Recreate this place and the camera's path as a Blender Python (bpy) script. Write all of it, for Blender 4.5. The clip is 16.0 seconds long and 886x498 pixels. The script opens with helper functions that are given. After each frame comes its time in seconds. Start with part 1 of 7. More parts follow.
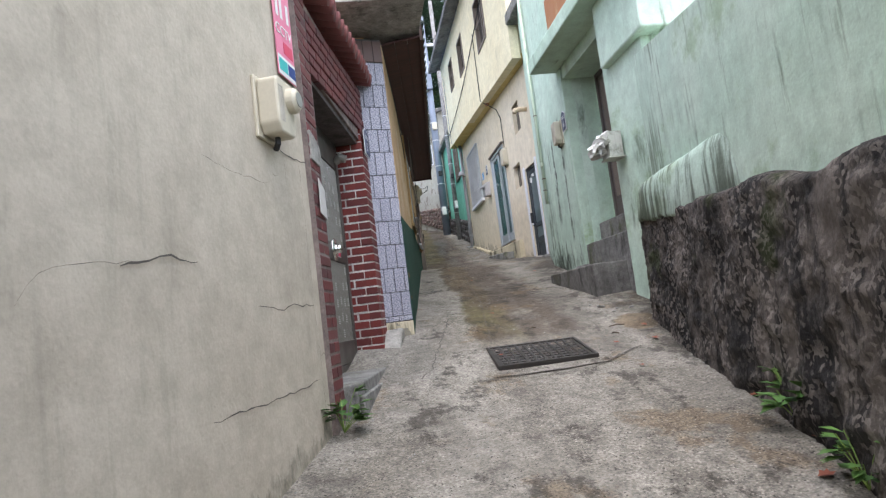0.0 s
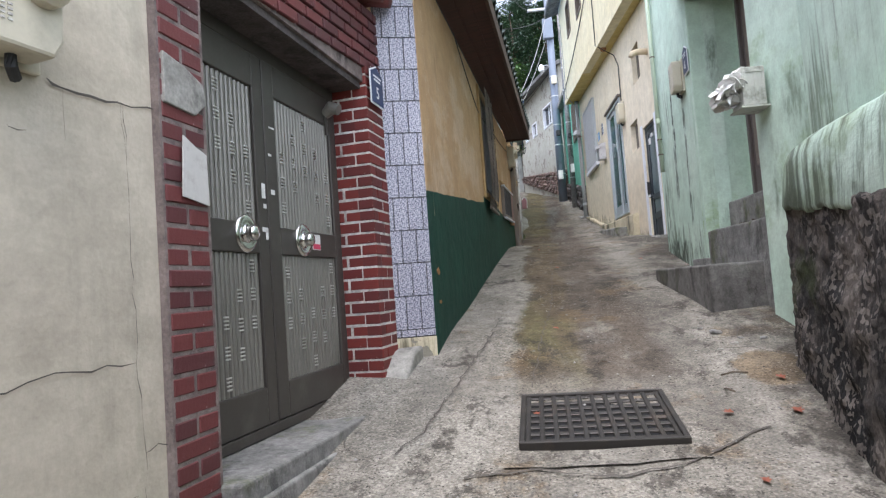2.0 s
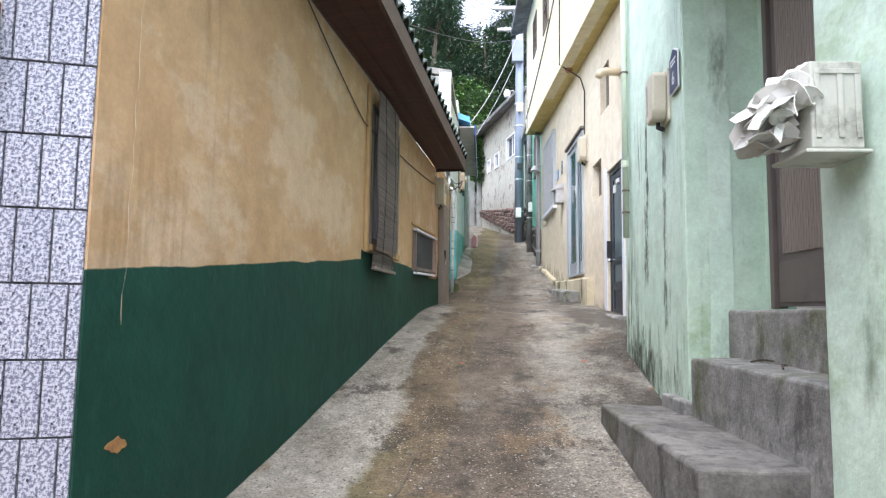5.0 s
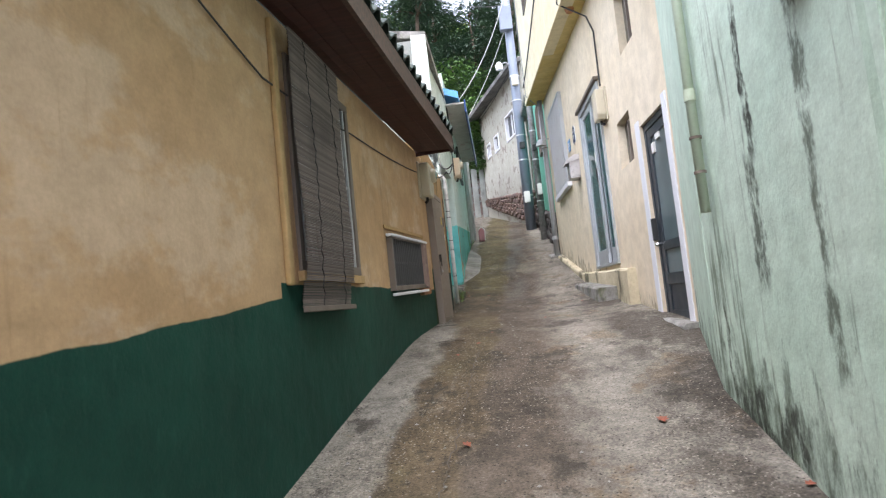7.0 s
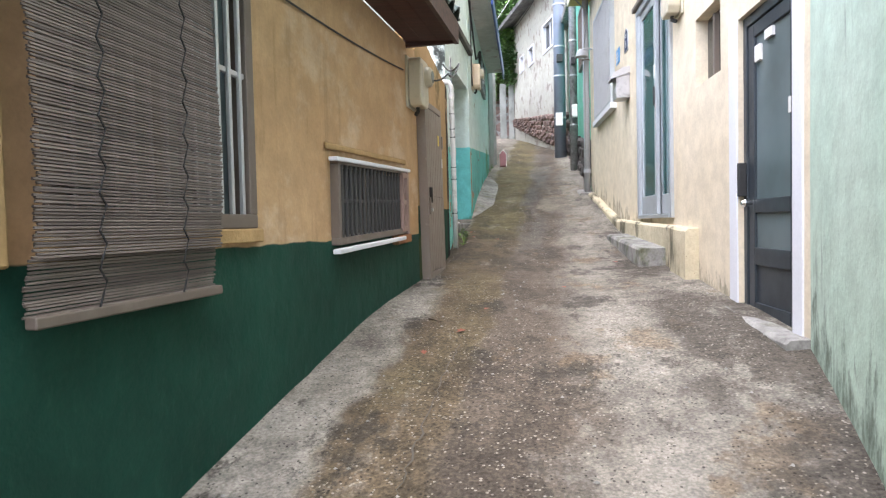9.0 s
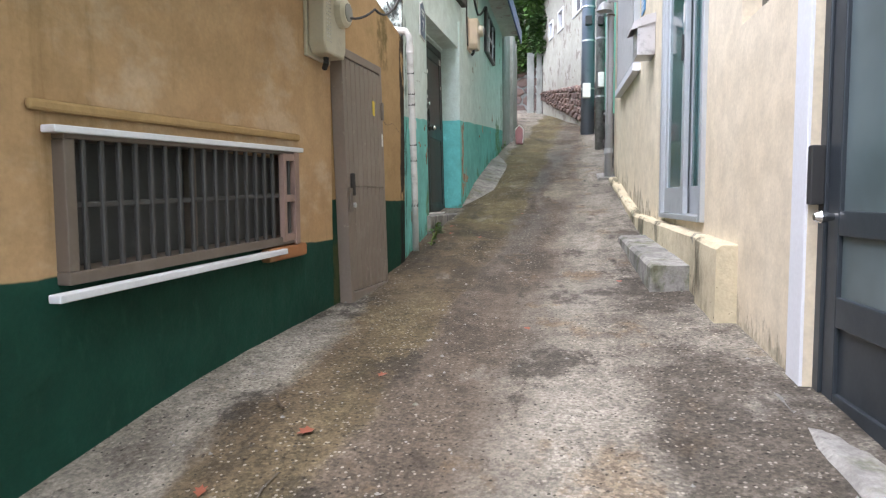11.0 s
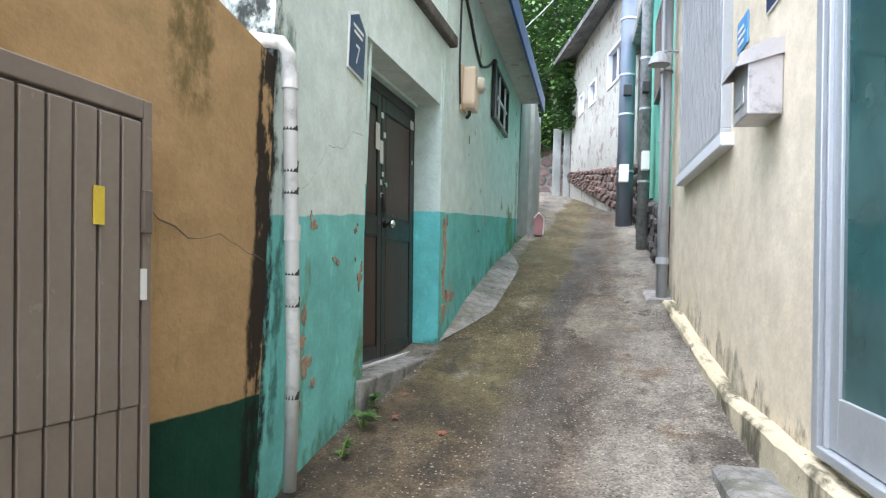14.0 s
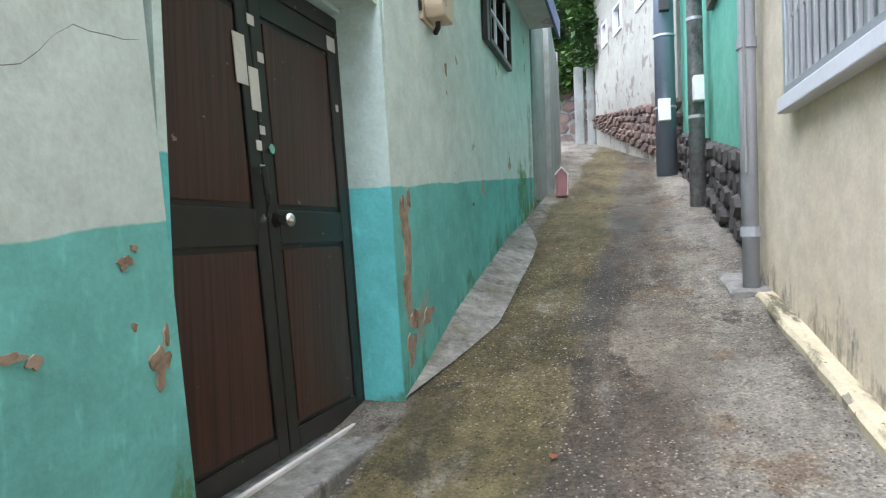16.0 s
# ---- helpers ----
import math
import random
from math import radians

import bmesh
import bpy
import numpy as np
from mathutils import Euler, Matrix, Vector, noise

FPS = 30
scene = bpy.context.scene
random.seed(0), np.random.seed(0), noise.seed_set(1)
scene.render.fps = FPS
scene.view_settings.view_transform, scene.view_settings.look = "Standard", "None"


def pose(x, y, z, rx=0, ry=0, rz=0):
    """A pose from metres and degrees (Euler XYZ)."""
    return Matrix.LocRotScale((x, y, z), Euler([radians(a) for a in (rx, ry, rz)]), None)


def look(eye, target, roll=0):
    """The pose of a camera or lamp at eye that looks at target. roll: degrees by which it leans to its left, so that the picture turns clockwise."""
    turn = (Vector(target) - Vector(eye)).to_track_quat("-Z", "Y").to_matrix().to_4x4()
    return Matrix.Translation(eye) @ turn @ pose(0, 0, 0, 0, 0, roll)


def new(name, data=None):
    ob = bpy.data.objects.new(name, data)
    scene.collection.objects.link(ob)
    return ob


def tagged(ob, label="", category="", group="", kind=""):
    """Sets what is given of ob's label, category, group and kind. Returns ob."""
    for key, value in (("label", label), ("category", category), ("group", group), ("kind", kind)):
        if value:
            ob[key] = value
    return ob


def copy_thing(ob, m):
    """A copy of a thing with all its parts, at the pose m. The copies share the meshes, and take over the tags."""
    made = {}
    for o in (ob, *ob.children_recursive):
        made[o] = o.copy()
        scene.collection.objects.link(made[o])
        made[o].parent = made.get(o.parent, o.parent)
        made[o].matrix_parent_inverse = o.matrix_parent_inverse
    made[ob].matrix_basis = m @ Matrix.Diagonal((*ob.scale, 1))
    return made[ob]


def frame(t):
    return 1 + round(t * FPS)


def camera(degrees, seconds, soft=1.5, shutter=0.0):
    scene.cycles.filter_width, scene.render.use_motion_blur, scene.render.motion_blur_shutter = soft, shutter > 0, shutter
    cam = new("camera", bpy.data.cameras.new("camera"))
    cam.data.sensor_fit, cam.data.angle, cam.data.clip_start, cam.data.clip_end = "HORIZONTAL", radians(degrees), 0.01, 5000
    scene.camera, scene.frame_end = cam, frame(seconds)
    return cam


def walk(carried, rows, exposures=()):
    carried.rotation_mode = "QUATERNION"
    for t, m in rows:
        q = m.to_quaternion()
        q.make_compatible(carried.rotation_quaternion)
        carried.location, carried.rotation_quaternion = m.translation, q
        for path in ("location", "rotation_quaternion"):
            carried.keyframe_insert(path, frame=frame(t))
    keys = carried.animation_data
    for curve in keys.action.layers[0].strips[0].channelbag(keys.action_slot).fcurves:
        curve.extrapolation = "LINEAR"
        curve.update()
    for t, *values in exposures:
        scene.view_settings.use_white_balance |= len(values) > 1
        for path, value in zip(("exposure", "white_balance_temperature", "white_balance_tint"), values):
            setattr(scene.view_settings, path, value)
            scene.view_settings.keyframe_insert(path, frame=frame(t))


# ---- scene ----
cam = camera(69.2, 16.0, 1.25)
METRES, EYE, TILT, LEAN, TURN = 15.0, 1.41, 0.0, 0.0, -7.6
PATH = [
    (0, (0.019, 0.168, 1.422), (0.279, 2.141, 1.627), -7.1),
    (0.5, (0.239, 0.579, 1.49), (0.475, 2.552, 1.717), -3.4),
    (1, (0.49, 0.951, 1.531), (0.42, 2.946, 1.659), -4.4),
    (1.5, (0.74, 1.449, 1.655), (0.773, 3.447, 1.748), -3.6),
    (2, (0.889, 1.878, 1.732), (0.733, 3.868, 1.855), -4.1),
    (2.5, (1.048, 2.3, 1.818), (0.949, 4.297, 1.823), 0.5),
    (3, (1.186, 2.697, 1.903), (0.971, 4.685, 1.917), -2.8),
    (3.5, (1.299, 3.106, 1.986), (1.095, 5.096, 1.999), -2.3),
    (4, (1.415, 3.516, 2.108), (1.27, 5.511, 2.128), -3.3),
    (4.5, (1.499, 3.947, 2.19), (1.418, 5.945, 2.231), -0.8),
    (5, (1.595, 4.364, 2.311), (1.542, 6.354, 2.501), 0.8),
    (7.5, (1.766, 6.795, 2.642), (1.664, 8.786, 2.799), -6.7),
    (8, (1.779, 7.271, 2.718), (1.622, 9.264, 2.637), -5.6),
    (8.5, (1.867, 7.75, 2.813), (1.796, 9.748, 2.834), -3.5),
    (9, (1.962, 8.126, 2.842), (1.776, 10.116, 2.767), -1.3),
    (11.5, (2.517, 10.203, 3.036), (2.208, 12.174, 2.889), -0.3),
    (12, (2.492, 10.636, 3.099), (2.296, 12.623, 2.983), 1.4),
    (12.5, (2.535, 11.061, 3.2), (2.168, 13.025, 3.1), 0.3),
    (13, (2.519, 11.544, 3.265), (2.134, 13.505, 3.18), 0.1),
    (13.5, (2.548, 11.986, 3.343), (2.161, 13.948, 3.323), 2.9),
    (14, (2.496, 12.44, 3.443), (2.108, 14.401, 3.524), 2.2),
    (14.5, (2.493, 13.01, 3.527), (2.115, 14.967, 3.69), 0.1),
    (15, (2.47, 13.424, 3.588), (1.863, 15.328, 3.678), -1.2),
    (15.5, (2.449, 13.881, 3.638), (2.021, 15.828, 3.8), 0.8),
    (16, (2.435, 14.397, 3.7), (1.963, 16.34, 3.652), -1.9),
]
walk(cam, [(t, look(eye, target, roll)) for t, eye, target, roll in PATH], ((0, 1.92, 6100, 14), (1.5, 1.92, 6100, 14), (3, 2.42, 6100, 14), (3.5, 2.5, 6100, 14), (5, 2.6, 6150, 14), (7.5, 2.36, 6350, 16), (8, 2.52, 6350, 16), (8.5, 2.8, 6300, 16), (9, 2.85, 6250, 16), (11.5, 2.62, 6250, 16), (12.5, 2.6, 6200, 15), (13.5, 2.85, 6000, 13), (14.5, 2.78, 5950, 12), (16, 2.75, 5950, 12)))

# ---- light: an overcast day over a narrow lane ----
world = bpy.data.worlds.new("world")
scene.world = world
world.use_nodes = True
wn = world.node_tree
wn.nodes.clear()
sky = wn.nodes.new("ShaderNodeTexSky")
sky.sky_type, sky.sun_disc = "NISHITA", False
sky.sun_elevation, sky.sun_rotation = radians(68), radians(190)
sky.air_density, sky.dust_density, sky.ozone_density = 1.0, 2.0, 1.0
pale = wn.nodes.new("ShaderNodeHueSaturation")
pale.inputs["Saturation"].default_value = 0.4
wbg = wn.nodes.new("ShaderNodeBackground")
wbg.inputs["Strength"].default_value = 0.15
wout = wn.nodes.new("ShaderNodeOutputWorld")
wn.links.new(sky.outputs[0], pale.inputs["Color"])
wn.links.new(pale.outputs[0], wbg.inputs["Color"])
wn.links.new(wbg.outputs[0], wout.inputs["Surface"])
sun = new("sun", bpy.data.lights.new("sun", "SUN"))
sun.data.energy, sun.data.angle, sun.data.color = 0.8, radians(60), (1.0, 0.98, 0.96)
sun.matrix_world = look((0, 0, 30), (1.2, 7, 12))

# ---- material helpers ----


class Nodes:
    """A node material with a few shorthands."""

    def __init__(self, name, rough=0.8, metal=0.0, spec=0.4):
        self.m = bpy.data.materials.new(name)
        self.m.use_nodes = True
        self.t = self.m.node_tree
        self.b = self.t.nodes["Principled BSDF"]
        self.b.inputs["Roughness"].default_value = rough
        self.b.inputs["Metallic"].default_value = metal
        self.b.inputs["Specular IOR Level"].default_value = spec
        self.c = self.t.nodes.new("ShaderNodeTexCoord").outputs["Object"]
        self.hs = []

    def put(self, a, sock):
        if isinstance(a, (int, float)):
            sock.default_value = a
        elif isinstance(a, tuple):
            sock.default_value = (*a, 1) if len(a) == 3 and sock.type == "RGBA" else a
        else:
            self.t.links.new(a, sock)

    def vec(self, sx=1, sy=1, sz=1, off=(0, 0, 0)):
        n = self.t.nodes.new("ShaderNodeMapping")
        n.inputs["Scale"].default_value, n.inputs["Location"].default_value = (sx, sy, sz), off
        self.t.links.new(self.c, n.inputs["Vector"])
        return n.outputs[0]

    def noise(self, scale, detail=4, v=None, rough=0.55, distort=0.0):
        n = self.t.nodes.new("ShaderNodeTexNoise")
        self.put(v or self.c, n.inputs["Vector"])
        n.inputs["Scale"].default_value, n.inputs["Detail"].default_value = scale, detail
        n.inputs["Roughness"].default_value, n.inputs["Distortion"].default_value = rough, distort
        return n.outputs["Fac"]

    def voronoi(self, scale, feature="F1", out="Distance", v=None):
        n = self.t.nodes.new("ShaderNodeTexVoronoi")
        n.feature = feature
        self.put(v or self.c, n.inputs["Vector"])
        n.inputs["Scale"].default_value = scale
        return n.outputs[out]

    def step(self, a, lo, hi):
        n = self.t.nodes.new("ShaderNodeMapRange")
        n.interpolation_type = "SMOOTHSTEP"
        self.put(a, n.inputs["Value"])
        n.inputs["From Min"].default_value, n.inputs["From Max"].default_value = lo, hi
        return n.outputs["Result"]

    def fn(self, op, a, b=0.0, c=0.0):
        n = self.t.nodes.new("ShaderNodeMath")
        n.operation = op
        self.put(a, n.inputs[0])
        self.put(b, n.inputs[1])
        self.put(c, n.inputs[2])
        return n.outputs[0]

    def mix(self, f, a, b, kind="MIX"):
        n = self.t.nodes.new("ShaderNodeMix")
        n.data_type, n.blend_type = "RGBA", kind
        self.put(f, n.inputs["Factor"])
        self.put(a, n.inputs[6])
        self.put(b, n.inputs[7])
        return n.outputs[2]

    def xyz(self):
        n = self.t.nodes.new("ShaderNodeSeparateXYZ")
        self.t.links.new(self.c, n.inputs[0])
        return n.outputs

    def rnd(self, island=False):
        n = self.t.nodes.new("ShaderNodeNewGeometry" if island else "ShaderNodeObjectInfo")
        return n.outputs["Random Per Island" if island else "Random"]

    def bump(self, h, strength=0.4, dist=0.01):
        n = self.t.nodes.new("ShaderNodeBump")
        n.inputs["Strength"].default_value, n.inputs["Distance"].default_value = strength, dist
        self.put(h, n.inputs["Height"])
        if self.hs:
            self.t.links.new(self.hs[-1], n.inputs["Normal"])
        self.hs.append(n.outputs[0])
        self.t.links.new(n.outputs[0], self.b.inputs["Normal"])

    def colour(self, c):
        self.put(c, self.b.inputs["Base Color"])
        return self

    def rough(self, r):
        self.put(r, self.b.inputs["Roughness"])
        return self


def plaster(name, col, col2, band=None, bandcol=None, streak=None, streak_amt=0.5, streak_lo=0.55, peel=None, peel_lo=0.7,
            foot=None, foot_h=0.35, foot_line=(0, 0), rough=0.85, grain=1.0, blotch=None, blotch_lo=0.58, speck=None, edge=None, stains=()):
    """Painted render: two tones, an optional painted dado below a line, run-off streaks, flaked paint and a mouldy foot."""
    n = Nodes(name, rough, 0.0, 0.22)
    x, y, z = n.xyz()
    c = n.mix(n.step(n.noise(1.1, 3), 0.35, 0.68), col, col2)
    if blotch:
        c = n.mix(n.fn("MULTIPLY", n.step(n.noise(0.8, 6, n.vec(1, 1, 1.6, (3, 1, 7)), 0.7), blotch_lo, blotch_lo + 0.1), 0.6), c, blotch)
    if streak:
        s = n.noise(1.0, 8, n.vec(9, 3, 1.0), 0.66)
        big = n.noise(0.75, 3, n.vec(1, 1, 0.6, (5, 5, 1)))
        f = n.step(n.fn("ADD", s, n.fn("MULTIPLY", n.fn("SUBTRACT", big, 0.5), 0.5)), streak_lo, streak_lo + 0.16)
        c = n.mix(n.fn("MULTIPLY", f, streak_amt), c, streak)
    if band:
        lip = n.fn("MINIMUM", n.fn("MULTIPLY_ADD", x, band[1], band[0]), band[2] if len(band) > 2 else 99.0)
        if len(band) > 3:
            lip = n.fn("MAXIMUM", lip, n.fn("MULTIPLY", n.step(x, band[3] - 0.004, band[3] + 0.004), band[2]))
        brim = n.fn("SUBTRACT", z, lip)
        brim = n.fn("ADD", brim, n.fn("MULTIPLY", n.fn("SUBTRACT", n.noise(2.2, 5), 0.5), 0.045))
        below = n.step(brim, 0.004, -0.004)
        bc = n.mix(n.step(n.noise(1.7, 5), 0.3, 0.72), bandcol, tuple(v * 0.72 for v in bandcol))
        bc = n.mix(n.fn("MULTIPLY", n.step(n.noise(9, 6, n.vec(2.5, 1, 0.8)), 0.55, 0.75), 0.35), bc, tuple(min(1, v * 1.5 + 0.01) for v in bandcol))
        c = n.mix(below, c, bc)
    if foot:
        base = n.fn("SUBTRACT", z, n.fn("MULTIPLY_ADD", x, foot_line[1], foot_line[0]))
        ragged = n.fn("SUBTRACT", base, n.fn("MULTIPLY", n.step(n.noise(2.4, 7, n.vec(1.6, 1, 0.6), 0.7), 0.3, 0.75), foot_h * 2.4))
        f = n.step(ragged, 0.0, -foot_h * 0.5)
        f = n.fn("MULTIPLY", f, n.step(n.noise(9, 7, n.vec(1.5, 1, 0.7), 0.7), 0.30, 0.70))
        c = n.mix(n.fn("MULTIPLY", f, 0.8), c, foot)
    if peel:
        p = n.noise(3.4, 6, n.vec(1, 1, 0.9, (2, 8, 4)), 0.55)
        c = n.mix(n.step(p, peel_lo, peel_lo + 0.008), c, peel)
        n.bump(n.step(p, peel_lo + 0.008, peel_lo), 0.5, 0.004)
    if edge:
        f = n.step(n.fn("ADD", x, n.fn("MULTIPLY", n.fn("SUBTRACT", n.noise(3.5, 8, n.vec(1, 1, 0.7), 0.74), 0.5), 0.13)), edge[0], edge[1])
        f = n.fn("MULTIPLY", f, n.step(n.noise(5, 6, n.vec(1.5, 1, 0.5, (3, 3, 3)), 0.68), 0.60, 0.52))
        c = n.mix(n.fn("MULTIPLY", f, 0.95), c, edge[2])
    for k, (sx, sw, sz0, sz1, scol, amt) in enumerate(stains):
        # a stain of its own: a ragged upright patch on the wall
        wander = n.fn("MULTIPLY", n.fn("SUBTRACT", n.noise(2.6, 7, n.vec(1, 1, 1, (k * 3.1, 1, 2)), 0.65), 0.5), sw * 2.4 + 0.12)
        side = n.step(n.fn("ABSOLUTE", n.fn("ADD", n.fn("SUBTRACT", x, sx), wander)), sw, sw * 0.55)
        ends = n.fn("MULTIPLY", n.step(n.fn("ADD", z, wander), sz0 - 0.06, sz0 + 0.06), n.step(n.fn("ADD", z, wander), sz1 + 0.06, sz1 - 0.06))
        broken = n.step(n.noise(9, 7, n.vec(1.6, 1, 0.8, (k, 4, 2)), 0.7), 0.36, 0.58)
        c = n.mix(n.fn("MULTIPLY", n.fn("MULTIPLY", side, ends), n.fn("MULTIPLY", broken, amt)), c, scol)
    fine = n.noise(55, 5)
    c = n.mix(1.0, c, n.mix(n.step(n.noise(6, 7, None, 0.7), 0.28, 0.72), (0.84, 0.84, 0.83), (1.07, 1.07, 1.07)), "MULTIPLY")
    c = n.mix(1.0, c, n.mix(fine, (0.82, 0.82, 0.82), (1.11, 1.11, 1.11)), "MULTIPLY")
    if speck:
        c = n.mix(n.fn("MULTIPLY", n.step(n.noise(26, 2), 0.70, 0.74), 0.8), c, speck)
    n.colour(c)
    n.bump(n.noise(6, 5), 0.5 * grain, 0.025)
    n.bump(n.noise(70, 6), 0.28 * grain, 0.006)
    return n.m


def paint(name, col, rough=0.5, metal=0.0, dirt=(0.08, 0.07, 0.06), amt=0.35, lo=0.5, scale=5, spec=0.4, chips=None):
    """Paint or plastic on a small thing, with dirt and optional chips."""
    n = Nodes(name, rough, metal, spec)
    c = n.mix(n.fn("MULTIPLY", n.step(n.noise(scale, 6, None, 0.65), lo, lo + 0.25), amt), col, dirt)
    c = n.mix(1.0, c, n.mix(n.noise(60, 4), (0.88, 0.88, 0.88), (1.06, 1.06, 1.06)), "MULTIPLY")
    if chips:
        c = n.mix(n.step(n.noise(18, 4), 0.68, 0.70), c, chips)
    n.colour(c)
    n.rough(n.fn("MULTIPLY_ADD", n.noise(7, 4), 0.25, rough - 0.12))
    n.bump(n.noise(40, 4), 0.12, 0.003)
    return n.m


def concrete(name, col, dark, moss=None, rough=0.9):
    """Cast concrete: cloudy, gritty, with run-off stains and an optional film of moss."""
    n = Nodes(name, rough)
    c = n.mix(n.step(n.noise(2.2, 8, None, 0.68), 0.34, 0.66), col, dark)
    low = tuple(v * 0.42 for v in dark)
    c = n.mix(n.fn("MULTIPLY", n.step(n.noise(3.6, 8, n.vec(1.8, 1.8, 0.7, (4, 4, 1)), 0.7), 0.52, 0.64), 0.7), c, low)
    if moss:
        c = n.mix(n.fn("MULTIPLY", n.step(n.noise(3, 7, n.vec(1, 1, 0.7, (1, 6, 2)), 0.65), 0.53, 0.66), 0.6), c, moss)
    c = n.mix(1.0, c, n.mix(n.step(n.noise(14, 7, None, 0.72), 0.25, 0.75), (0.66, 0.66, 0.66), (1.24, 1.24, 1.24)), "MULTIPLY")
    c = n.mix(1.0, c, n.mix(n.noise(70, 5), (0.62, 0.62, 0.62), (1.30, 1.30, 1.30)), "MULTIPLY")
    n.colour(c)
    n.bump(n.noise(7, 6), 0.5, 0.02)
    n.bump(n.noise(60, 6), 0.55, 0.008)
    return n.m


def plain(name, col, rough=0.6, metal=0.0, spec=0.4):
    return Nodes(name, rough, metal, spec).colour(col).m


# ---- geometry helpers ----
def mesh_of(name, bm, smooth=False):
    me = bpy.data.meshes.new(name)
    bm.normal_update()
    bm.to_mesh(me)
    bm.free()
    if smooth:
        for p in me.polygons:
            p.use_smooth = True
    return me


def part(name, bm, material, parent=None, label="", m=None, smooth=False):
    """Links a bmesh as one mesh object, under a thing where one is given."""
    me = bm if isinstance(bm, bpy.types.Mesh) else mesh_of(name, bm, smooth)
    if material is not None and not me.materials:
        me.materials.append(material)
    ob = new(name, me)
    if parent is not None:
        ob.parent = parent
    if m is not None:
        ob.matrix_basis = m
    return tagged(ob, label)


def thing(name, m, label, category, group=""):
    ob = new(name)
    ob.matrix_basis = m
    return tagged(ob, label, category, group)


def box(x0, x1, y0, y1, z0, z1, bevel=0.0, bm=None, seg=2):
    own = bm is None
    b = bmesh.new()
    vs = [b.verts.new(p) for p in ((x0, y0, z0), (x1, y0, z0), (x1, y1, z0), (x0, y1, z0), (x0, y0, z1), (x1, y0, z1), (x1, y1, z1), (x0, y1, z1))]
    for f in ((3, 2, 1, 0), (4, 5, 6, 7), (0, 1, 5, 4), (1, 2, 6, 5), (2, 3, 7, 6), (3, 0, 4, 7)):
        b.faces.new([vs[i] for i in f])
    if bevel > 0:
        bmesh.ops.bevel(b, geom=b.edges[:], offset=bevel, segments=seg, affect="EDGES", profile=0.5)
    if own:
        return b
    return join(bm, b)


def join(bm, other):
    me = bpy.data.meshes.new("t")
    other.to_mesh(me)
    other.free()
    bm.from_mesh(me)
    bpy.data.meshes.remove(me)
    return bm


def tube(points, r, sides=10, bm=None, caps=True):
    """A round bar along a line of points; r may be a number or one radius a point."""
    b = bm or bmesh.new()
    pts = [Vector(p) for p in points]
    rs = r if isinstance(r, (list, tuple)) else [r] * len(pts)
    rings = []
    for i, p in enumerate(pts):
        d = (pts[min(i + 1, len(pts) - 1)] - pts[max(i - 1, 0)]).normalized()
        q = d.to_track_quat("Z", "Y")
        rings.append([b.verts.new(p + q @ Vector((math.cos(a) * rs[i], math.sin(a) * rs[i], 0))) for a in (k * math.tau / sides for k in range(sides))])
    for r0, r1 in zip(rings, rings[1:]):
        for k in range(sides):
            b.faces.new((r0[k], r0[(k + 1) % sides], r1[(k + 1) % sides], r1[k]))
    if caps:
        b.faces.new(rings[0][::-1])
        b.faces.new(rings[-1])
    return b


def prism(outline, y0, y1, bevel=0.0):
    """An outline in x and z, drawn out from y0 to y1."""
    b = bmesh.new()
    n = len(outline)
    v0 = [b.verts.new((x, y0, z)) for x, z in outline]
    v1 = [b.verts.new((x, y1, z)) for x, z in outline]
    b.faces.new(v0)
    b.faces.new(v1[::-1])
    for k in range(n):
        b.faces.new((v0[(k + 1) % n], v0[k], v1[k], v1[(k + 1) % n]))
    bmesh.ops.recalc_face_normals(b, faces=b.faces[:])
    if bevel:
        bmesh.ops.bevel(b, geom=b.edges[:], offset=bevel, segments=2, affect="EDGES", profile=0.5)
    return b


def text(name, words, size, material, parent, m, depth=0.0015, label=""):
    cu = bpy.data.curves.new(name, "FONT")
    cu.body, cu.size, cu.align_x, cu.align_y, cu.extrude = words, size, "CENTER", "CENTER", depth
    tmp = new("tmp", cu)
    bpy.context.view_layer.update()
    me = bpy.data.meshes.new_from_object(tmp.evaluated_get(bpy.context.evaluated_depsgraph_get()))
    bpy.data.objects.remove(tmp)
    bpy.data.curves.remove(cu)
    me.name = name
    me.materials.clear()
    return part(name, me, material, parent, label, m)


class Line:
    """A wall line from P to Q in plan. Local x runs along it, local y into the wall, z up."""

    def __init__(self, p, q):
        self.p, self.q = Vector((*p, 0)), Vector((*q, 0))
        self.d = (self.q - self.p).normalized()
        self.length = (self.q - self.p).length
        self.ang = math.degrees(math.atan2(self.d.y, self.d.x))

    def s(self, y):
        return (y - self.p.y) / self.d.y

    def m(self, s=0.0, z=0.0, into=0.0):
        n = Vector((-self.d.y, self.d.x, 0))
        o = self.p + self.d * s + n * into
        return pose(o.x, o.y, z, 0, 0, self.ang)

    def at(self, y, z, into=0.0):
        return self.m(self.s(y), z, into)


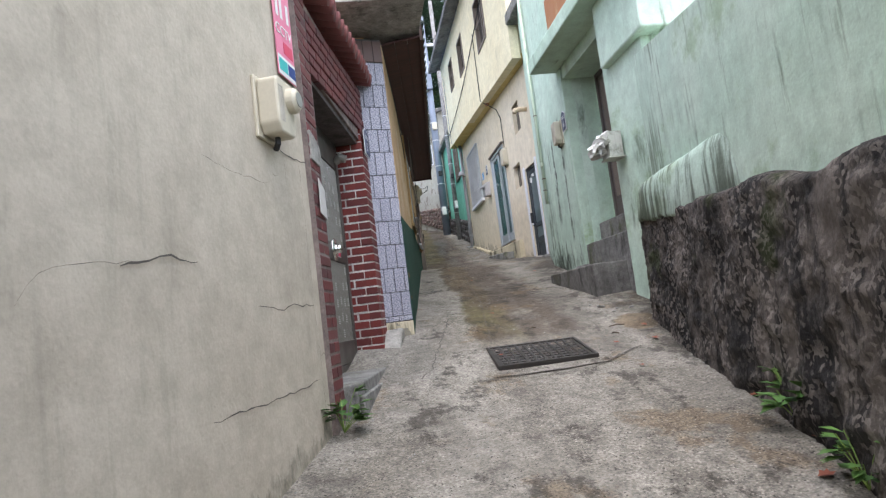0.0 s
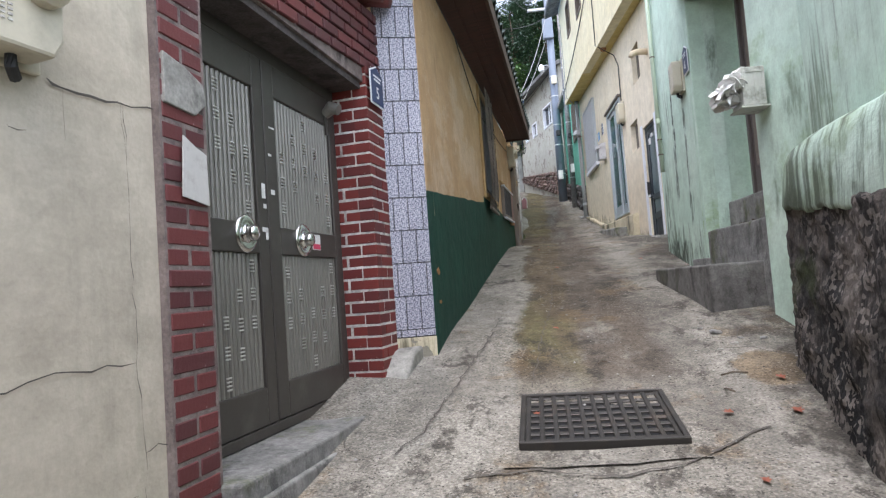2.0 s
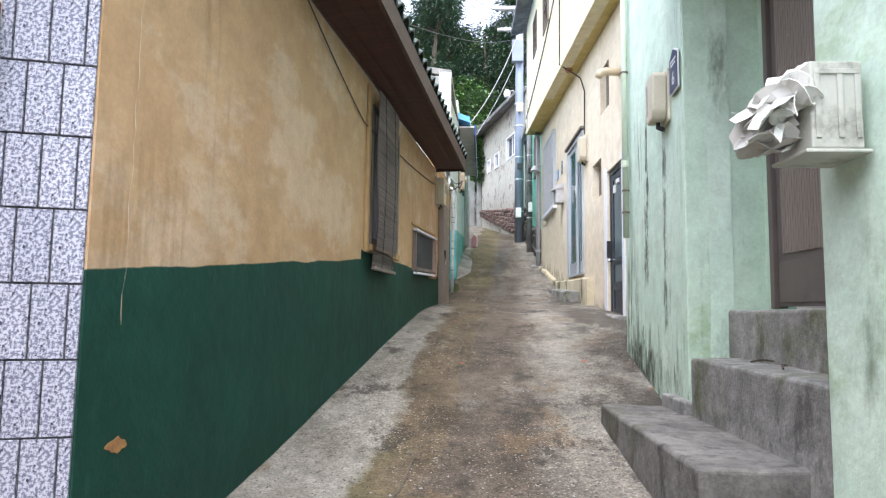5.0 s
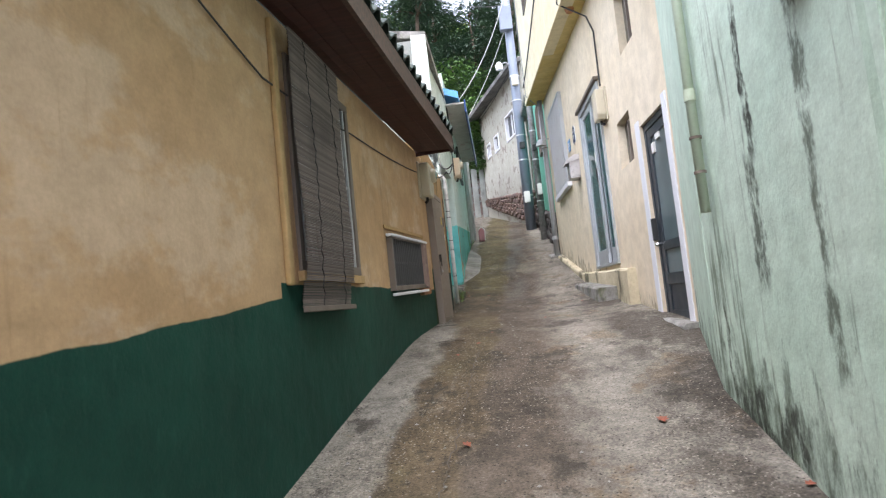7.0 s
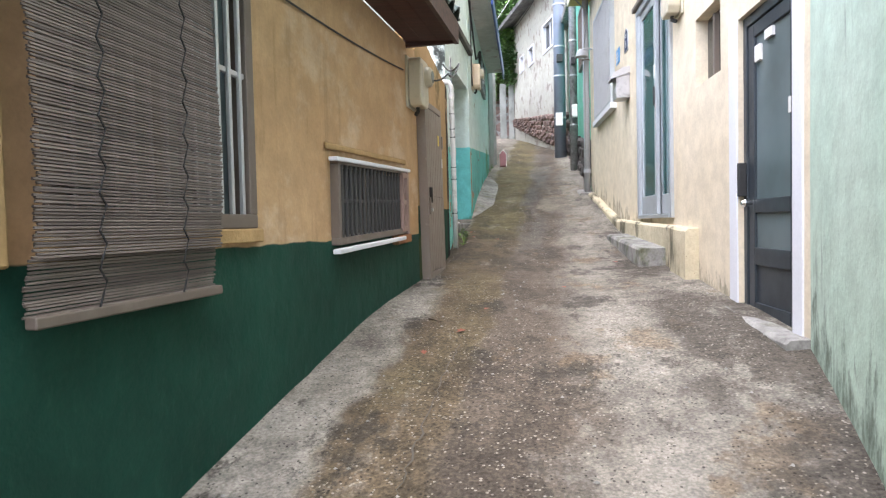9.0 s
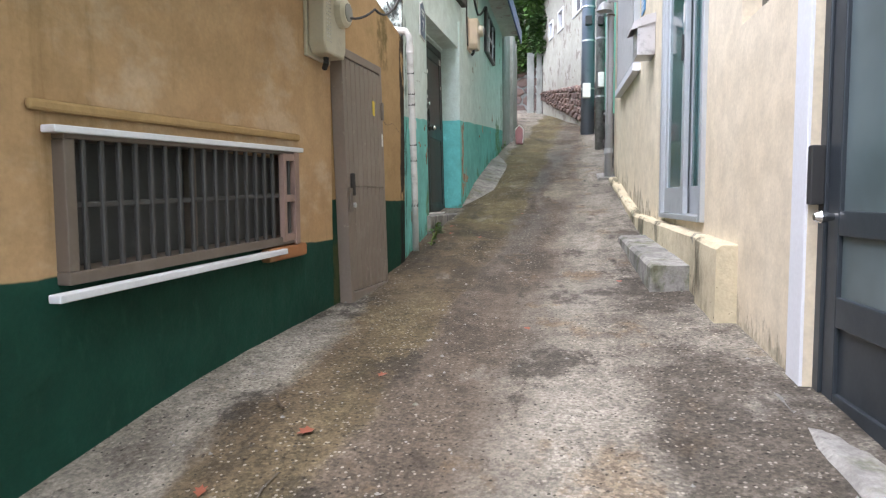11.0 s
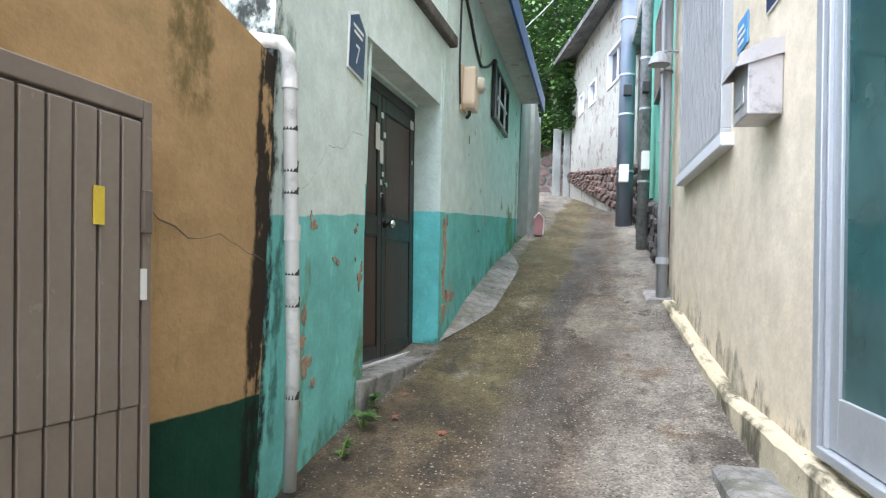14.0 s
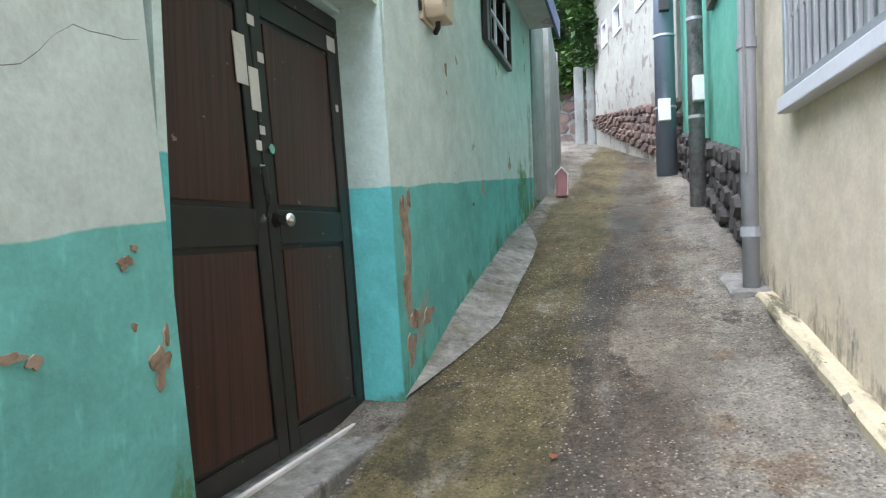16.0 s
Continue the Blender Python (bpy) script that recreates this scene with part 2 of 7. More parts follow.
def wall(name, line, z0, z1, thick, openings=(), material=None, label="", z1q=None, cell=0.6, out_of_plumb=(0.0, 0.0, 0.0)):
    """A wall with real thickness; openings are (y0, y1, z0, z1) in the world."""
    top = lambda s: z1 if z1q is None else z1 + (z1q - z1) * s / line.length  # noqa: E731
    ops = [(min(line.s(a), line.s(b)), max(line.s(a), line.s(b)), c, d) for a, b, c, d in openings]
    ss = sorted({0.0, line.length, *(v for o in ops for v in o[:2])})
    zs = sorted({z0, max(z1, z1q or z1), *(v for o in ops for v in o[2:])})

    def fill(vals):
        out = [vals[0]]
        for a, b in zip(vals, vals[1:]):
            k = max(1, math.ceil((b - a) / cell))
            out += [a + (b - a) * i / k for i in range(1, k + 1)]
        return out

    ss, zs = fill(ss), fill(zs)
    bm = bmesh.new()
    low = max(zs[-2], z0)
    cache = {}

    def vert(i, j, back):
        key = (i, j, back)
        if key not in cache:
            s, z = ss[i], zs[j]
            t = top(s)
            zz = min(z, t) if j < len(zs) - 1 else t
            wob = 0.0 if back else 0.006 * noise.noise(Vector((s * 0.9 + 7 * line.p.x, z * 0.9, line.p.y)))
            near, far, level = out_of_plumb
            drift = (near * (1 - s / line.length) + far * s / line.length) * (min(zz, level + 1.1) - level)
            cache[key] = bm.verts.new((s + drift, thick if back else wob, zz))
        return cache[key]

    def solid(i, j):
        if not (0 <= i < len(ss) - 1 and 0 <= j < len(zs) - 1):
            return False
        sm, zm = (ss[i] + ss[i + 1]) / 2, (zs[j] + zs[j + 1]) / 2
        return not any(a < sm < b and c < zm < d for a, b, c, d in ops)

    for i in range(len(ss) - 1):
        for j in range(len(zs) - 1):
            if not solid(i, j):
                continue
            f = [(i, j), (i + 1, j), (i + 1, j + 1), (i, j + 1)]
            quads = [[vert(*k, False) for k in f], [vert(*k, True) for k in reversed(f)]]
            for (di, dj), (a, b) in (((-1, 0), ((i, j + 1), (i, j))), ((1, 0), ((i + 1, j), (i + 1, j + 1))), ((0, -1), ((i, j), (i + 1, j))), ((0, 1), ((i + 1, j + 1), (i, j + 1)))):
                if not solid(i + di, j + dj):
                    quads.append([vert(*b, False), vert(*a, False), vert(*a, True), vert(*b, True)])
            for q in quads:
                try:
                    bm.faces.new(q)
                except ValueError:
                    pass
    bmesh.ops.dissolve_degenerate(bm, dist=1e-4, edges=bm.edges[:])
    return tagged(part(name, bm, material, None, label, line.m()), label, "wall", "", "structure")


def skew(ob, dx, dy, level):
    """Sets a thing out of plumb, with all its parts."""
    seen = set()
    for o in (ob, *ob.children_recursive):
        if o.type == "MESH" and o.data.name not in seen:
            seen.add(o.data.name)
            for v in o.data.vertices:
                rise = v.co.z - level
                v.co.x += dx * rise
                v.co.y += dy * rise
    return ob


def crack(owner, pts, width=0.006, material=None):
    """A ragged hairline on a wall, in the wall's own x and z."""
    b = bmesh.new()
    line = []
    for (x0, z0), (x1, z1) in zip(pts, pts[1:]):
        k = max(2, int(math.hypot(x1 - x0, z1 - z0) / 0.05))
        line += [(x0 + (x1 - x0) * i / k + random.uniform(-0.008, 0.008), z0 + (z1 - z0) * i / k + random.uniform(-0.008, 0.008)) for i in range(k)]
    line.append(pts[-1])
    prev = None
    for i, (x, z) in enumerate(line):
        w = width * random.uniform(0.14, 0.42) * (0.35 if i in (0, len(line) - 1) else 1)
        a, c = b.verts.new((x - w * 0.3, -0.009, z - w)), b.verts.new((x + w * 0.3, -0.009, z + w))
        if prev:
            b.faces.new((prev[0], a, c, prev[1]))
        prev = (a, c)
    return part("crack", b, material or M_crack, owner)


def flake(owner, x, z, w, h, material, seed=0):
    """A patch where the paint has come off, with a ragged outline, in the wall's own x and z."""
    r = random.Random(seed)
    b = bmesh.new()
    k = 22
    ring = []
    for i in range(k):
        a = math.tau * i / k
        q = 0.85 + 0.75 * noise.noise(Vector((math.cos(a) * 1.3 + seed * 2.7, math.sin(a) * 1.3, 4))) + r.uniform(-0.07, 0.07)
        ring.append(b.verts.new((x + math.cos(a) * w * 0.5 * q, -0.004, z + math.sin(a) * h * 0.5 * q)))
    rim = [b.verts.new((v.co.x + (v.co.x - x) * 0.02, 0.004, v.co.z + (v.co.z - z) * 0.02)) for v in ring]
    b.faces.new(ring)
    for i in range(k):
        b.faces.new((ring[i], ring[(i + 1) % k], rim[(i + 1) % k], rim[i]))
    bmesh.ops.recalc_face_normals(b, faces=b.faces[:])
    return part("paint_flake", b, material, owner)


def lerp_knots(knots, v):
    if v <= knots[0][0]:
        (a, p), (b, q) = knots[0], knots[1]
    elif v >= knots[-1][0]:
        (a, p), (b, q) = knots[-2], knots[-1]
    else:
        for (a, p), (b, q) in zip(knots, knots[1:]):
            if a <= v <= b:
                break
    return p + (q - p) * (v - a) / (b - a)


LEFT_Z = [(-6, -1.05), (0.2, 0.12), (3.2, 0.70), (4.7, 0.97), (5.9, 1.17), (6.3, 1.33), (7.4, 1.48), (9.45, 1.86), (10.9, 2.12), (12.3, 2.34), (13.4, 2.40), (14.6, 2.53), (15.9, 2.70), (17.27, 2.91), (22.3, 4.02), (26, 4.88), (32, 6.1)]
RIGHT_Z = [(-6, -1.05), (0.2, 0.12), (3.2, 0.74), (5.0, 1.02), (5.7, 1.22), (6.7, 1.45), (8.3, 1.70), (9.7, 1.95), (11.3, 2.27), (12.3, 2.33), (13.2, 2.43), (13.65, 2.47), (15.3, 2.65), (16.07, 2.77), (18.4, 3.26), (21.5, 3.91), (25, 4.65), (32, 6.1)]
LEFT_X = [(-6, -3.1), (3.98, -0.23), (6.2, 0.19), (6.3, 0.46), (14.6, 1.43), (15.9, 1.39), (17.27, 1.53), (22, 1.7), (28, 1.5), (32, -1.5)]
RIGHT_X = [(-6, 0.6), (3.2, 2.1), (5.7, 2.76), (8, 2.85), (9.9, 3.02), (11.2, 3.36), (18.8, 3.42), (24.5, 3.6), (29.5, 2.5), (32, 1.5)]


def soft(knots, v, w=0.5):
    return sum(lerp_knots(knots, v + d * w) for d in (-1, -0.5, 0, 0.5, 1)) / 5


def ground_z(x, y):
    """The height of the lane and of the land round it."""
    lx, rx = soft(LEFT_X, y, 0.2), soft(RIGHT_X, y, 0.2)
    u = (x - lx) / max(0.4, rx - lx)
    lz, rz = soft(LEFT_Z, min(y, 34)), soft(RIGHT_Z, min(y, 34))
    z = lz + (rz - lz) * min(1, max(0, u))
    if 0 < u < 1:
        z -= 0.035 * math.sin(math.pi * u)
    if y > 34:
        z += min(22, (y - 34) * 0.55) + 1.5 * noise.noise(Vector((x * 0.03, y * 0.03, 0)))
    return z

# ---- materials ----
M_crack = plain("crack_dark", (0.085, 0.075, 0.062), 0.95)
M_cream_wall = plaster("cream_render", (0.53, 0.475, 0.375), (0.47, 0.415, 0.325), streak=(0.30, 0.275, 0.21), streak_amt=0.3, streak_lo=0.56, blotch=(0.42, 0.37, 0.29), blotch_lo=0.54, foot=(0.16, 0.15, 0.11), foot_h=0.10, foot_line=(-1.05, 0.183), grain=0.8)
M_tan_wall = plaster("tan_render", (0.53, 0.355, 0.195), (0.47, 0.30, 0.155), band=(2.42, 0.09, 2.775, 3.09), bandcol=(0.010, 0.060, 0.040), blotch=(0.61, 0.465, 0.325), blotch_lo=0.50, streak=(0.24, 0.145, 0.06), streak_amt=0.4, streak_lo=0.56, grain=1.1, rough=0.7)
M_yard_wall = plaster("ochre_render", (0.43, 0.282, 0.140), (0.355, 0.23, 0.110), band=(3.0, 0.0), bandcol=(0.008, 0.050, 0.030), streak=(0.12, 0.09, 0.035), streak_amt=0.55, streak_lo=0.6, blotch=(0.30, 0.225, 0.10), blotch_lo=0.53, grain=0.9, edge=(1.175, 1.20, (0.010, 0.009, 0.008)), stains=((0.85, 0.10, 3.9, 4.6, (0.13, 0.10, 0.035), 0.8), (0.1, 0.3, 2.4, 2.75, (0.10, 0.09, 0.03), 0.6)))
M_teal_wall = plaster("mint_render", (0.69, 0.775, 0.735), (0.62, 0.72, 0.675), band=(3.63, 0.105), bandcol=(0.24, 0.66, 0.61), stains=((0.03, 0.07, 2.6, 4.7, (0.012, 0.014, 0.012), 0.97), (0.14, 0.04, 2.8, 4.4, (0.03, 0.09, 0.07), 0.7), (0.42, 0.04, 2.7, 3.5, (0.16, 0.22, 0.10), 0.6), (1.25, 0.10, 2.6, 3.1, (0.12, 0.22, 0.06), 0.8)), streak=(0.34, 0.42, 0.28), streak_amt=0.3, streak_lo=0.62, peel=(0.40, 0.31, 0.23), peel_lo=0.735, foot=(0.09, 0.15, 0.05), foot_h=0.12, foot_line=(2.5, 0.14), grain=0.5)
M_teal_wall2 = plaster("mint_render_far", (0.66, 0.75, 0.705), (0.60, 0.70, 0.655), band=(3.93, 0.083), bandcol=(0.19, 0.57, 0.52), stains=((3.95, 0.40, 3.4, 4.35, (0.09, 0.19, 0.045), 0.95), (0.13, 0.05, 3.3, 3.9, (0.38, 0.30, 0.22), 0.95), (0.35, 0.10, 3.2, 3.36, (0.38, 0.30, 0.22), 0.9), (4.6, 0.15, 3.5, 5.2, (0.12, 0.15, 0.08), 0.7)), streak=(0.30, 0.40, 0.26), streak_amt=0.3, streak_lo=0.62, peel=(0.40, 0.31, 0.24), peel_lo=0.68, foot=(0.08, 0.16, 0.04), foot_h=0.16, foot_line=(2.9, 0.22), grain=0.5)
M_green_wall = plaster("pale_green_render", (0.61, 0.73, 0.61), (0.53, 0.67, 0.55), streak=(0.15, 0.19, 0.125), streak_amt=0.75, streak_lo=0.53, blotch=(0.33, 0.45, 0.26), blotch_lo=0.56, grain=1.0)
M_green_wall2 = plaster("pale_green_house_render", (0.59, 0.71, 0.59), (0.52, 0.66, 0.54), streak=(0.10, 0.125, 0.08), streak_amt=0.8, streak_lo=0.56, stains=((0.92, 0.05, 3.05, 3.7, (0.03, 0.03, 0.024), 0.95), (0.88, 0.09, 2.55, 3.1, (0.05, 0.055, 0.04), 0.85), (0.22, 0.03, 1.9, 2.45, (0.05, 0.055, 0.035), 0.95), (1.45, 0.06, 2.2, 3.9, (0.07, 0.08, 0.055), 0.8), (0.6, 0.5, 1.6, 2.02, (0.035, 0.037, 0.028), 0.9)), foot=(0.05, 0.06, 0.035), foot_h=0.34, foot_line=(1.98, -0.165), grain=1.0)
M_green_wall3 = plaster("pale_green_house_render_far", (0.59, 0.71, 0.59), (0.52, 0.66, 0.54), streak=(0.06, 0.075, 0.055), streak_amt=0.7, streak_lo=0.62, foot=(0.05, 0.06, 0.035), foot_h=0.25, foot_line=(2.26, -0.2), grain=1.0)
M_green_plain = plaster("pale_green_gate_render", (0.56, 0.69, 0.56), (0.49, 0.63, 0.50), streak=(0.10, 0.12, 0.07), streak_amt=0.5, streak_lo=0.64, blotch=(0.30, 0.42, 0.2), blotch_lo=0.6)
M_teal_rev = plaster("mint_reveal_render", (0.62, 0.745, 0.70), (0.57, 0.70, 0.655), band=(3.93, 0.0), bandcol=(0.17, 0.62, 0.62), foot=(0.09, 0.15, 0.05), foot_h=0.05, foot_line=(2.9, 0.0))
M_tan_plain = plaster("tan_trim_render", (0.46, 0.31, 0.15), (0.40, 0.26, 0.115))
M_tan_run = plaster("dried_paint_run", (0.66, 0.55, 0.42), (0.60, 0.48, 0.35))
M_green_mould = plaster("mouldy_green_render", (0.56, 0.67, 0.57), (0.47, 0.59, 0.49), streak=(0.07, 0.08, 0.055), streak_amt=0.8, streak_lo=0.46, blotch=(0.30, 0.38, 0.24), blotch_lo=0.52, grain=1.3)
M_cream_house = plaster("pale_cream_paint", (0.735, 0.645, 0.495), (0.69, 0.595, 0.44), streak=(0.47, 0.39, 0.24), streak_amt=0.3, streak_lo=0.62, foot=(0.10, 0.09, 0.055), foot_h=0.16, foot_line=(3.32, -0.16), grain=0.5)
M_cream_upper = plaster("pale_cream_upper", (0.74, 0.67, 0.47), (0.70, 0.62, 0.42), streak=(0.35, 0.32, 0.24), streak_amt=0.45, streak_lo=0.60, grain=0.5)
M_soffit_cream = plaster("yellowed_soffit", (0.58, 0.44, 0.16), (0.64, 0.52, 0.24), grain=0.5)
M_white_house = plaster("white_render_peeling", (0.43, 0.42, 0.36), (0.38, 0.37, 0.32), peel=(0.27, 0.24, 0.21), peel_lo=0.595, streak=(0.30, 0.29, 0.25), streak_amt=0.4, streak_lo=0.6)
M_far_green = plaster("sea_green_render", (0.16, 0.46, 0.33), (0.20, 0.52, 0.38), streak=(0.08, 0.2, 0.13), streak_amt=0.3)
M_grey_wall = plaster("bare_grey_render", (0.30, 0.31, 0.29), (0.22, 0.23, 0.21), streak=(0.09, 0.09, 0.08), streak_amt=0.5, grain=1.3)
M_conc = concrete("concrete", (0.30, 0.29, 0.27), (0.17, 0.165, 0.15), (0.10, 0.11, 0.04))
M_conc_step = concrete("dark_step_concrete", (0.185, 0.175, 0.16), (0.095, 0.088, 0.08), (0.075, 0.075, 0.04))
M_conc_pale = concrete("pale_concrete", (0.40, 0.38, 0.34), (0.25, 0.24, 0.21))
M_conc_fillet = concrete("worn_fillet_concrete", (0.31, 0.293, 0.262), (0.17, 0.16, 0.14), (0.12, 0.115, 0.05))
M_dark_render = concrete("blackened_render", (0.055, 0.052, 0.048), (0.12, 0.105, 0.09), (0.06, 0.065, 0.03))
M_cream_block = plaster("cream_kerb_paint", (0.58, 0.51, 0.36), (0.50, 0.44, 0.31), streak=(0.08, 0.075, 0.05), streak_amt=0.9, streak_lo=0.50, peel=(0.26, 0.24, 0.19), peel_lo=0.64, grain=1.4, speck=(0.05, 0.05, 0.03))
M_slab_white = plaster("white_slab_paint", (0.72, 0.70, 0.68), (0.62, 0.60, 0.57), peel=(0.55, 0.45, 0.44), peel_lo=0.62, grain=0.6)
M_gate = paint("bronze_gate_paint", (0.082, 0.073, 0.062), 0.42, 0.35, (0.2, 0.19, 0.16), 0.3, 0.55, 3)
M_gate_rib = paint("bronze_rib_panel", (0.235, 0.222, 0.190), 0.38, 0.35, (0.06, 0.055, 0.045), 0.4, 0.5, 2)
M_chrome = Nodes("chrome", 0.16, 1.0).colour((0.72, 0.71, 0.68)).m
M_brass_gap = plain("gate_slot", (0.58, 0.57, 0.52), 0.38, 0.5)
M_door_brown = paint("brown_gate_paint", (0.225, 0.182, 0.148), 0.55, 0.1, (0.30, 0.26, 0.22), 0.45, 0.48, 3, chips=(0.27, 0.225, 0.185))
M_door_brown_dark = paint("dull_brown_door", (0.13, 0.105, 0.095), 0.5, 0.1, (0.07, 0.06, 0.05), 0.4)
M_teal_door = paint("dark_door_paint", (0.026, 0.024, 0.020), 0.38, 0.1, (0.07, 0.06, 0.05), 0.3, chips=(0.20, 0.18, 0.15))
M_box = paint("meter_plastic", (0.55, 0.50, 0.38), 0.45, 0, (0.2, 0.18, 0.13), 0.4, 0.52)
M_box_pink = paint("meter_plastic_pale", (0.60, 0.48, 0.34), 0.45, 0, (0.25, 0.2, 0.15), 0.3, 0.55)
M_glassy = Nodes("meter_window", 0.12, 0.0, 0.5).colour((0.30, 0.30, 0.27)).m
M_alu = paint("blue_grey_aluminium", (0.45, 0.475, 0.49), 0.4, 0.4, (0.2, 0.22, 0.25), 0.25)
M_alu_dark = paint("dark_blue_door_metal", (0.045, 0.055, 0.065), 0.4, 0.3, (0.02, 0.02, 0.02), 0.3)
M_white_frame = paint("white_trim", (0.72, 0.73, 0.76), 0.5, 0, (0.4, 0.4, 0.4), 0.25, 0.55)
M_bar = paint("grille_metal", (0.50, 0.50, 0.50), 0.4, 0.5, (0.25, 0.24, 0.22), 0.3)
M_bar_brown = paint("brown_grille", (0.16, 0.13, 0.105), 0.5, 0.2, (0.28, 0.24, 0.2), 0.3)
M_screen = paint("insect_screen", (0.060, 0.062, 0.062), 0.8, 0, (0.12, 0.12, 0.12), 0.4, 0.45, 2)
M_pvc = paint("white_pvc", (0.56, 0.56, 0.53), 0.45, 0, (0.16, 0.155, 0.13), 0.65, 0.50, 9)
M_pipe_green = paint("painted_pipe", (0.47, 0.55, 0.42), 0.5, 0, (0.25, 0.22, 0.10), 0.6, 0.5, 6)
M_pipe_grey = paint("grey_pipe", (0.34, 0.35, 0.36), 0.5, 0, (0.15, 0.14, 0.13), 0.4)
M_tape = plain("black_tape", (0.03, 0.03, 0.03), 0.6)
M_wire = plain("black_cable", (0.025, 0.025, 0.025), 0.6)
M_wire_grey = plain("grey_cable", (0.25, 0.25, 0.24), 0.6)
M_sign = paint("navy_sign", (0.018, 0.035, 0.10), 0.35, 0, (0.05, 0.06, 0.1), 0.2)
M_sign_edge = paint("sign_white", (0.75, 0.75, 0.74), 0.45, 0, (0.5, 0.5, 0.48), 0.2)
M_paper = paint("paper", (0.72, 0.71, 0.67), 0.8, 0, (0.4, 0.38, 0.33), 0.35, 0.5, 9)
M_paper_print = paint("newsprint", (0.52, 0.50, 0.46), 0.85, 0, (0.25, 0.2, 0.18), 0.5, 0.5, 14)
M_red = paint("red_print", (0.62, 0.06, 0.12), 0.5, 0, (0.5, 0.2, 0.25), 0.2)
M_pink = paint("pink_print", (0.72, 0.22, 0.32), 0.5, 0, (0.7, 0.5, 0.5), 0.3)
M_teal_print = paint("teal_print", (0.05, 0.42, 0.40), 0.5)
M_navy_print = paint("navy_print", (0.02, 0.05, 0.2), 0.5)
M_yellow = paint("yellow_tag", (0.70, 0.52, 0.05), 0.5)
M_mail = paint("weathered_white_tin", (0.50, 0.50, 0.44), 0.5, 0, (0.12, 0.12, 0.08), 0.75, 0.47, 9)
M_mail_steel = paint("scratched_tin", (0.52, 0.50, 0.50), 0.4, 0.4, (0.1, 0.09, 0.09), 0.6, 0.5, 12)
M_iron = paint("cast_iron", (0.048, 0.043, 0.038), 0.55, 0.5, (0.14, 0.10, 0.07), 0.45)
M_pit_shade = plain("drain_pit_shade", (0.004, 0.004, 0.004), 0.9)
M_pole = concrete("pole_concrete", (0.30, 0.29, 0.28), (0.22, 0.21, 0.20))
M_pole_steel = paint("pole_steel", (0.22, 0.25, 0.30), 0.5, 0.4, (0.12, 0.12, 0.13), 0.3)
M_roof_grey = concrete("grey_roof", (0.20, 0.20, 0.19), (0.10, 0.10, 0.10))
M_roof_green = paint("dark_green_tile", (0.022, 0.040, 0.032), 0.55, 0, (0.05, 0.05, 0.04), 0.4)
M_terracotta = paint("red_brown_tile", (0.17, 0.050, 0.045), 0.6, 0, (0.07, 0.03, 0.03), 0.5)
M_blue_roof = paint("blue_sheet", (0.012, 0.05, 0.22), 0.35, 0.1, (0.02, 0.04, 0.1), 0.3)
M_sky_roof = paint("light_blue_sheet", (0.10, 0.32, 0.62), 0.4, 0.1, (0.3, 0.4, 0.5), 0.3)
M_rust = paint("rusty_sheet", (0.35, 0.15, 0.06), 0.7, 0, (0.5, 0.35, 0.2), 0.5)
M_leaf_dry = paint("dry_leaf", (0.22, 0.065, 0.035), 0.7, 0, (0.2, 0.12, 0.05), 0.4)
M_bark = concrete("bark", (0.12, 0.09, 0.065), (0.06, 0.045, 0.03))


def wood(name, a, b, rough=0.65):
    n = Nodes(name, rough)
    g = n.noise(2.0, 8, n.vec(1.2, 14, 14), 0.6)
    c = n.mix(n.step(g, 0.3, 0.7), a, b)
    c = n.mix(1.0, c, n.mix(n.noise(3, 3), (0.75, 0.75, 0.75), (1.1, 1.1, 1.1)), "MULTIPLY")
    n.colour(c)
    n.bump(g, 0.3, 0.004)
    return n.m


M_wood_soffit = wood("red_brown_boards", (0.075, 0.028, 0.022), (0.045, 0.018, 0.015))
M_fascia = wood("weathered_fascia", (0.11, 0.065, 0.05), (0.06, 0.04, 0.033))


def veneer():
    n = Nodes("brown_veneer", 0.42)
    g = n.noise(1.0, 6, n.vec(55, 8, 1.2), 0.6)
    c = n.mix(n.step(g, 0.35, 0.68), (0.070, 0.030, 0.020), (0.036, 0.016, 0.012))
    c = n.mix(n.step(n.noise(22, 3), 0.70, 0.715), c, (0.25, 0.2, 0.16))
    n.colour(c)
    n.bump(g, 0.35, 0.004)
    return n.m


M_veneer = veneer()


def brick_mat(name, a, b, dirty):
    n = Nodes(name, 0.62)
    r = n.rnd()
    c = n.mix(n.step(r, 0.1, 0.95), a, b)
    c = n.mix(n.fn("MULTIPLY", n.step(n.noise(14, 6), 0.5, 0.72), 0.45), c, dirty)
    c = n.mix(n.fn("MULTIPLY", n.step(n.noise(30, 3), 0.7, 0.74), 0.35), c, (0.5, 0.42, 0.38))
    n.colour(c)
    n.bump(n.noise(60, 5), 0.45, 0.004)
    return n.m


M_brick = brick_mat("red_brick", (0.165, 0.027, 0.020), (0.105, 0.021, 0.018), (0.06, 0.03, 0.03))
M_brick_dark = brick_mat("dark_brick", (0.135, 0.034, 0.032), (0.085, 0.026, 0.027), (0.055, 0.04, 0.04))
M_mortar = concrete("pale_mortar", (0.66, 0.63, 0.57), (0.50, 0.47, 0.42))
M_mortar_sooty = concrete("sooty_mortar", (0.25, 0.20, 0.175), (0.14, 0.11, 0.10))
M_mortar_dark = concrete("dark_mortar", (0.12, 0.10, 0.095), (0.07, 0.06, 0.055))


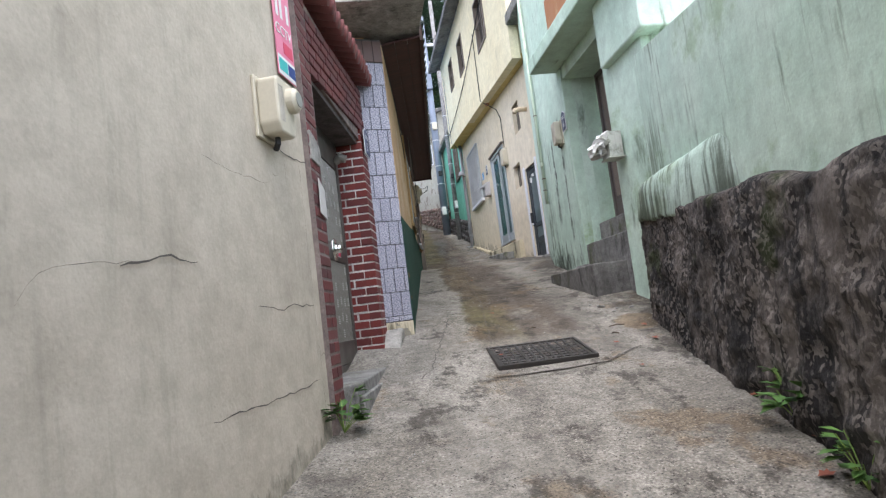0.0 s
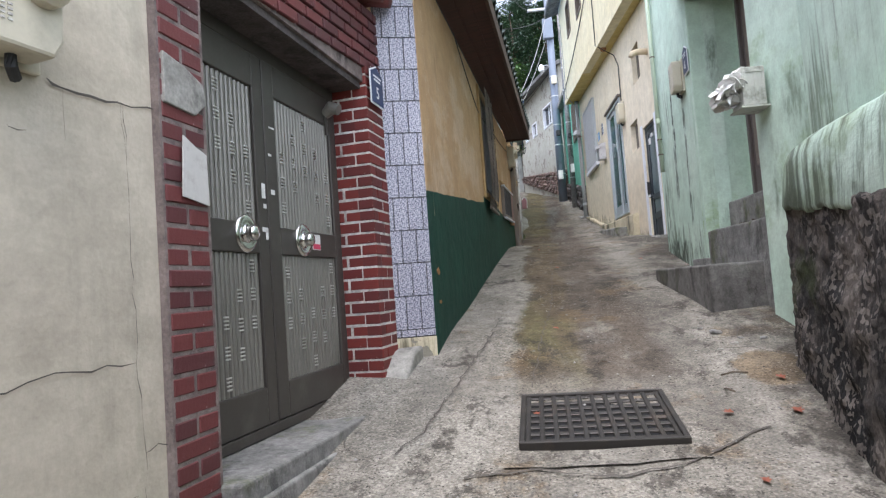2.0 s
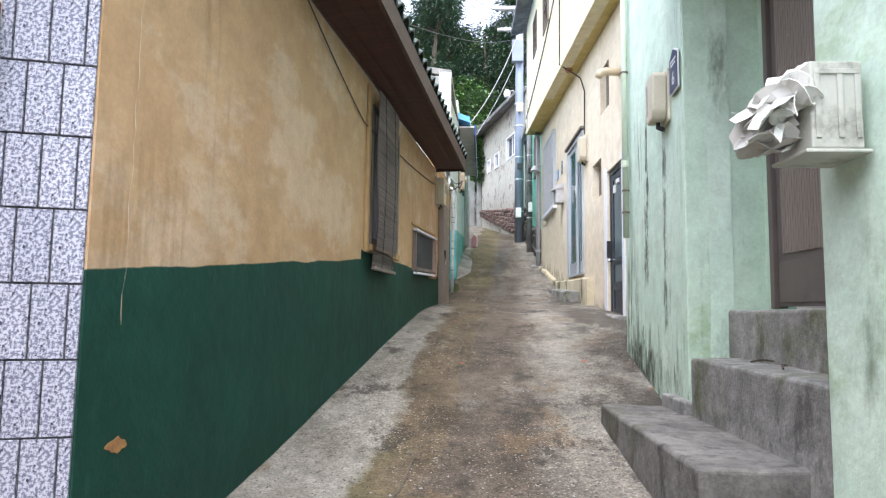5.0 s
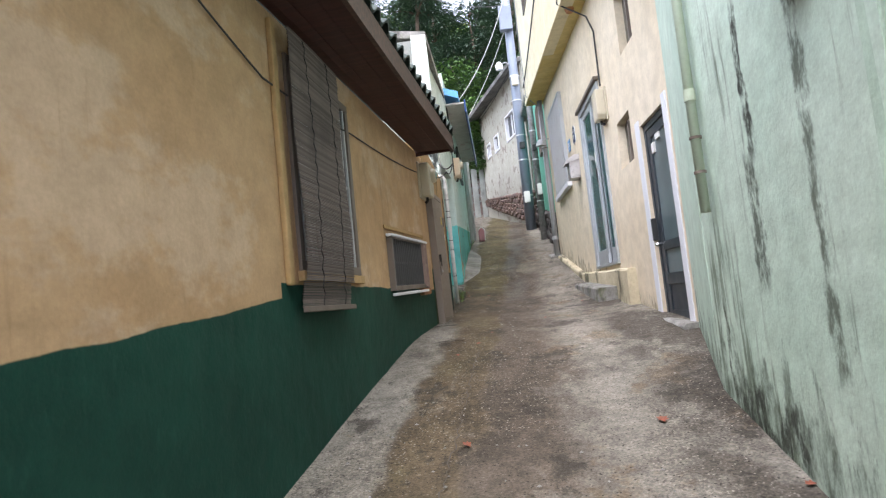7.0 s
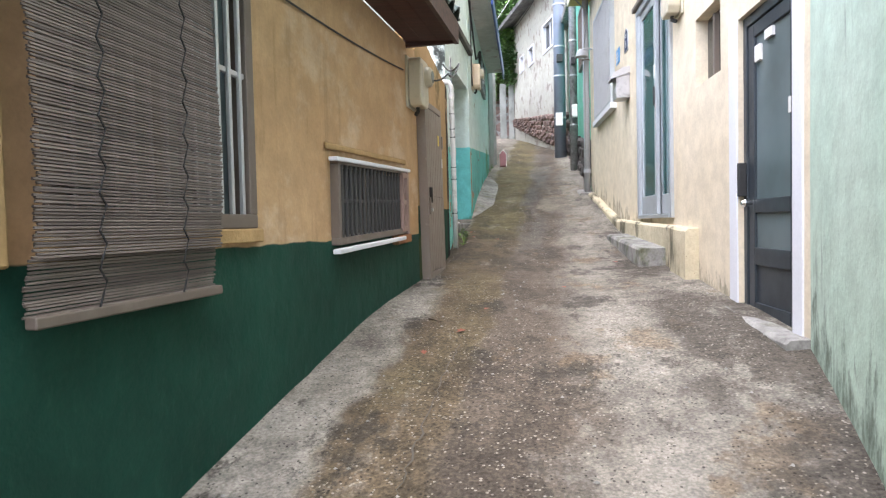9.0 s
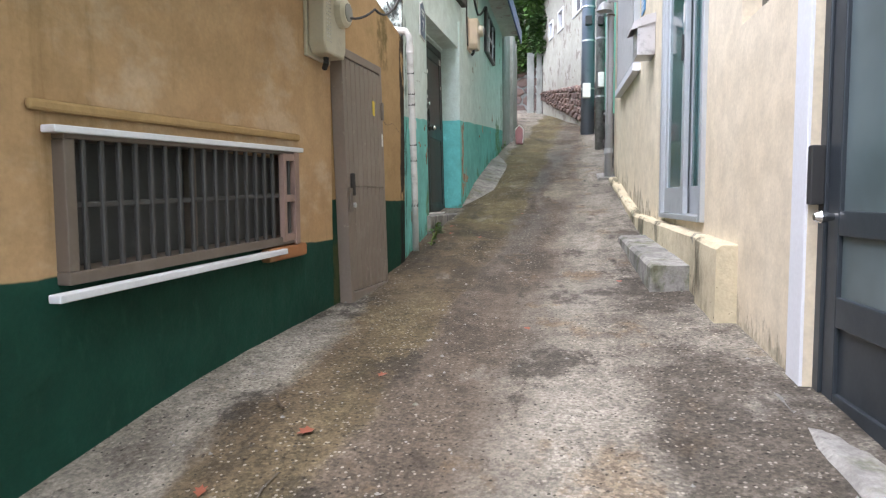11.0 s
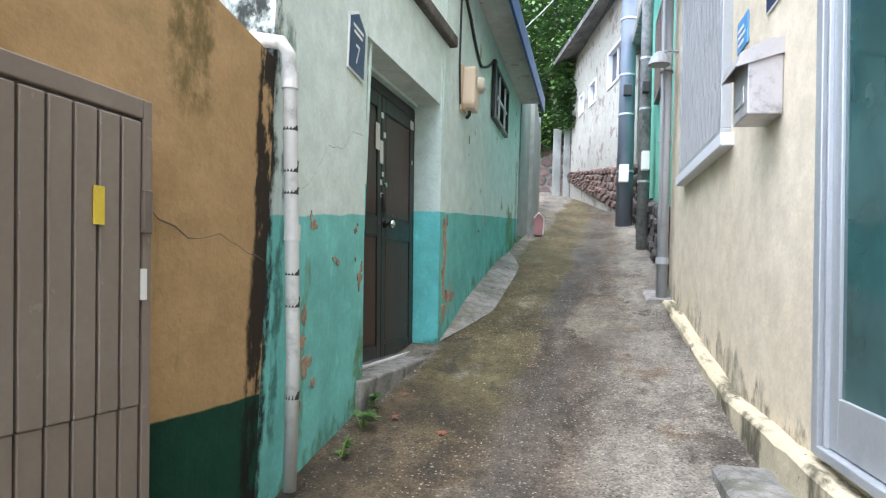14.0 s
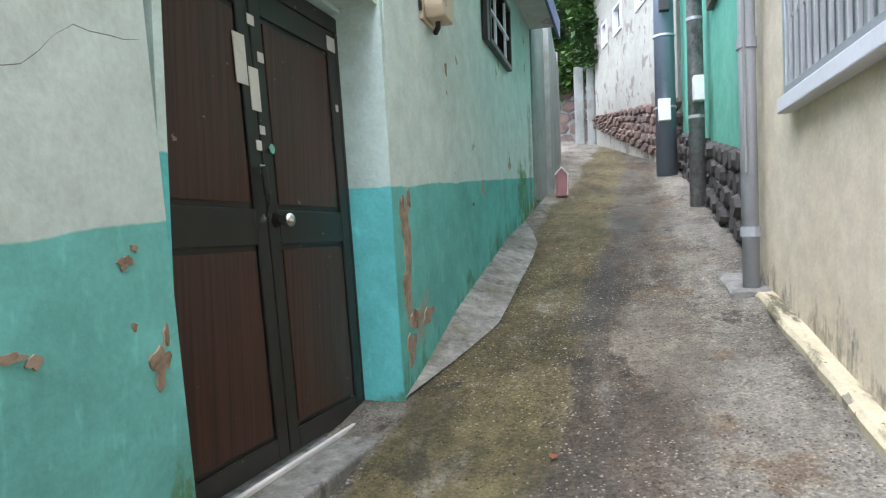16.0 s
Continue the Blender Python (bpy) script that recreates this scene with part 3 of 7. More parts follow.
def granite_tile():
    n = Nodes("speckled_tile", 0.35)
    v = n.noise(95, 3, None, 0.7)
    c = n.mix(n.step(v, 0.45, 0.55), (0.15, 0.155, 0.20), (0.50, 0.49, 0.53))
    c = n.mix(n.step(n.noise(60, 2, n.vec(1, 1, 1, (9, 2, 3))), 0.62, 0.66), c, (0.035, 0.035, 0.05))
    c = n.mix(1.0, c, n.mix(n.rnd(), (0.9, 0.9, 0.92), (1.06, 1.05, 1.05)), "MULTIPLY")
    n.colour(c)
    n.bump(n.noise(40, 3), 0.08, 0.003)
    return n.m


M_tile = granite_tile()
M_bare = concrete("bare_render", (0.42, 0.31, 0.225), (0.33, 0.24, 0.17))
M_scrape = concrete("orange_underpaint", (0.40, 0.20, 0.07), (0.26, 0.13, 0.05))
M_grout = concrete("grey_grout", (0.13, 0.125, 0.13), (0.10, 0.10, 0.10))
M_brown_tile = paint("brown_tile", (0.16, 0.11, 0.10), 0.5)


def stone_mat(name, a, b, c3, rough=0.85):
    n = Nodes(name, rough)
    c = n.mix(n.rnd(True), a, b)
    c = n.mix(n.fn("MULTIPLY", n.step(n.noise(5, 6), 0.45, 0.7), 0.7), c, c3)
    c = n.mix(1.0, c, n.mix(n.noise(50, 5), (0.65, 0.65, 0.65), (1.2, 1.2, 1.2)), "MULTIPLY")
    n.colour(c)
    n.bump(n.noise(16, 7), 0.7, 0.03)
    return n.m


M_stone_red = stone_mat("pinkish_rubble", (0.25, 0.17, 0.14), (0.16, 0.115, 0.10), (0.09, 0.075, 0.07))
M_stone_dark = stone_mat("sooty_rubble", (0.085, 0.075, 0.07), (0.045, 0.042, 0.040), (0.13, 0.11, 0.10))


def blackened_wall():
    """Old rubble and render, black with soot and mould, pale where the aggregate shows."""
    n = Nodes("blackened_rubble", 0.92, 0.0, 0.2)
    x, y, z = n.xyz()
    big = n.noise(1.5, 9, n.vec(1.6, 1, 0.7), 0.7)
    c = n.mix(n.step(big, 0.42, 0.60), (0.030, 0.028, 0.027), (0.150, 0.128, 0.112))
    runs = n.step(n.noise(1.0, 8, n.vec(7, 1, 0.8, (1, 3, 5)), 0.68), 0.48, 0.58)
    c = n.mix(n.fn("MULTIPLY", runs, 0.85), c, (0.017, 0.016, 0.016))
    cells = n.t.nodes.new("ShaderNodeSeparateColor")
    n.t.links.new(n.voronoi(48, out="Color"), cells.inputs[0])
    bare = n.step(n.noise(1.8, 7, n.vec(1, 1, 1, (2, 6, 1)), 0.65), 0.42, 0.56)
    c = n.mix(n.fn("MULTIPLY", n.step(cells.outputs[0], 0.62, 0.70), n.fn("MULTIPLY_ADD", bare, 0.60, 0.08)), c, (0.27, 0.235, 0.205))
    c = n.mix(n.fn("MULTIPLY", n.step(n.noise(2.1, 5, n.vec(1, 1, 1, (8, 8, 8))), 0.60, 0.70), 0.5), c, (0.06, 0.075, 0.025))
    c = n.mix(1.0, c, n.mix(n.noise(60, 5), (0.60, 0.60, 0.60), (1.35, 1.35, 1.35)), "MULTIPLY")
    n.colour(c)
    n.bump(n.noise(9, 8, None, 0.7), 1.0, 0.05)
    n.bump(cells.outputs[1], 0.7, 0.012)
    return n.m


M_black_wall = blackened_wall()


def lane_concrete():
    """Patched concrete: a pale skim beside the walls, a mossy band, a worn gritty track, damp and stains."""
    n = Nodes("lane_concrete", 0.88, 0.0, 0.25)
    x, y, z = n.xyz()
    wob = n.fn("MULTIPLY", n.fn("SUBTRACT", n.noise(1.3, 9, n.vec(1, 0.55, 1), 0.66), 0.5), 0.62)
    off = n.fn("ADD", n.fn("SUBTRACT", x, n.fn("MULTIPLY_ADD", y, 0.078, 0.72)), wob)
    high = n.step(y, 15.5, 17.5)
    mottle = n.step(n.noise(1.9, 9, n.vec(1, 0.6, 1), 0.7), 0.36, 0.64)
    brush = n.step(n.noise(2.6, 9, n.vec(0.5, 2.4, 1, (1, 4, 2)), 0.7), 0.36, 0.62)
    patchy = n.noise(2.5, 9, n.vec(1, 0.5, 1, (3, 3, 3)), 0.72)
    base = n.mix(mottle, (0.250, 0.238, 0.220), (0.120, 0.110, 0.098))
    c = n.mix(n.fn("MULTIPLY", brush, 0.35), base, (0.300, 0.290, 0.270))
    # cement skim, smooth and pale, along the walls and round the drain
    skim = n.step(n.noise(0.95, 9, n.vec(1.3, 0.5, 1, (9, 1, 2)), 0.66), 0.47, 0.55)
    beside = n.fn("MAXIMUM", n.fn("MULTIPLY", n.step(off, -0.14, -0.26), n.step(y, 13.4, 12.2)), n.fn("MULTIPLY", n.step(off, 0.85, 1.05), n.step(y, 9.0, 6.5)))
    skim = n.fn("MAXIMUM", n.fn("MULTIPLY", skim, 0.55), n.fn("MULTIPLY", beside, n.step(patchy, 0.36, 0.52)))
    c = n.mix(n.fn("MULTIPLY", skim, 0.85), c, n.mix(mottle, (0.360, 0.348, 0.325), (0.235, 0.222, 0.200)))
    # the worn track
    track = n.fn("MULTIPLY", n.fn("MULTIPLY", n.step(off, 0.14, 0.22), n.step(off, 0.90, 0.55)), n.step(y, 5.3, 5.9))
    c = n.mix(n.fn("MULTIPLY", track, n.step(patchy, 0.28, 0.46)), c, n.mix(mottle, (0.140, 0.118, 0.098), (0.068, 0.057, 0.047)))
    # the brown and mossy band beside it, wider where the water comes off the steps
    wide = n.fn("MULTIPLY", n.step(y, 12.6, 14.0), 0.30)
    bandm = n.fn("MULTIPLY", n.fn("MULTIPLY", n.step(n.fn("ADD", off, wide), -0.25, -0.15), n.step(off, 0.24, 0.16)), n.step(y, 5.3, 6.1))
    tint = n.step(n.noise(0.9, 7, n.vec(1, 0.45, 1, (4, 9, 2)), 0.62), 0.48, 0.62)
    brown = n.mix(mottle, (0.158, 0.126, 0.085), (0.070, 0.056, 0.039))
    mossy = n.mix(mottle, (0.165, 0.147, 0.080), (0.080, 0.073, 0.038))
    c = n.mix(n.fn("MULTIPLY", bandm, n.step(patchy, 0.25, 0.45)), c, n.mix(n.fn("MAXIMUM", n.fn("MULTIPLY", tint, n.fn("SUBTRACT", 1.0, n.fn("MULTIPLY", n.fn("MULTIPLY", n.step(y, 9.8, 11.0), n.step(y, 16.0, 15.0)), 0.65))), n.fn("MULTIPLY", high, 0.75)), brown, mossy))
    # wet run down the middle, higher up
    wet = n.fn("MULTIPLY", n.fn("MULTIPLY", n.step(off, 0.06, 0.20), n.step(off, 0.62, 0.40)), n.step(y, 13.0, 17.0))
    wet = n.fn("MULTIPLY", wet, n.step(n.noise(0.9, 7, n.vec(1.4, 0.5, 1, (2, 5, 9))), 0.40, 0.52))
    c = n.mix(n.fn("MULTIPLY", wet, 0.8), c, n.mix(mottle, (0.088, 0.080, 0.072), (0.048, 0.044, 0.040)))
    # stains
    ochre = n.fn("MULTIPLY", n.step(n.noise(1.7, 8, n.vec(1, 0.8, 1, (1, 7, 1)), 0.66), 0.57, 0.64), 0.55)
    c = n.mix(ochre, c, (0.175, 0.125, 0.072))
    dark = n.fn("MULTIPLY", n.step(n.noise(2.8, 9, n.vec(1, 0.6, 1, (6, 2, 1)), 0.74), 0.55, 0.62), 0.75)
    c = n.mix(dark, c, (0.046, 0.041, 0.035))
    side = n.fn("MULTIPLY", n.step(off, 1.05, 1.30), n.step(n.noise(1.6, 9, n.vec(1, 0.8, 1, (5, 5, 5)), 0.7), 0.42, 0.54))
    c = n.mix(n.fn("MULTIPLY", side, 0.8), c, n.mix(mottle, (0.085, 0.074, 0.062), (0.048, 0.042, 0.036)))
    foot = n.fn("MULTIPLY", n.fn("MULTIPLY", n.step(off, 0.22, 0.02), n.step(n.noise(2.0, 9, n.vec(1, 0.8, 1, (2, 2, 8)), 0.7), 0.36, 0.50)), n.fn("MULTIPLY", n.step(y, 13.6, 14.4), n.step(y, 16.6, 15.8)))
    c = n.mix(n.fn("MULTIPLY", foot, 0.8), c, n.mix(mottle, (0.082, 0.064, 0.040), (0.040, 0.034, 0.028)))
    # a tongue of cement poured on the wet part, and spilt earth by the gate post
    for k, (px, py, rx, ry, one, two) in enumerate(((2.74, 18.05, 0.26, 0.75, (0.235, 0.215, 0.185), (0.150, 0.135, 0.115)), (2.37, 5.64, 0.20, 0.26, (0.230, 0.170, 0.105), (0.105, 0.082, 0.055)), (0.30, 5.55, 0.30, 0.75, (0.290, 0.285, 0.270), (0.190, 0.185, 0.172)))):
        far = n.fn("ADD", n.fn("POWER", n.fn("DIVIDE", n.fn("SUBTRACT", x, px), rx), 2.0), n.fn("POWER", n.fn("DIVIDE", n.fn("SUBTRACT", y, py), ry), 2.0))
        far = n.fn("ADD", far, n.fn("MULTIPLY", n.fn("SUBTRACT", n.noise(3.0, 9, n.vec(1, 1, 1, (k, 2, 7)), 0.7), 0.5), 2.6))
        c = n.mix(n.fn("MULTIPLY", n.step(far, 1.05, 0.75), 0.75), c, n.mix(mottle, one, two))
    # the aggregate that shows where the skin is worn off
    cells = n.t.nodes.new("ShaderNodeSeparateColor")
    n.t.links.new(n.voronoi(88, out="Color"), cells.inputs[0])
    rim = n.voronoi(88)
    worn = n.step(n.noise(0.9, 8, n.vec(1, 0.5, 1, (7, 7, 7)), 0.65), 0.40, 0.54)
    c = n.mix(n.fn("MULTIPLY", worn, 0.8), c, n.mix(1.0, c, n.mix(cells.outputs[0], (0.62, 0.61, 0.60), (1.38, 1.37, 1.35)), "MULTIPLY"))
    pale = n.fn("MULTIPLY", n.fn("MULTIPLY", n.step(cells.outputs[1], 0.90, 0.92), n.step(rim, 0.55, 0.40)), n.fn("MULTIPLY_ADD", worn, 0.55, 0.12))
    c = n.mix(pale, c, (0.42, 0.40, 0.37))
    pits = n.fn("MULTIPLY", n.fn("MULTIPLY", n.step(cells.outputs[2], 0.93, 0.95), n.step(rim, 0.55, 0.35)), 0.8)
    c = n.mix(pits, c, (0.022, 0.019, 0.016))
    c = n.mix(1.0, c, n.mix(n.step(n.noise(12, 9, None, 0.78), 0.30, 0.70), (0.70, 0.70, 0.70), (1.25, 1.25, 1.25)), "MULTIPLY")
    c = n.mix(1.0, c, n.mix(n.step(n.noise(75, 4), 0.28, 0.72), (0.72, 0.72, 0.72), (1.27, 1.27, 1.27)), "MULTIPLY")
    c = n.mix(1.0, c, (0.76, 0.73, 0.665), "MULTIPLY")
    n.colour(c)
    n.rough(n.fn("SUBTRACT", 0.88, n.fn("MULTIPLY", wet, 0.30)))
    n.bump(n.noise(4, 8, None, 0.65), 0.7, 0.035)
    n.bump(n.fn("MULTIPLY", cells.outputs[0], worn), 0.6, 0.008)
    n.bump(n.noise(48, 6), 0.7, 0.010)
    return n.m


M_lane = lane_concrete()


def leaf_mat(name, a, b, c3):
    n = Nodes(name, 0.55)
    r = n.rnd(True)
    c = n.mix(r, a, b)
    c = n.mix(n.step(n.noise(0.5, 3), 0.45, 0.62), c, c3)
    n.colour(c)
    n.b.inputs["Transmission Weight"].default_value = 0.0
    n.b.inputs["Subsurface Weight"].default_value = 0.0
    return n.m


M_leaf = leaf_mat("broad_leaf", (0.05, 0.115, 0.028), (0.10, 0.19, 0.040), (0.035, 0.080, 0.022))
M_leaf_light = leaf_mat("light_leaf", (0.12, 0.19, 0.04), (0.17, 0.24, 0.05), (0.075, 0.14, 0.03))
M_needle = leaf_mat("pine_needle", (0.030, 0.070, 0.035), (0.050, 0.095, 0.045), (0.022, 0.048, 0.028))


def blind_mat():
    n = Nodes("grey_reed", 0.75)
    c = n.mix(n.rnd(True), (0.112, 0.090, 0.079), (0.228, 0.188, 0.164))
    c = n.mix(n.fn("MULTIPLY", n.step(n.noise(2.5, 5), 0.48, 0.68), 0.5), c, (0.075, 0.062, 0.055))
    n.colour(c)
    return n.m


M_reed = blind_mat()


def pane_mat(name, tint, rough=0.06):
    n = Nodes(name, rough, 0.0, 0.6)
    c = n.mix(n.step(n.noise(1.6, 4), 0.35, 0.7), tint, tuple(v * 0.55 for v in tint))
    n.colour(c)
    return n.m


M_pane = pane_mat("green_film_glass", (0.045, 0.115, 0.115), 0.08)
M_pane_grey = pane_mat("frosted_glass", (0.13, 0.17, 0.18), 0.3)
M_pane_dark = pane_mat("dark_glass", (0.02, 0.022, 0.024), 0.1)

# ---- wall lines of the lane; on either side x runs to the right as one faces the wall ----
LC = Line((-3.1, -6.0), (-0.23, 3.98))
LG = Line((-0.168, 4.21), (0.14, 5.92))
LT = Line((0.46, 6.285), (1.282, 13.3))
LY = Line((1.284, 13.3), (1.432, 14.57))
T1 = Line((1.42, 14.57), (1.388, 15.81))
TD = Line((1.225, 15.83), (1.345, 17.27))
TL = Line((1.388, 15.81), (1.525, 17.27))
T2 = Line((1.525, 17.27), (1.70, 22.1))
RG = Line((2.78, 5.75), (-0.19, -6.0))
RH = Line((3.02, 9.9), (2.85, 7.95))
RK = Line((3.36, 11.2), (3.02, 9.9))
RC = Line((3.42, 18.8), (3.375, 11.2))
RU = Line((3.10, 18.95), (3.10, 10.9))
RF = Line((3.66, 24.3), (3.52, 18.85))
FH = Line((2.45, 29.8), (3.62, 24.4))

# ---- ground ----


def build_ground():
    xs = sorted({*[-160, -110, -70, -45, -28, -18, -12, -8, -5.5, -4.2], *np.arange(-3.4, 4.3, 0.09).round(3).tolist(), *[5, 6.5, 9, 13, 19, 28, 42, 65, 100, 160]})
    ys = sorted({*[-160, -100, -60, -35, -20, -12, -8], *np.arange(-6, 26, 0.1).round(3).tolist(), *np.arange(26, 40, 0.5).round(3).tolist(), *[42, 45, 50, 56, 63, 72, 84, 100, 125, 160]})
    bm = bmesh.new()
    grid = []
    for y in ys:
        row = []
        for x in xs:
            z = ground_z(x, y)
            if -7 < y < 30 and -3.5 < x < 4.3:
                z += 0.016 * noise.noise(Vector((x * 1.3, y * 0.9, 3))) + 0.006 * noise.noise(Vector((x * 6, y * 6, 1)))
            row.append(bm.verts.new((x, y, z)))
        grid.append(row)
    for a, b in zip(grid, grid[1:]):
        for k in range(len(xs) - 1):
            bm.faces.new((a[k], a[k + 1], b[k + 1], b[k]))
    for f in bm.faces:
        f.smooth = True
    ob = part("ground", bm, M_lane)
    return tagged(ob, "patched grey concrete lane climbing uphill with moss and stains", "ground", "", "structure")


build_ground()


def crack_ground(pts, width=0.012):
    """A ragged open joint lying on the lane."""
    b = bmesh.new()
    prev = None
    line = []
    for (x0, y0), (x1, y1) in zip(pts, pts[1:]):
        k = max(2, int(math.hypot(x1 - x0, y1 - y0) / 0.04))
        line += [(x0 + (x1 - x0) * i / k + random.uniform(-0.012, 0.012), y0 + (y1 - y0) * i / k + random.uniform(-0.012, 0.012)) for i in range(k)]
    d = Vector((pts[-1][0] - pts[0][0], pts[-1][1] - pts[0][1])).normalized()
    for x, y in line:
        w = width * random.uniform(0.25, 0.7)
        p, q = (x - d.y * w, y + d.x * w), (x + d.y * w, y - d.x * w)
        a, c = b.verts.new((*p, ground_z(*p) + 0.012)), b.verts.new((*q, ground_z(*q) + 0.012))
        if prev:
            b.faces.new((prev[0], prev[1], c, a))
        prev = (a, c)
    ob = part("ground_crack", b, M_crack)
    return tagged(ob, "ragged dark crack in the concrete lane", "crack", "", "structure")


# ---- walls, near to far, on the side of the cream wall ----
cream = wall("wall_cream", LC, -1.6, 4.6, 0.25, (), M_cream_wall, "cracked cream-painted rendered house wall")
crack(cream, [(9.96, 2.405), (10.01, 2.395), (10.16, 2.39), (10.26, 2.40), (10.39, 2.41)], 0.012)
crack(cream, [(10.01, 2.39), (10.02, 2.30), (10.015, 2.21)], 0.004)
crack(cream, [(10.22, 2.39), (10.23, 2.24)], 0.004)
crack(cream, [(10.23, 2.40), (10.24, 2.0), (10.243, 1.57), (10.262, 1.28), (10.262, 0.95)], 0.008)
crack(cream, [(9.545, 1.574), (9.815, 1.55), (9.955, 1.57), (10.243, 1.568)], 0.008)
crack(cream, [(10.262, 1.284), (10.32, 1.29), (10.39, 1.286)], 0.005)
crack(cream, [(9.07, 1.133), (9.54, 1.131), (10.0, 1.14), (10.23, 1.158)], 0.009)
crack(cream, [(8.18, 1.572), (8.26, 1.667), (8.48, 1.702), (8.69, 1.715)], 0.003)
crack(cream, [(8.60, 1.705), (8.69, 1.715), (8.88, 1.748), (8.97, 1.735), (9.05, 1.738)], 0.011)
crack(cream, [(9.16, 2.191), (9.25, 2.172), (9.365, 2.168), (9.77, 2.181)], 0.003)
crack(cream, [(9.84, 2.25), (9.85, 2.245), (9.90, 2.245)], 0.004)
tan_wall = wall("wall_tan", LT, 0.6, 4.15, 0.22, ((9.60, 10.62, 2.85, 4.02), (11.46, 12.81, 2.775, 3.205)), M_tan_wall, "tan rendered house wall with a dark green painted dado", z1q=4.24)
for k, (fx, fz, fw, fh) in enumerate(((0.19, 1.86, 0.10, 0.05), (0.21, 1.64, 0.08, 0.03))):
    flake(tan_wall, fx, fz, fw, fh, M_scrape, k + 50)
crack(tan_wall, [(0.19, 4.1), (0.185, 3.4), (0.18, 2.75), (0.17, 2.25)], 0.016, M_tan_run)
yard_wall = wall("wall_yard", LY, 1.8, 4.5, 0.16, ((13.43, 13.87, 2.45, 3.72),), M_yard_wall, "stained ochre yard wall with a dark green dado", z1q=4.2)
crack(yard_wall, [(0.68, 3.6), (0.85, 3.52), (1.0, 3.54), (1.25, 3.47)], 0.006)
mint = wall("wall_mint", T1, 1.9, 6.2, 0.2, (), M_teal_wall, "mint-green rendered wall with a turquoise dado and flaking paint", out_of_plumb=(0.0, -0.105, 3.6))
crack(mint, [(0.25, 3.757), (0.37, 3.793), (0.60, 4.003), (0.81, 4.031), (0.93, 4.147), (1.14, 4.179)], 0.0035)
crack(mint, [(0.1, 4.75), (0.3, 4.7), (0.42, 4.73)], 0.004)
for k, (fx, fz, fw, fh) in enumerate(((0.47, 3.635, 0.08, 0.05), (0.44, 3.67, 0.02, 0.06), (0.76, 3.50, 0.06, 0.02), (0.81, 3.485, 0.035, 0.03), (1.18, 3.405, 0.075, 0.09), (1.20, 3.47, 0.02, 0.06), (0.41, 3.25, 0.06, 0.10), (0.40, 3.14, 0.08, 0.06), (0.44, 3.03, 0.08, 0.13), (0.50, 3.05, 0.03, 0.05), (1.07, 3.66, 0.05, 0.035), (1.10, 3.69, 0.025, 0.02), (1.09, 3.51, 0.02, 0.02), (0.55, 2.95, 0.05, 0.05), (0.38, 2.86, 0.06, 0.10))):
    flake(mint, fx, fz, fw, fh, M_bare, k)
wall("wall_mint_near_end", Line((-2.0, 14.62), (1.38, 14.62)), 2.0, 6.15, 0.15, (), M_grey_wall, "bare grey render end wall behind the yard")
lintel_wall = wall("wall_mint_lintel", Line((1.386, 15.66), (1.525, 17.27)), 4.72, 6.2, 0.2, (), M_teal_wall, "mint-green rendered wall over the recessed door")
back_wall = wall("wall_door_back", TD, 2.0, 5.0, 0.15, ((15.86, 17.25, 2.4, 4.70),), M_teal_rev, "mint-green render round the recessed double door", out_of_plumb=(-0.10, -0.10, 3.61))
mint2 = wall("wall_mint_far", T2, 2.2, 6.6, 0.2, ((19.45, 20.45, 5.2, 5.78),), M_teal_wall2, "pale mint rendered house wall with a turquoise dado", out_of_plumb=(-0.09, 0.0, 3.1))


for k, (fx, fz, fw, fh) in enumerate(((0.06, 3.80, 0.09, 0.24), (0.12, 3.66, 0.12, 0.34), (0.16, 3.88, 0.05, 0.10), (0.10, 3.42, 0.10, 0.26), (0.22, 3.28, 0.22, 0.12), (0.42, 3.27, 0.20, 0.10), (0.14, 3.14, 0.12, 0.18), (0.95, 4.7, 0.04, 0.08), (1.6, 3.9, 0.05, 0.03))):
    flake(mint2, fx, fz, fw, fh, M_bare, k + 30)


def reveal(name, p, q, z0, z1, thick, material, label):
    return wall(name, Line(p, q), z0, z1, thick, (), material, label)


reveal("wall_reveal_near", (1.383, 15.815), (1.225, 15.835), 2.0, 5.0, 0.03, M_teal_rev, "narrow mint-green reveal beside the door")
skew(reveal("wall_reveal_far", (1.20, 17.262), (1.522, 17.262), 2.0, 5.0, 0.03, M_teal_rev, "turquoise and mint reveal beside the door"), 0.0, -0.09, 3.1)
end_grey = wall("wall_grey_end", Line((1.72, 22.1), (1.80, 22.9)), 3.0, 6.3, 0.18, (), M_grey_wall, "narrow weathered grey-green wall end")
end_grey2 = wall("wall_grey_far", Line((1.86, 23.0), (1.80, 26.5)), 3.4, 6.6, 0.18, (), M_grey_wall, "bare grey cement yard wall")
end_wall = wall("wall_grey_bend", Line((1.78, 26.6), (-1.5, 32.0)), 4.0, 7.0, 0.2, (), M_grey_wall, "grey cement wall where the lane bends")

# ---- walls on the other side, near to far ----
green = wall("wall_pale_green", RG, -1.8, 3.62, 0.25, (), M_green_wall, "pale green rendered wall streaked with black run-off", z1q=1.05)


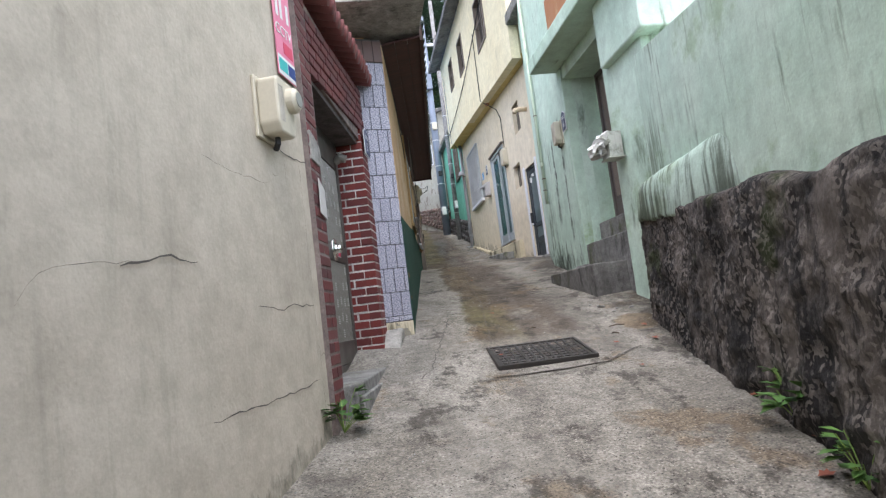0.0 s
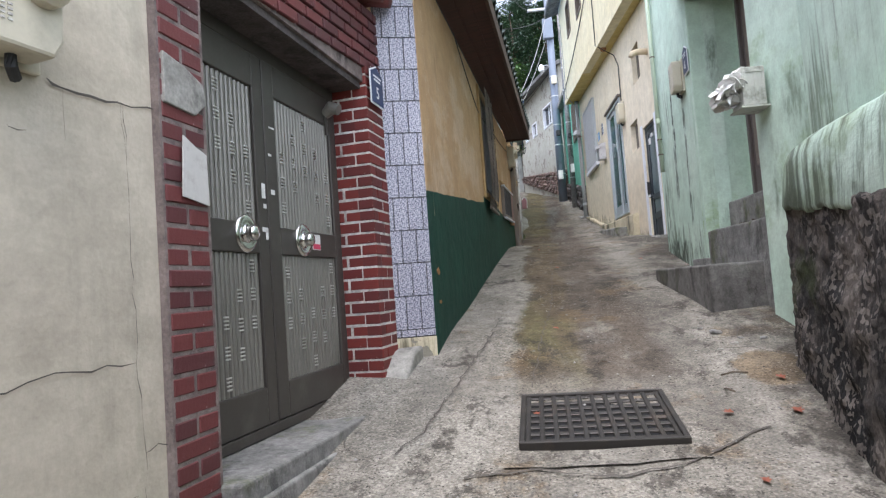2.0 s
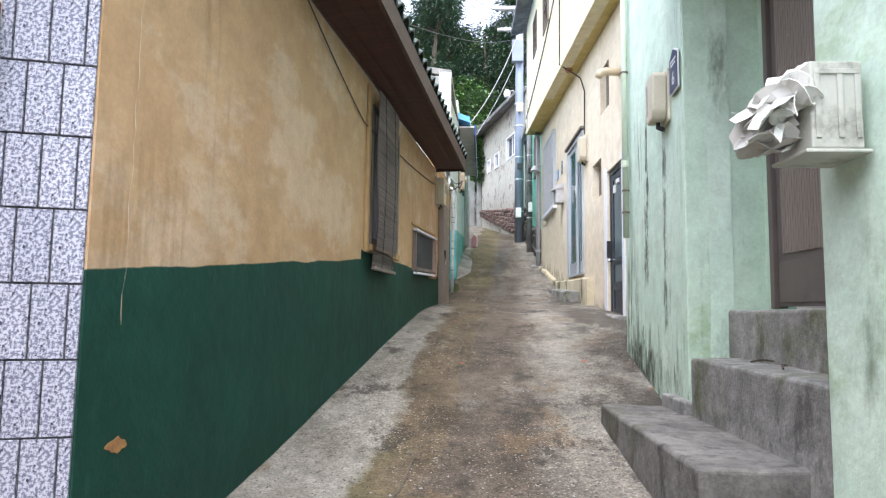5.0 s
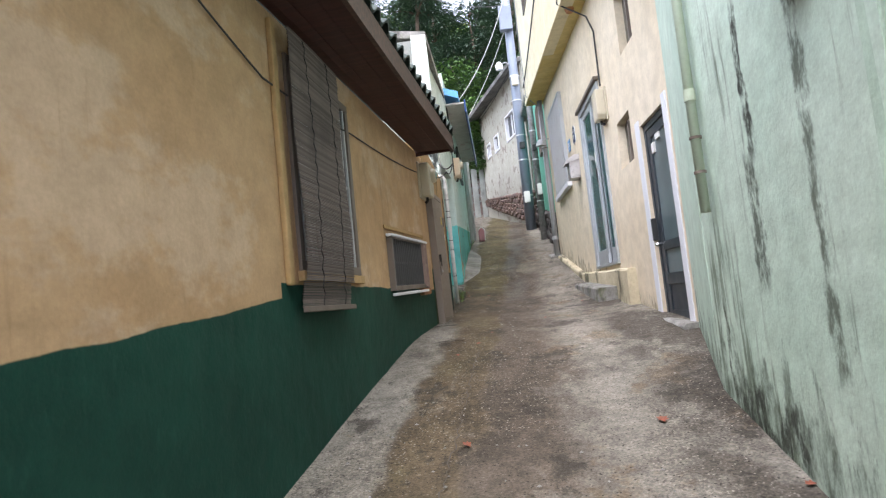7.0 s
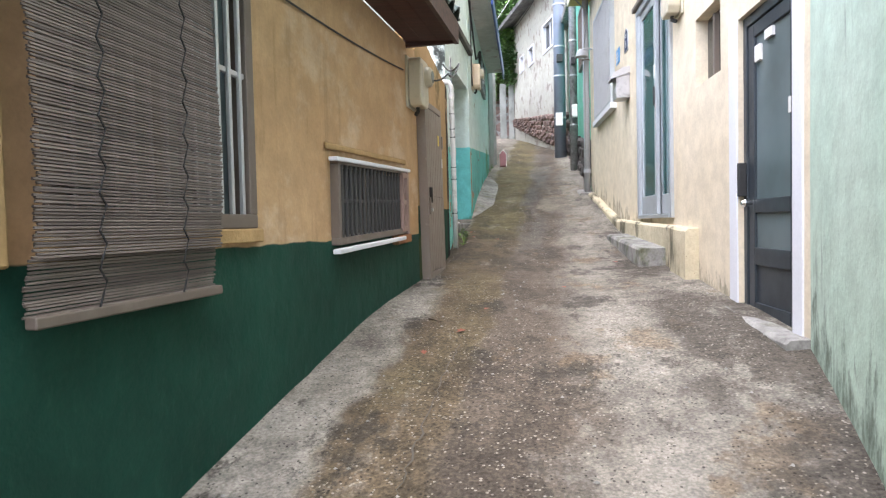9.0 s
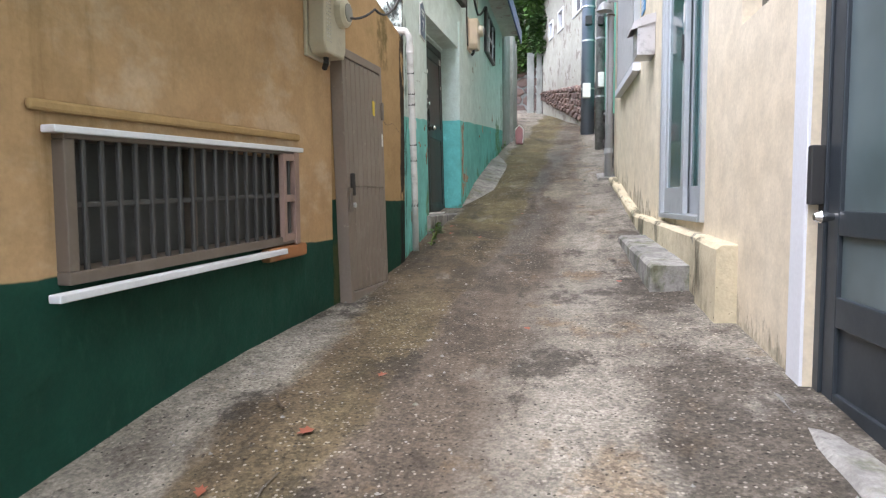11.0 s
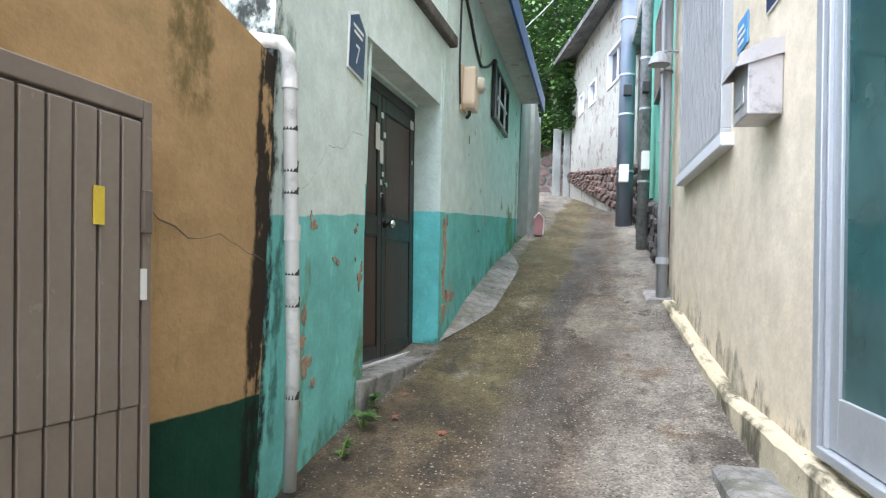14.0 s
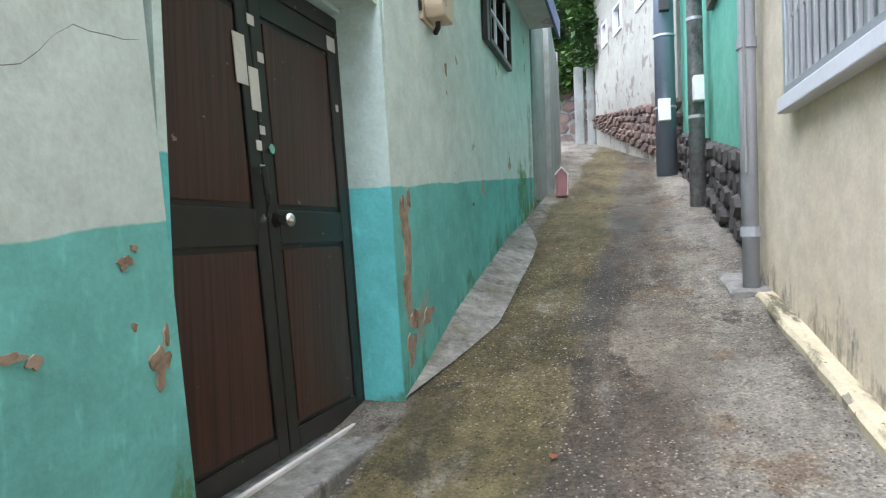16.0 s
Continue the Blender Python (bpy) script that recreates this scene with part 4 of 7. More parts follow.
def green_ledge():
    """The foot of the green wall is thicker: a painted lip with a rounded top, which ends in a rounded corner by the gate post."""
    line = Line((2.555, 5.80), (1.42, 0.9))
    bm = bmesh.new()
    rows = []
    for i in range(121):
        s = line.length * i / 120
        y = line.p.y + line.d.y * s
        zb = 1.93 + (y - 4.5) * 0.085 + 0.05 * noise.noise(Vector((s * 1.7, 0, 5))) + 0.02 * noise.noise(Vector((s * 9, 0, 2)))
        zt = 2.35 + 0.025 * noise.noise(Vector((s * 1.1, 3, 0)))
        ease = min(1.0, i / 7)
        back = 0.20 - 0.20 * math.sqrt(1 - (1 - ease) ** 2)
        sunk = max(0.0, min(1.0, (s - 0.5) / 2.6))
        back += 0.24 * sunk * sunk * (3 - 2 * sunk)
        zt = zb + (zt - zb) * (0.80 + 0.20 * math.sqrt(1 - (1 - min(1.0, i / 9)) ** 2))
        pts = [(0.16, zb), (0.008, zb), (0.0, zb + 0.02), (0.004, (zb + zt) / 2), (0.012, zt - 0.09), (0.035, zt - 0.03), (0.08, zt), (0.20, zt + 0.045), (0.36, zt + 0.08)]
        rows.append([bm.verts.new((s, d + back + 0.012 * noise.noise(Vector((s * 2.5, z * 3, 1))), z)) for d, z in pts])
    for a, b in zip(rows, rows[1:]):
        for k in range(len(a) - 1):
            bm.faces.new((a[k], a[k + 1], b[k + 1], b[k]))
    bm.faces.new(rows[0])
    bmesh.ops.recalc_face_normals(bm, faces=bm.faces[:])
    return tagged(part("wall_green_ledge", bm, M_green_mould, None, "", line.m(), True), "thicker pale green render lip above the black base", "wall", "", "structure")


green_ledge()


def rubble_base():
    """The black base of the wall: an uneven face of stone and old render that stands proud of the paint."""
    base = Line((2.715, 5.78), (-0.27, -6.0))
    bm = bmesh.new()
    nx, nz = 420, 60
    rows = []
    for j in range(nz + 1):
        row = []
        for i in range(nx + 1):
            s = base.length * i / nx
            y = base.p.y + base.d.y * s
            top = 2.02 + (y - 4.5) * 0.085 + 0.06 * noise.noise(Vector((s * 1.7, 0, 5)))
            bot = ground_z(2.3, y) - 0.3
            z = bot + (top - bot) * j / nz
            bulge = 0.030 * noise.noise(Vector((s * 2.2, z * 2.6, 0))) + 0.026 * noise.noise(Vector((s * 7, z * 8, 4))) + 0.018 * noise.noise(Vector((s * 19, z * 19, 2)))
            bulge = max(bulge, -0.028) + 0.02
            lean = -0.05 * (1 - j / nz)
            row.append(bm.verts.new((s, (0.0 if j < nz else 0.03) + lean - bulge + 0.20 * max(0.0, 1 - i / 8) ** 2 - 0.09 * (1 - min(1.0, max(0.0, (s - 0.5) / 2.6))), z)))
        rows.append(row)
    cap = [bm.verts.new((v.co.x, 0.14, v.co.z + 0.02)) for v in rows[-1]]
    rows.append(cap)
    for a, b in zip(rows, rows[1:]):
        for i in range(nx):
            bm.faces.new((a[i], a[i + 1], b[i + 1], b[i]))
    ob = part("wall_base_black", bm, M_black_wall, None, "", base.m(), True)
    return tagged(ob, "soot-black rubble and render base of the green wall", "wall", "", "structure")


rubble_base()
house_green = wall("wall_green_house", RH, 1.2, 6.4, 0.25, (), M_green_wall2, "pale green house wall with black mould streaks")
wall("wall_green_house_far", RK, 1.4, 6.4, 0.25, (), M_green_wall3, "pale green house wall stretch beside the blue-grey door")
gate_reveal = wall("wall_green_reveal", Line((2.855, 7.94), (3.32, 7.94)), 1.3, 4.4, 0.1, (), M_green_plain, "pale green reveal of the recessed gate")
gate_back = wall("wall_gate_back", Line((3.28, 7.94), (3.28, 5.7)), 1.3, 6.4, 0.12, ((6.65, 7.86, 2.34, 4.25),), M_green_plain, "pale green wall round the recessed door")
near_post = tagged(part("wall_gate_post", box(2.78, 3.3, 5.55, 6.50, 0.9, 4.42, 0.025), M_green_wall), "square pale green gate post of painted concrete", "wall", "", "structure")
post_head = tagged(part("wall_post_head", box(2.70, 3.3, 5.35, 6.34, 3.74, 4.42, 0.02), M_green_wall), "thickened pale green head of the gate post", "wall", "", "structure")
canopy = tagged(part("wall_canopy", box(2.50, 3.4, 5.1, 8.15, 4.42, 4.60, 0.015), M_green_plain), "flat pale green concrete canopy over the gate", "canopy", "", "structure")
corbel = tagged(part("wall_corbel", box(2.86, 3.27, 6.5, 7.93, 4.25, 4.42, 0.01), M_green_plain), "pale green beam over the recessed door", "beam", "", "structure")
house_cream = wall("wall_cream_house", RC, 1.8, 6.5, 0.24, ((11.40, 12.15, 2.27, 4.02), (12.46, 13.0, 3.80, 4.28), (12.0, 12.5, 4.83, 5.40), (13.63, 15.0, 2.86, 4.98), (16.45, 17.95, 4.34, 5.80)), M_cream_house, "pale cream painted house wall with a stained foot", z1q=5.85)


def overhang():
    """The jettied upper storey with its yellowed soffit; the floor line climbs a little with the lane."""
    zf = lambda y: 5.80 + 0.072 * (y - 11)  # noqa: E731
    b = bmesh.new()
    y0, y1 = 10.95, 18.95
    vs = [b.verts.new(p) for p in ((3.10, y0, zf(y0)), (3.10, y1, zf(y1)), (3.72, y1, zf(y1)), (3.72, y0, zf(y0)), (3.10, y0, zf(y0) + 0.1), (3.10, y1, zf(y1) + 0.1), (3.72, y1, zf(y1) + 0.1), (3.72, y0, zf(y0) + 0.1))]
    for f in ((0, 1, 2, 3), (4, 7, 6, 5), (0, 4, 5, 1), (1, 5, 6, 2), (2, 6, 7, 3), (3, 7, 4, 0)):
        b.faces.new([vs[i] for i in f])
    bmesh.ops.recalc_face_normals(b, faces=b.faces[:])
    tagged(part("wall_soffit", b, M_soffit_cream), "yellowed underside of the overhanging upper storey", "soffit", "", "structure")


overhang()
upper = wall("wall_cream_upper", RU, 6.46, 9.0, 0.25, ((12.6, 13.5, 7.0, 8.1), (15.2, 15.9, 7.4, 8.3), (16.9, 17.5, 7.6, 8.4)), M_cream_upper, "cream upper storey wall with run-off stains", z1q=8.9)
# the fascia below follows the sloping floor line
fas = bmesh.new()
fv = [fas.verts.new(p) for p in ((3.085, 10.9, 5.79), (3.085, 18.96, 6.375), (3.085, 18.96, 6.47), (3.085, 10.9, 6.47), (3.25, 10.9, 5.79), (3.25, 18.96, 6.375), (3.25, 18.96, 6.47), (3.25, 10.9, 6.47))]
for f in ((0, 1, 2, 3), (7, 6, 5, 4), (0, 4, 5, 1), (3, 2, 6, 7), (0, 3, 7, 4), (1, 5, 6, 2)):
    fas.faces.new([fv[i] for i in f])
bmesh.ops.recalc_face_normals(fas, faces=fas.faces[:])
tagged(part("wall_upper_fascia", fas, M_cream_upper), "cream fascia along the foot of the upper storey", "fascia", "", "structure")
upper_end = wall("wall_upper_end", Line((3.11, 10.95), (6.5, 10.95)), 5.9, 9.0, 0.2, (), M_cream_upper, "cream end wall of the upper storey")
wall("wall_cream_house_far", Line((6.5, 18.8), (3.43, 18.8)), 2.6, 6.45, 0.2, (), M_cream_upper, "cream far end wall below the overhang")
upper_far = wall("wall_upper_far", Line((6.5, 18.93), (3.11, 18.93)), 6.4, 9.0, 0.2, (), M_cream_upper, "cream far end wall of the house")
sea = wall("wall_sea_green", RF, 2.8, 7.6, 0.22, ((20.4, 21.2, 5.8, 6.9),), M_far_green, "sea-green rendered house wall above a rubble base")
sea_end = wall("wall_sea_green_end", Line((6.5, 24.3), (3.66, 24.3)), 3.0, 7.6, 0.2, (), M_far_green, "sea-green end wall of the house")
far_house = wall("wall_white_house", FH, 4.0, 9.5, 0.25, ((25.4, 26.4, 7.5, 8.3), (27.35, 27.95, 7.55, 8.1), (28.5, 28.95, 7.6, 8.1)), M_white_house, "white rendered house wall with peeling patches")


def cobbled(name, line, zlow, ztop, n_rows, size, material, label, proud=0.05):
    """Rubble masonry: irregular stones, each with its own bulge, set in a rough plane."""
    bm = bmesh.new()
    rnd = random.Random(len(name) * 7)
    rows = n_rows
    for j in range(rows):
        s = -rnd.random() * size
        while s < line.length:
            w = size * rnd.uniform(0.6, 1.5)
            sm = min(max(s + w / 2, 0), line.length)
            lo, hi = zlow(sm), ztop(sm)
            h = (hi - lo) / rows
            zc = lo + h * (j + 0.5) + rnd.uniform(-0.12, 0.12) * h
            k = 7
            ring = [(sm + math.cos(a) * w * 0.5 * rnd.uniform(0.82, 1.05), zc + math.sin(a) * h * 0.56 * rnd.uniform(0.82, 1.08)) for a in (math.tau * i / k + rnd.uniform(-0.2, 0.2) for i in range(k))]
            out = -proud * rnd.uniform(0.5, 1.3)
            front = [bm.verts.new((sm + (x - sm) * 0.72, out, zc + (z - zc) * 0.72)) for x, z in ring]
            mid = [bm.verts.new((x, out * 0.45, z)) for x, z in ring]
            back = [bm.verts.new((x, 0.03, z)) for x, z in ring]
            bm.faces.new(front)
            for i in range(k):
                bm.faces.new((mid[i], mid[(i + 1) % k], front[(i + 1) % k], front[i]))
                bm.faces.new((back[i], back[(i + 1) % k], mid[(i + 1) % k], mid[i]))
            s += w * 0.95
    bmesh.ops.recalc_face_normals(bm, faces=bm.faces[:])
    ob = part(name, bm, material, None, "", line.m(0, 0, -0.012))
    return tagged(ob, label, "rubble stone", "", "stuff")


cobbled("rubble_base_white_house", FH, lambda s: 6.05 - s * 0.27, lambda s: 6.30 - s * 0.13, 5, 0.3, M_stone_red, "pinkish rubble stone base under the white house wall")
cobbled("rubble_base_sea_green", RF, lambda s: 4.45 - s * 0.24, lambda s: 5.05 - s * 0.17, 5, 0.28, M_stone_dark, "dark rubble stone base under the sea-green wall", 0.07)
END = Line((-1.6, 32.1), (2.2, 31.6))
end_retain = wall("wall_end_retaining", END, 4.5, 8.3, 0.3, (), M_grey_wall, "retaining wall at the bend of the lane")
cobbled("rubble_retaining", END, lambda s: 5.6, lambda s: 8.3, 9, 0.34, M_stone_red, "mossy rubble retaining wall below the trees")
for nm, x0, x1, y0, zb, zt in (("wall_gate_pillar_a", 1.95, 2.17, 30.3, 5.2, 7.6), ("wall_gate_pillar_b", 2.25, 2.42, 29.9, 5.2, 7.5)):
    tagged(part(nm, box(x0, x1, y0, y0 + 0.3, zb, zt, 0.015), M_grey_wall), "bare grey cement gate pillar", "pillar", "", "structure")

# ---- plain walls and roofs that close the houses ----
wall("wall_cream_back", Line((-6.0, -6.2), (-3.05, -6.2)), -2.0, 4.6, 0.2, (), M_cream_wall, "plain cream wall end")
wall("wall_lane_foot", Line((2.4, -9.0), (-5.5, -9.0)), -2.5, 3.5, 0.2, (), M_grey_wall, "plain grey wall across the foot of the lane")
tagged(part("roof_cream_house_near", box(-8.0, -0.6, -6.0, 3.9, 4.6, 4.8, 0.02), M_conc), "flat concrete roof of the cream house", "roof", "", "structure")
tagged(part("roof_green_house", box(3.05, 8.0, 5.2, 10.9, 6.4, 6.6, 0.02), M_conc), "flat concrete roof of the green house", "roof", "", "structure")
wall("wall_green_house_near", Line((8.0, 5.5), (3.3, 5.5)), 0.5, 6.4, 0.2, (), M_green_wall2, "pale green side wall of the house")
tagged(part("roof_sea_green", box(3.45, 8.0, 18.95, 24.5, 7.6, 7.75, 0.02), M_conc), "flat concrete roof of the sea-green house", "roof", "", "structure")


def gable_roof(name, p0, p1, z_eave, rise, depth, over, material, label, thick=0.12):
    """A pitched slab over a wall line: low at the eave, higher behind."""
    a, b = Vector((*p0, 0)), Vector((*p1, 0))
    d = (b - a).normalized()
    n = Vector((-d.y, d.x, 0))
    bm = bmesh.new()
    pts = [a - n * over, b - n * over, b + n * depth, a + n * depth]
    zs = [z_eave, z_eave, z_eave + rise, z_eave + rise]
    lo = [bm.verts.new((p.x, p.y, z)) for p, z in zip(pts, zs)]
    hi = [bm.verts.new((p.x, p.y, z + thick)) for p, z in zip(pts, zs)]
    bm.faces.new(lo[::-1])
    bm.faces.new(hi)
    for k in range(4):
        bm.faces.new((lo[k], lo[(k + 1) % 4], hi[(k + 1) % 4], hi[k]))
    bmesh.ops.recalc_face_normals(bm, faces=bm.faces[:])
    return tagged(part(name, bm, material), label, "roof", "", "structure")


gable_roof("roof_white_house", (2.25, 30.2), (3.72, 24.2), 9.15, 1.6, 4.0, 0.45, M_roof_grey, "grey pitched roof with a deep eave")
gable_roof("roof_cream_upper", (3.10, 19.2), (3.10, 10.7), 8.85, 1.2, 4.0, 0.35, M_roof_grey, "grey roof with an overhanging eave", 0.14)
gable_roof("roof_mint_house", (1.53, 17.25), (1.72, 22.2), 6.15, 1.3, 3.2, 0.24, M_sky_roof, "light blue sheet-metal roof")
gable_roof("roof_mint_porch", (1.42, 14.6), (1.53, 17.2), 6.15, 0.5, 3.2, 0.0, M_conc, "flat weathered porch roof", 0.1)
wall("wall_mint_house_end", Line((-1.5, 17.3), (1.5, 17.3)), 2.5, 6.6, 0.15, (), M_teal_wall2, "mint end wall of the house")
wall("wall_mint_house_far", Line((1.68, 22.08), (-1.5, 22.08)), 3.5, 6.5, 0.15, (), M_teal_wall2, "mint far end wall of the house")

# ---- brick gateway ----
def brick_mesh(l, w, h):
    return mesh_of("brick", box(-l / 2, l / 2, 0, w, 0, h, 0.004, None, 1))


BRICKS = {}


def lay(parent, m, l, w, h, material):
    key = (round(l, 3), round(w, 3), round(h, 3), material.name)
    if key not in BRICKS:
        BRICKS[key] = brick_mesh(l, w, h)
        BRICKS[key].materials.append(material)
    ob = new("brick", BRICKS[key])
    ob.parent, ob.matrix_basis = parent, m
    return ob


def brick_face(parent, origin, length, z0, courses, depth, material, rng, ch=0.0735, unit=0.205, joint=0.015, shear=0.0, wear=0.003):
    """Courses of single bricks along local x of a frame, running bond."""
    for j in range(courses):
        s = 0.0
        first = unit if j % 2 == 0 else unit * 0.5
        while s < length - 0.02:
            l = min(first, length - s)
            first = unit
            if length - s - l < 0.03:
                l = length - s
            z = z0 + j * ch + shear * (s + l / 2)
            lay(parent, origin @ pose(s + l / 2, rng.uniform(-wear, wear), z, 0, math.degrees(-math.atan(shear)), rng.uniform(-0.5, 0.5)), round(l - joint, 2), depth, ch - joint, material)
            s += l


def brick_gateway():
    rng = random.Random(4)
    gate = tagged(part("wall_brick_gateway", box(-0.265, -0.005, -0.008, 0.34, 0.5, 3.68), M_mortar_sooty, None, "", LG.m()), "red brick gateway with pale mortar joints", "wall", "", "structure")
    far = part("pier", box(LG.length - 0.008, LG.length + 0.285, -0.008, 0.30, 0.9, 3.25), M_mortar, gate)
    part("lintel", box(-0.005, LG.length + 0.285, 0.008, 0.30, 3.10, 3.58), M_mortar_sooty, gate)
    top = LG.length
    # far pier: the face to the lane and the face in the reveal
    brick_face(far, pose(top - 0.0185, -0.012, 0), 0.305, 1.10, 29, 0.1, M_brick, rng, unit=0.19, joint=0.013)
    brick_face(far, pose(top - 0.012, 0.29, 0, 0, 0, -90), 0.3065, 1.10, 29, 0.1, M_brick, rng, unit=0.2, joint=0.013)
    near = gate
    brick_face(near, pose(-0.262, -0.012, 0), 0.25, 0.92, 36, 0.1, M_brick_dark, rng, unit=0.25)
    lint = part("lintel_course", box(0.02, top, 0.03, 0.28, 3.06, 3.11), M_mortar_dark, gate)
    brick_face(lint, pose(0.0, -0.012, 0), top + 0.28, 3.07, 6, 0.1, M_brick_dark, rng, shear=0.075)
    # roof tiles on top
    cop = part("coping", box(-0.3, top + 0.28, -0.06, 0.42, 3.72, 3.76, 0.01), M_terracotta, gate)
    tile = mesh_of("coping_tile", tube([(0, -0.13, -0.03), (0, 0.10, 0.03), (0, 0.30, 0.10)], [0.065, 0.06, 0.055], 8), True)
    tile.materials.append(M_terracotta)
    k = 0
    s = -0.28
    while s < top + 0.25:
        ob = new("coping_tile", tile)
        ob.parent, ob.matrix_basis = cop, pose(s, rng.uniform(-0.01, 0.01), 3.70 + 0.03 * s, rng.uniform(-2, 2), 0, 0)
        s += 0.125
    # worn render and a paper on the near pier
    part("plaster_patch", prism([(-0.25, 2.44), (-0.08, 2.43), (-0.01, 2.49), (-0.03, 2.56), (-0.14, 2.60), (-0.25, 2.62)], -0.022, -0.005, 0.004), M_conc_pale, gate, "rough grey mortar patch on the bricks")
    part("paper_notice", prism([(-0.18, 2.12), (-0.03, 2.10), (-0.035, 2.29), (-0.10, 2.31), (-0.165, 2.34)], -0.026, -0.021), M_paper_print, gate, "torn white paper pasted on the bricks")
    return gate


brick_gateway()
sill = bmesh.new()
box(-0.02, LG.length + 0.02, -0.10, 0.32, 0.4, 1.075, 0.012, sill)
tagged(part("threshold_gate", sill, M_conc, None, "", LG.m()), "pale concrete threshold under the metal gate", "threshold", "", "structure")
kb = bmesh.new()
box(-0.02, LG.length - 0.1, -0.135, -0.104, 0.3, 1.0, 0.01, kb)
tagged(part("kerb_gate", kb, M_conc, None, "", LG.m()), "rough concrete kerb before the gate", "kerb", "", "structure")
part_ramp = prism([(-0.18, 0.9), (0.38, 0.9), (0.38, 1.36), (0.20, 1.34), (0.02, 1.22), (-0.14, 1.08)], -0.10, 0.32, 0.02)
tagged(part("ramp_patch", part_ramp, M_conc_pale, None, "", LG.m(LG.length, 0, -0.06)), "smoothed pale concrete wedge at the foot of the pier", "kerb", "", "structure")


def metal_gate():
    L = LG.length
    g = thing("metal_gate", LG.m(0.01, 1.08, 0.245), "closed double-leaf bronze metal gate with ribbed panels", "gate")
    H = 1.97
    fr = box(0, L - 0.02, -0.02, 0.06, H - 0.06, H + 0.12, 0.005)
    box(0, 0.05, -0.02, 0.06, 0, H - 0.06, 0.005, fr)
    box(L - 0.07, L - 0.02, -0.02, 0.06, 0, H - 0.06, 0.005, fr)
    box(0, L - 0.02, -0.03, 0.06, 0, 0.05, 0.005, fr)
    part("gate_frame", fr, M_gate, g)
    mid = 0.80
    for k, (a, b) in enumerate(((0.055, mid), (mid + 0.012, L - 0.075))):
        sl, sr = ((0.05, 0.09), (0.11, 0.055))[k]
        leaf = part("gate_leaf", box(a, b, 0.0, 0.045, 0.055, H - 0.065, 0.004), M_gate, g)
        rails = bmesh.new()
        for x0, x1, z0, z1 in ((a, a + sl, 0.055, H - 0.065), (b - sr, b, 0.055, H - 0.065), (a + sl, b - sr, 0.055, 0.235), (a + sl, b - sr, 0.89, 1.035), (a + sl, b - sr, 1.73, H - 0.065)):
            box(x0, x1, -0.028, -0.0005, z0, z1, 0.006, rails)
        part("leaf_frame", rails, M_gate, leaf)
        for z0, z1 in ((0.237, 0.888), (1.037, 1.728)):
            rib = bmesh.new()
            count = int((b - sr - a - sl) / 0.034)
            pitch = (b - sr - a - sl) / count
            for c in range(count):
                x = a + sl + pitch * c
                prism_x = [(x + 0.003, -0.001), (x + 0.005, -0.010), (x + pitch * 0.3, -0.0165), (x + pitch * 0.62, -0.0165), (x + pitch - 0.006, -0.010), (x + pitch - 0.004, -0.001)]
                lo = [rib.verts.new((px, py, z0)) for px, py in prism_x]
                hi = [rib.verts.new((px, py, z1)) for px, py in prism_x]
                for q in range(5):
                    rib.faces.new((lo[q], lo[q + 1], hi[q + 1], hi[q]))
            bmesh.ops.recalc_face_normals(rib, faces=rib.faces[:])
            part("ribbed_panel", rib, M_gate_rib, leaf)
            slot = bmesh.new()
            for c in range(5):
                xs = a + sl + 0.07 + c * (b - a - sl - sr - 0.14) / 4
                zc = (z0 + z1) / 2 + ((-0.10, 0.03, 0.14, 0.0, -0.13) if z0 > 1 else (0.10, -0.02, -0.13, -0.01, 0.13))[c]
                for dz in (-0.135, 0.0, 0.135):
                    for q in range(4):
                        zq = zc + dz + (q - 1.5) * 0.0175
                        box(xs - 0.019, xs + 0.019, -0.0215, -0.0150, zq - 0.004, zq + 0.004, 0.002, slot, 1)
            tagged(part("slot_motif", slot, M_brass_gap, leaf), kind="stuff")
        thing_part_rosette(leaf, 0.585 if k == 0 else 1.168, 0.98)
        for x0, z0, w, h in (((b - 0.05, 1.17, 0.03, 0.075), (b - 0.04, 1.12, 0.025, 0.022), (b - 0.06, 1.0, 0.05, 0.022), (b - 0.03, 0.96, 0.02, 0.05)) if k == 0 else ((a + 0.03, 1.20, 0.035, 0.025), (a + 0.02, 1.40, 0.03, 0.012), (a + 0.04, 1.55, 0.05, 0.008))):
            part("sticker", box(x0, x0 + w, -0.0315, -0.0285, z0, z0 + h), M_paper, leaf, "torn white sticker")
        if k == 1:
            card = part("sticker", box(a + 0.47, a + 0.57, -0.0315, -0.0285, 0.93, 1.02), M_paper, leaf, "white and red service sticker")
            part("print_bar", box(a + 0.475, a + 0.565, -0.0325, -0.0316, 0.935, 0.965), M_red, card)
    # bell under a small hood
    bell = part("bell_hood", tube([(1.55, -0.03, 1.79), (1.55, -0.08, 1.83), (1.55, -0.13, 1.81)], [0.03, 0.045, 0.035], 12), M_gate_rib, g, "grey bell under a small hood")
    part("bell_stem", box(1.54, 1.56, -0.045, -0.03, 1.66, 1.79, 0.003), M_gate, bell)
    return g


